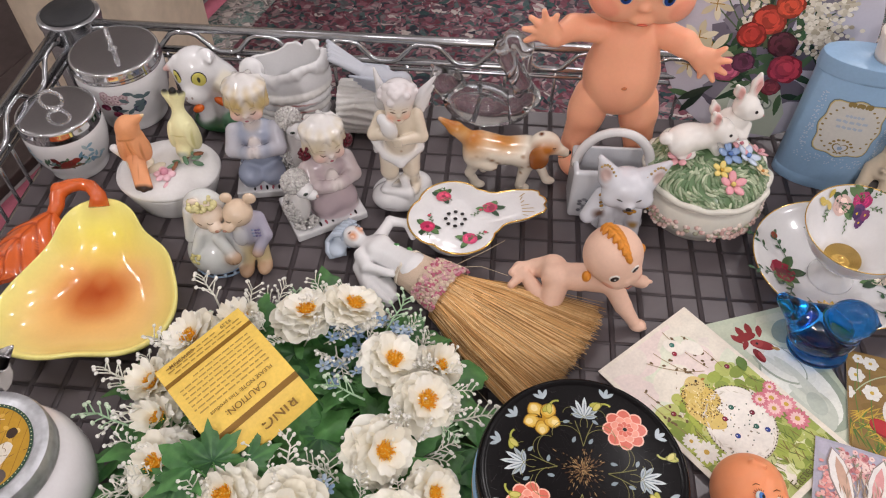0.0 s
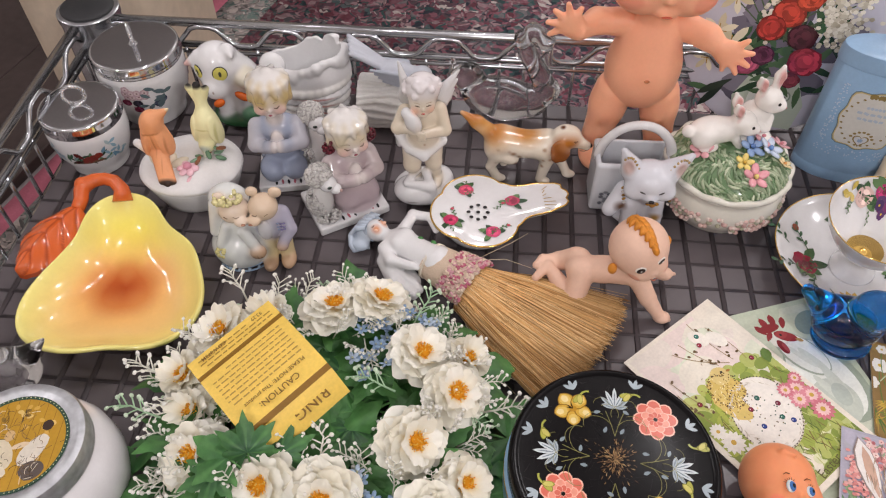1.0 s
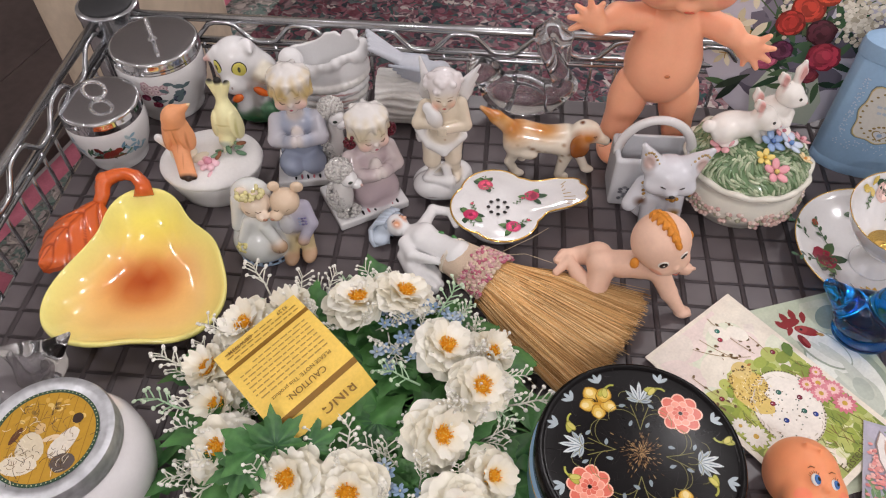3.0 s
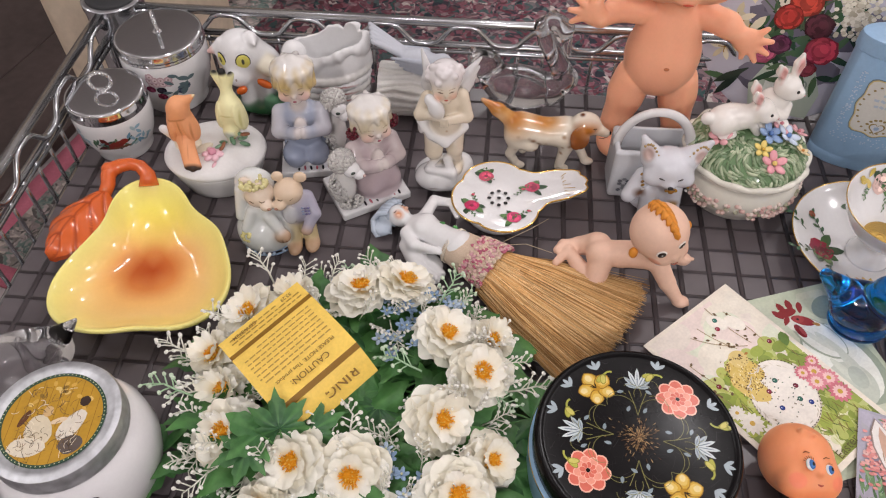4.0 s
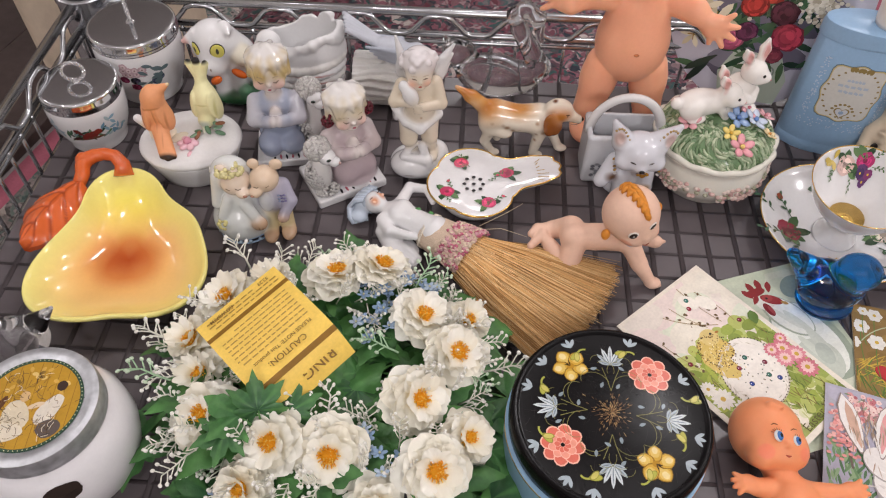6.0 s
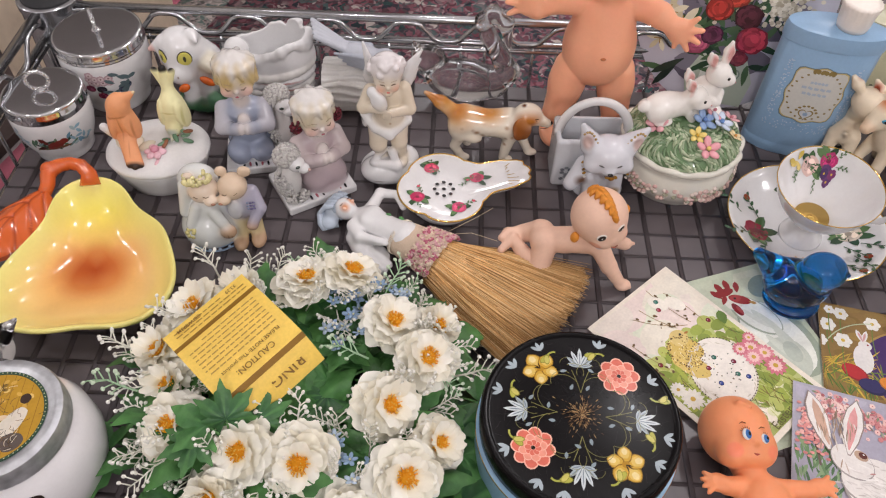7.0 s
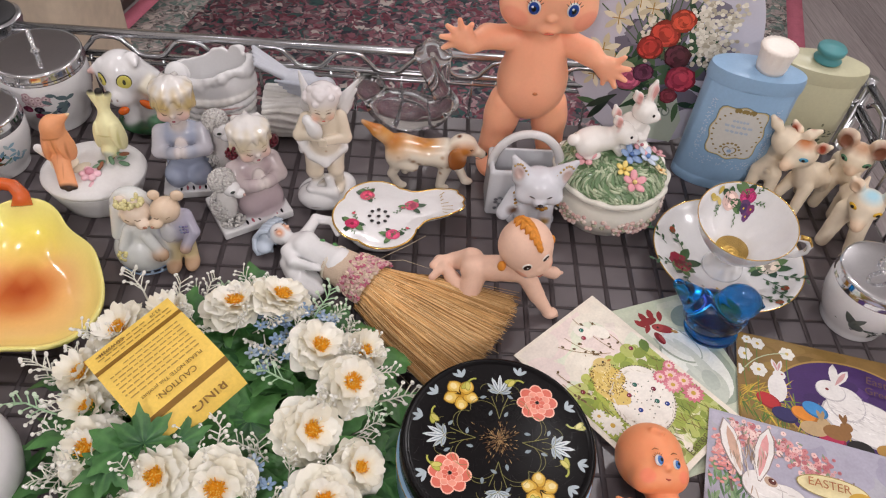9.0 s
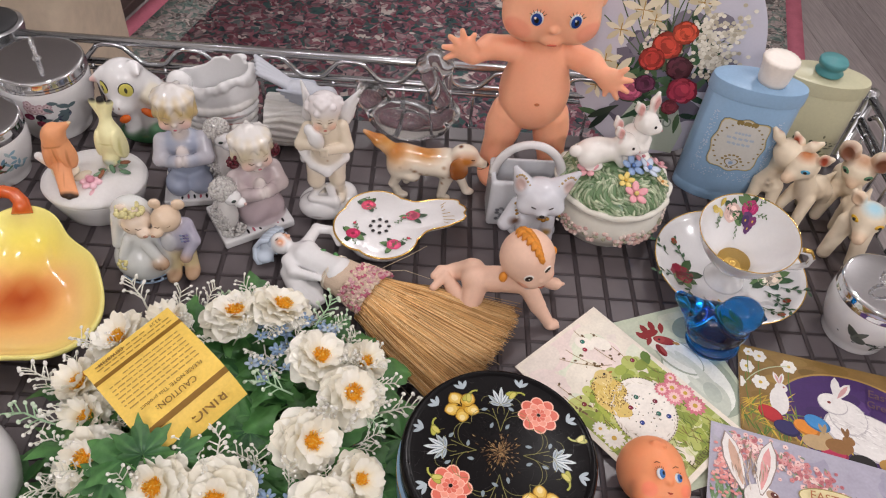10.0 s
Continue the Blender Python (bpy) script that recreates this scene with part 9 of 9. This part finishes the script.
def daisy(seed, open_=1.0, R=0.0242):
    r2 = random.Random(seed)
    b = Build()
    for layer, (n, rad, lift, w) in enumerate(((9, R, 0.05, 0.62), (9, R * 0.90, 0.24, 0.62), (8, R * 0.76, 0.46, 0.66), (6, R * 0.58, 0.85, 0.66))):
        for k in range(n):
            a0 = 2 * math.pi * (k + 0.5 * (layer % 2)) / n + r2.uniform(-0.12, 0.12)
            up, ln, tw = lift / open_ + r2.uniform(-0.1, 0.12), rad * r2.uniform(0.88, 1.08), r2.uniform(-0.25, 0.25)
            notch = r2.uniform(0.0, 0.12)
            white = np.array(hexcol(r2.choice(("faf7ea", "fcfaf0", "f5f0e0"))))
            yel = np.array(hexcol("f8d868"))

            def f(u, v, a0=a0, up=up, ln=ln, tw=tw, notch=notch, layer=layer):
                o = 2 * u - 1
                s = v * (1 - notch * math.exp(-(o / 0.25) ** 2) - 0.20 * o * o)
                wid = ln * 0.45 * (math.sin(math.pi * min(1, 0.12 + 0.60 * v)) ** 0.8)
                z = s * ln * up * (0.5 + 0.5 * s) + 0.0022 * o * o * v + 0.0013 * math.sin(4.5 * o + 9 * tw) * v * v + 0.0004 * math.sin(11 * o + 30 * tw) * v + tw * o * wid * 0.4 - 0.0035 * s ** 3 / open_ + 0.0013 * layer
                x, y = s * ln, o * wid
                return (x * math.cos(a0) - y * math.sin(a0), x * math.sin(a0) + y * math.cos(a0), z)
            b.grid(f, 9, 6, lambda u, v, w=white, y=yel: tuple(y * max(0, 1 - v * 1.8) + w * min(1, v * 1.8)))
    return b.mesh("petals", PETAL)


def stamens(seed):
    r2 = random.Random(seed)
    b = Build()
    b.ball((0, 0, 0.0058), (0.0046, 0.0046, 0.0030), hexcol("fbb52c"), nu=14, nv=7)
    for k in range(70):
        a, s = r2.uniform(0, 6.28), math.sqrt(r2.random())
        t = (s * 0.0068 * math.cos(a), s * 0.0068 * math.sin(a), 0.0098 - 0.0022 * s * s + r2.uniform(-.0004, .0004))
        b.tube([(s * 0.0036 * math.cos(a), s * 0.0036 * math.sin(a), 0.006), t], [0.0004, 0.0003], hexcol("fdbc38"), n=4)
        b.ball(t, 0.0005, hexcol(r2.choice(("fdd058", "fedc70", "fcba38"))), nu=6, nv=4)
    return b.mesh("centre", TUFT)


DAISY = [daisy(k, (1.0, 1.25, 0.8)[k % 3]) for k in range(6)]
BUD = [daisy(40 + k, 0.45, 0.019) for k in range(3)]
CENTRE = [stamens(k) for k in range(3)]



def aim(p, n, spin):
    z = Vector(n).normalized()
    q = Vector((0, 0, 1)).rotation_difference(z).to_matrix().to_4x4()
    return Matrix.Translation(p) @ q @ pose(0, 0, 0, 0, 0, spin)


BLOOMS = [(-0.0904, 0.290, 1), (-0.0600, 0.2950, 1), (-0.0329, 0.2531, 1), (-0.0050, 0.2540, 0), (-0.0118, 0.2258, 1), (-0.0364, 0.1947, 1), (-0.0070, 0.173, 0), (-0.0862, 0.1609, 1), (-0.1195, 0.1694, 1),
          (-0.1615, 0.1854, 1), (-0.0267, 0.1500, 1), (-0.1600, 0.2700, 1), (-0.1690, 0.2176, 0), (-0.134, 0.288, 0), (-0.060, 0.134, 0), (-0.135, 0.146, 0), (-0.180, 0.243, 0)]
for k, (x, y, full) in enumerate(BLOOMS):
    x, y = x + 0.0925, y - 0.219
    d = math.hypot(x, y)
    nrm = (0.45 * x / d + rnd.uniform(-.12, .12), 0.45 * y / d - 0.15 + rnd.uniform(-.12, .12), 0.85)
    z = 0.046 if full else 0.038
    fl = part("flower", DAISY[k % 6] if full else BUD[k % 3], PETAL, wreath, "white silk daisy", m=aim((x, y, z), nrm, rnd.uniform(0, 360)))
    part("centre", CENTRE[k % 3], PETAL, fl, "orange stamen centre")


def leaf(seed, R):
    r2 = random.Random(seed)
    lob, ph = r2.choice((5, 6, 7)), r2.uniform(-0.3, 0.3)
    lo, hi = np.array(hexcol(r2.choice(("2c5a32", "386a38", "2a5236", "41743c")))), np.array(hexcol("5a8a4c"))
    bend = r2.uniform(0.1, 0.35)

    def f(u, v):
        a = (u - 0.5) * 2 * 2.6
        edge = R * (0.62 + 0.38 * math.cos(a * 0.55)) * (0.56 + 0.44 * (1 - abs(((lob * a / (2 * math.pi) + 0.5) % 1.0) * 2 - 1)) ** 1.1) * (0.93 + 0.14 * (1 - abs(((3 * lob * a / (2 * math.pi) + 0.5) % 1.0) * 2 - 1)))
        r = v * edge
        x, y = r * math.cos(a) + 0.002, r * math.sin(a)
        return (x, y, -bend * r * r / R + 0.09 * r * abs(math.cos(lob * a / 2.0)) + 0.0012 * math.sin(300 * x))
    b = Build()

    def col(u, v):
        a = (u - 0.5) * 2 * 2.6
        k = max(0, abs(math.cos(lob * a / 2.0)) - 0.9) / 0.1
        c = lo * (1 - 0.5 * v) + hi * 0.5 * v
        return tuple(c * (1 - 0.5 * k) + hi * 1.1 * 0.5 * k)
    b.grid(f, 126, 6, col)
    b.tube([(-0.012, 0, -0.004), (-0.004, 0, -0.0012), (R * 0.5, 0, -bend * R * 0.25)], [0.0008, 0.0008, 0.0004], tuple(hi), n=5)
    return b.mesh("leaf", LEAF)


LEAVES = [leaf(k, R) for k, R in enumerate((0.029, 0.033, 0.037, 0.030, 0.040, 0.027))]
for k in range(58):
    a = 2 * math.pi * k / 58 + rnd.uniform(-0.1, 0.1)
    inner = k % 3
    r = (0.046, 0.070, 0.095)[inner] + rnd.uniform(-0.006, 0.006)
    face = a + (math.pi if inner == 0 and rnd.random() < 0.7 else 0) + rnd.uniform(-0.8, 0.8)
    z = (0.026, 0.034, 0.022)[inner] + rnd.uniform(-0.008, 0.008)
    m = Matrix.Translation((r * math.cos(a), r * 0.92 * math.sin(a), z)) @ pose(0, 0, 0, 0, 0, math.degrees(face)) @ pose(0, 0, 0, rnd.uniform(-25, 25), rnd.uniform(-30, 25), 0)
    part("leaf", LEAVES[k % 6], LEAF, wreath, m=m)
for x, y, z, rot, dip, k in ((0.012, 0.030, 0.034, 215, -5, 2), (0.006, 0.012, 0.034, 150, -8, 4), (0.012, -0.020, 0.036, 120, -6, 4), (0.095, -0.03, 0.026, -40, 10, 2), (0.082, 0.012, 0.030, 10, 8, 2), (-0.044, -0.042, 0.062, 150, -8, 3), (-0.034, -0.040, 0.064, 100, -48, 5), (-0.018, -0.038, 0.056, 80, -30, 5), (-0.050, -0.048, 0.060, 205, -2, 5), (0.020, 0.002, 0.034, 195, -10, 4), (0.034, 0.030, 0.034, 160, 0, 2), (0.02, -0.01, 0.036, 230, -10, 5), (0.075, -0.02, 0.030, -20, 5, 4), (0.04, 0.05, 0.032, 200, 0, 1), (0.088, 0.035, 0.024, 20, 10, 4), (0.100, -0.045, 0.022, -60, 14, 4), (0.098, -0.075, 0.020, -50, 14, 2), (0.112, -0.010, 0.022, -15, 14, 4), (0.085, -0.095, 0.020, -80, 12, 4), (-0.115, -0.035, 0.020, 190, 14, 1), (-0.030, -0.100, 0.020, -90, 14, 4)):
    part("leaf", LEAVES[k], LEAF, wreath, m=Matrix.Translation((x, y, z)) @ pose(0, 0, 0, 0, 0, rot) @ pose(0, 0, 0, 0, dip, 0) @ Matrix.Scale(0.8 if z > 0.05 else 1.0, 4))


def sprig_mesh(seed, L, col, head):
    r2 = random.Random(seed)
    b = Build()
    c, hcol = hexcol(col), hexcol(head)
    main = [(0, 0, 0), (L * 0.35, 0, L * 0.10), (L * 0.7, r2.uniform(-.1, .1) * L, L * 0.16), (L, r2.uniform(-.15, .15) * L, L * 0.16)]
    b.tube(main, [0.0010, 0.0009, 0.0008, 0.0006], c, n=6)
    for k in range(10):
        s = 0.25 + 0.75 * k / 9
        i = min(2, int(s * 3))
        p = np.array(main[i]) * (1 - (s * 3 - i)) + np.array(main[i + 1]) * (s * 3 - i)
        a = r2.uniform(25, 65) * (1 if k % 2 else -1)
        ln = L * r2.uniform(0.24, 0.42) * (1.15 - 0.5 * s)
        d = np.array((math.cos(radians(a)), math.sin(radians(a)), r2.uniform(0.0, 0.6)))
        e = p + d * ln
        b.tube([p, p + d * ln * 0.6 + np.array((0, 0, 0.001)), e], [0.0007, 0.00065, 0.0006], c, n=5)
        b.ball(e, (0.0022, 0.0022, 0.0015), hcol, rot=(r2.uniform(-60, 60), r2.uniform(-60, 60), 0), nu=8, nv=5)
    return b.mesh("sprig", PETAL)


SPRIGS = [sprig_mesh(k, L, c, h) for k, (L, c, h) in enumerate(((0.036, "efeee2", "f8f6ef"), (0.030, "f2f0e6", "f9f7f0"), (0.042, "ecebdf", "f6f4ec"), (0.036, "b5d4b0", "d8e8d0")))]
for k in range(62):
    a = 2 * math.pi * k / 62 + rnd.uniform(-0.08, 0.08)
    out = rnd.random() < 0.72 or math.cos(a) < 0.1
    r = (0.082 if out else 0.058) + rnd.uniform(-0.008, 0.01)
    face = a + (0 if out else math.pi) + rnd.uniform(-0.7, 0.7)
    m = Matrix.Translation((r * math.cos(a), r * 0.92 * math.sin(a), 0.034 + rnd.uniform(-0.006, 0.012))) @ pose(0, 0, 0, 0, 0, math.degrees(face)) @ pose(0, 0, 0, rnd.uniform(-40, 40), rnd.uniform(-22, 12), 0) @ Matrix.Scale(0.55 if math.sin(a) > 0.55 and math.cos(a) > -0.4 or math.cos(a) > 0.4 else 0.62, 4)
    part("sprig", SPRIGS[k % 3 if k % 8 else 3], PETAL, wreath, m=m)
for x, y, z, rot, k in ((0.045, 0.008, 0.048, 165, 3), (-0.095, -0.008, 0.046, 170, 3), (-0.098, 0.02, 0.040, 150, 0), (-0.06, 0.085, 0.036, 120, 0), (0.098, 0.0, 0.036, -5, 0), (0.005, -0.04, 0.050, 95, 1), (-0.005, -0.045, 0.050, 110, 0), (0.055, 0.06, 0.044, 60, 3)):
    part("sprig", SPRIGS[k], PETAL, wreath, m=Matrix.Translation((x, y, z)) @ pose(0, 0, 0, 0, 0, rot) @ pose(0, 0, 0, 0, -8, 0) @ Matrix.Scale(0.72, 4))

for k in range(44):
    a = 2 * math.pi * k / 44 + rnd.uniform(-0.07, 0.07)
    r = 0.070 + rnd.uniform(-0.020, 0.022)
    part("sprig", SPRIGS[k % 3], PETAL, wreath, m=Matrix.Translation((r * math.cos(a), r * 0.92 * math.sin(a), 0.040 + rnd.uniform(-0.004, 0.006))) @ pose(0, 0, 0, 0, 0, rnd.uniform(0, 360)) @ pose(0, 0, 0, 0, rnd.uniform(-62, -28), 0) @ Matrix.Scale(rnd.uniform(0.42, 0.6), 4))


def forget(seed):
    r2 = random.Random(seed)
    b = Build()
    for j in range(5):
        c = np.array((r2.uniform(-.010, .010), r2.uniform(-.010, .010), r2.uniform(-.003, .006)))
        col = hexcol(r2.choice(("a9c0da", "9ab4d2", "bfd0e2")))
        for k in range(5):
            a = 2 * math.pi * k / 5 + j
            b.ball(c + np.array((0.0026 * math.cos(a), 0.0026 * math.sin(a), 0)), (0.0024, 0.0015, 0.0005), col, rot=(r2.uniform(-25, 25), -15, math.degrees(a)), nu=7, nv=4)
        b.ball(c + np.array((0, 0, .0006)), 0.0008, hexcol("d8d8b0"), nu=6, nv=4)
    return b.mesh("blue_blossom", PETAL)


FORGET = [forget(k) for k in range(3)]
for k, (x, y, z) in enumerate(((0.028, 0.062, 0.044), (0.022, 0.040, 0.044), (0.032, 0.026, 0.044), (0.045, 0.06, 0.046), (0.058, 0.058, 0.046), (-0.042, 0.072, 0.036), (-0.03, 0.055, 0.036), (0.032, -0.05, 0.044), (0.036, -0.064, 0.044), (-0.052, -0.078, 0.034), (0.068, 0.05, 0.044), (-0.025, 0.08, 0.036), (0.03, 0.05, 0.045))):
    part("blue_blossom", FORGET[k % 3], PETAL, wreath, "pale blue silk blossom", m=pose(x, y, z, rnd.uniform(-20, 20), rnd.uniform(-20, 20), rnd.uniform(0, 360)))

# paper tag lying on the wreath
P1, P0, P2 = np.array((-0.1265, 0.274, 0.078)), np.array((-0.171, 0.2335, 0.068)), np.array((-0.080, 0.2135, 0.076))
TW, TL = float(np.linalg.norm(P0 - P1)), float(np.linalg.norm(P2 - P1))
xa = (P0 - P1) / TW
ya = P2 - P1
ya = ya - xa * (ya @ xa)
ya /= np.linalg.norm(ya)
za = np.cross(xa, ya)
TAGM = Matrix(((xa[0], ya[0], za[0], P1[0]), (xa[1], ya[1], za[1], P1[1]), (xa[2], ya[2], za[2], P1[2]), (0, 0, 0, 1)))
tag = thing("paper_tag", TAGM, "yellow printed paper caution tag with brown bands", "paper tag")


def tag_z(v):
    s = v / TL
    return 0.004 * math.sin(math.pi * min(1, s)) - 0.016 * max(0, s - 0.72) ** 2 * 12


b = Build()
TL2 = TL
b.grid(lambda u, v: (TW * u, TL2 * v, tag_z(TL2 * v)), 8, 24, hexcol("edc860"))
b.grid(lambda u, v: (TW * (1 - u), TL2 * v, tag_z(TL2 * v) - 0.0004), 8, 24, hexcol("e3c068"))
part("paper", b, PAPER, tag)
pr = Print(lambda u, v, h: (u, v, tag_z(v) + h), lift=0.0002)
BR = hexcol("86601c")
for y in (0.0155, 0.0625):
    pr.line([(0.0, y), (TW * 0.5, y), (TW, y)], 0.0032, BR)
INK = hexcol("80602c")
rnd = random.Random(55)
for k in range(8):
    y = 0.021 + 0.0033 * k
    x = 0.006
    while x < TW - 0.006 - (0.012 if k == 0 else 0):
        w = rnd.uniform(0.002, 0.006)
        pr.line([(x, y), (min(x + w, TW - 0.005), y)], 0.0009, hexcol("b08d48"))
        x += w + 0.0009
for k in range(3):
    y = 0.0045 + 0.0032 * k
    x = 0.004 if k else 0.02
    while x < TW - 0.008:
        w = rnd.uniform(0.002, 0.006)
        pr.line([(x, y), (min(x + w, TW - 0.006), y)], 0.0010, hexcol("a8853c"))
        x += w + 0.0011
part("print", pr.b, PAPER, tag, "brown print lines and bands", smooth=False)
for text, x, y, size in (("CAUTION:", 0.030, 0.0555, 0.0058), ("PLEASE NOTE: This product", 0.029, 0.0495, 0.0036), ("RING", 0.0215, 0.0705, 0.0102), ("$3.29", 0.012, 0.0048, 0.0034), ("CDW873M", 0.044, 0.0052, 0.0036)):
    part("writing", text_mesh("writing", text, size, PAPER, INK, 0.00004), PAPER, tag, "dark brown printed writing", m=Matrix.Translation((x, y, tag_z(y) + 0.0013)))

# ---- floorboards ----
PLANK = Build().box((0, 0, 0), (0.0595, 1.2295, 0.005), (1, 1, 1), bevel=0.0015).mesh("plank", BOARD, smooth=False)
SHORT = Build().box((0, 0, 0), (0.0595, 0.6145, 0.005), (1, 1, 1), bevel=0.0015).mesh("plank", BOARD, smooth=False)
for k in range(45):
    x, y = -2.64 + 0.12 * k, -3.2
    for half in ((1.23, 1.23, 1.23) if k % 2 else (0.615, 1.23, 1.23, 0.615)):
        part("plank", PLANK if half > 1 else SHORT, BOARD, floor, m=pose(x, y + half, FLOOR_Z - 0.0045))
        y += 2 * half
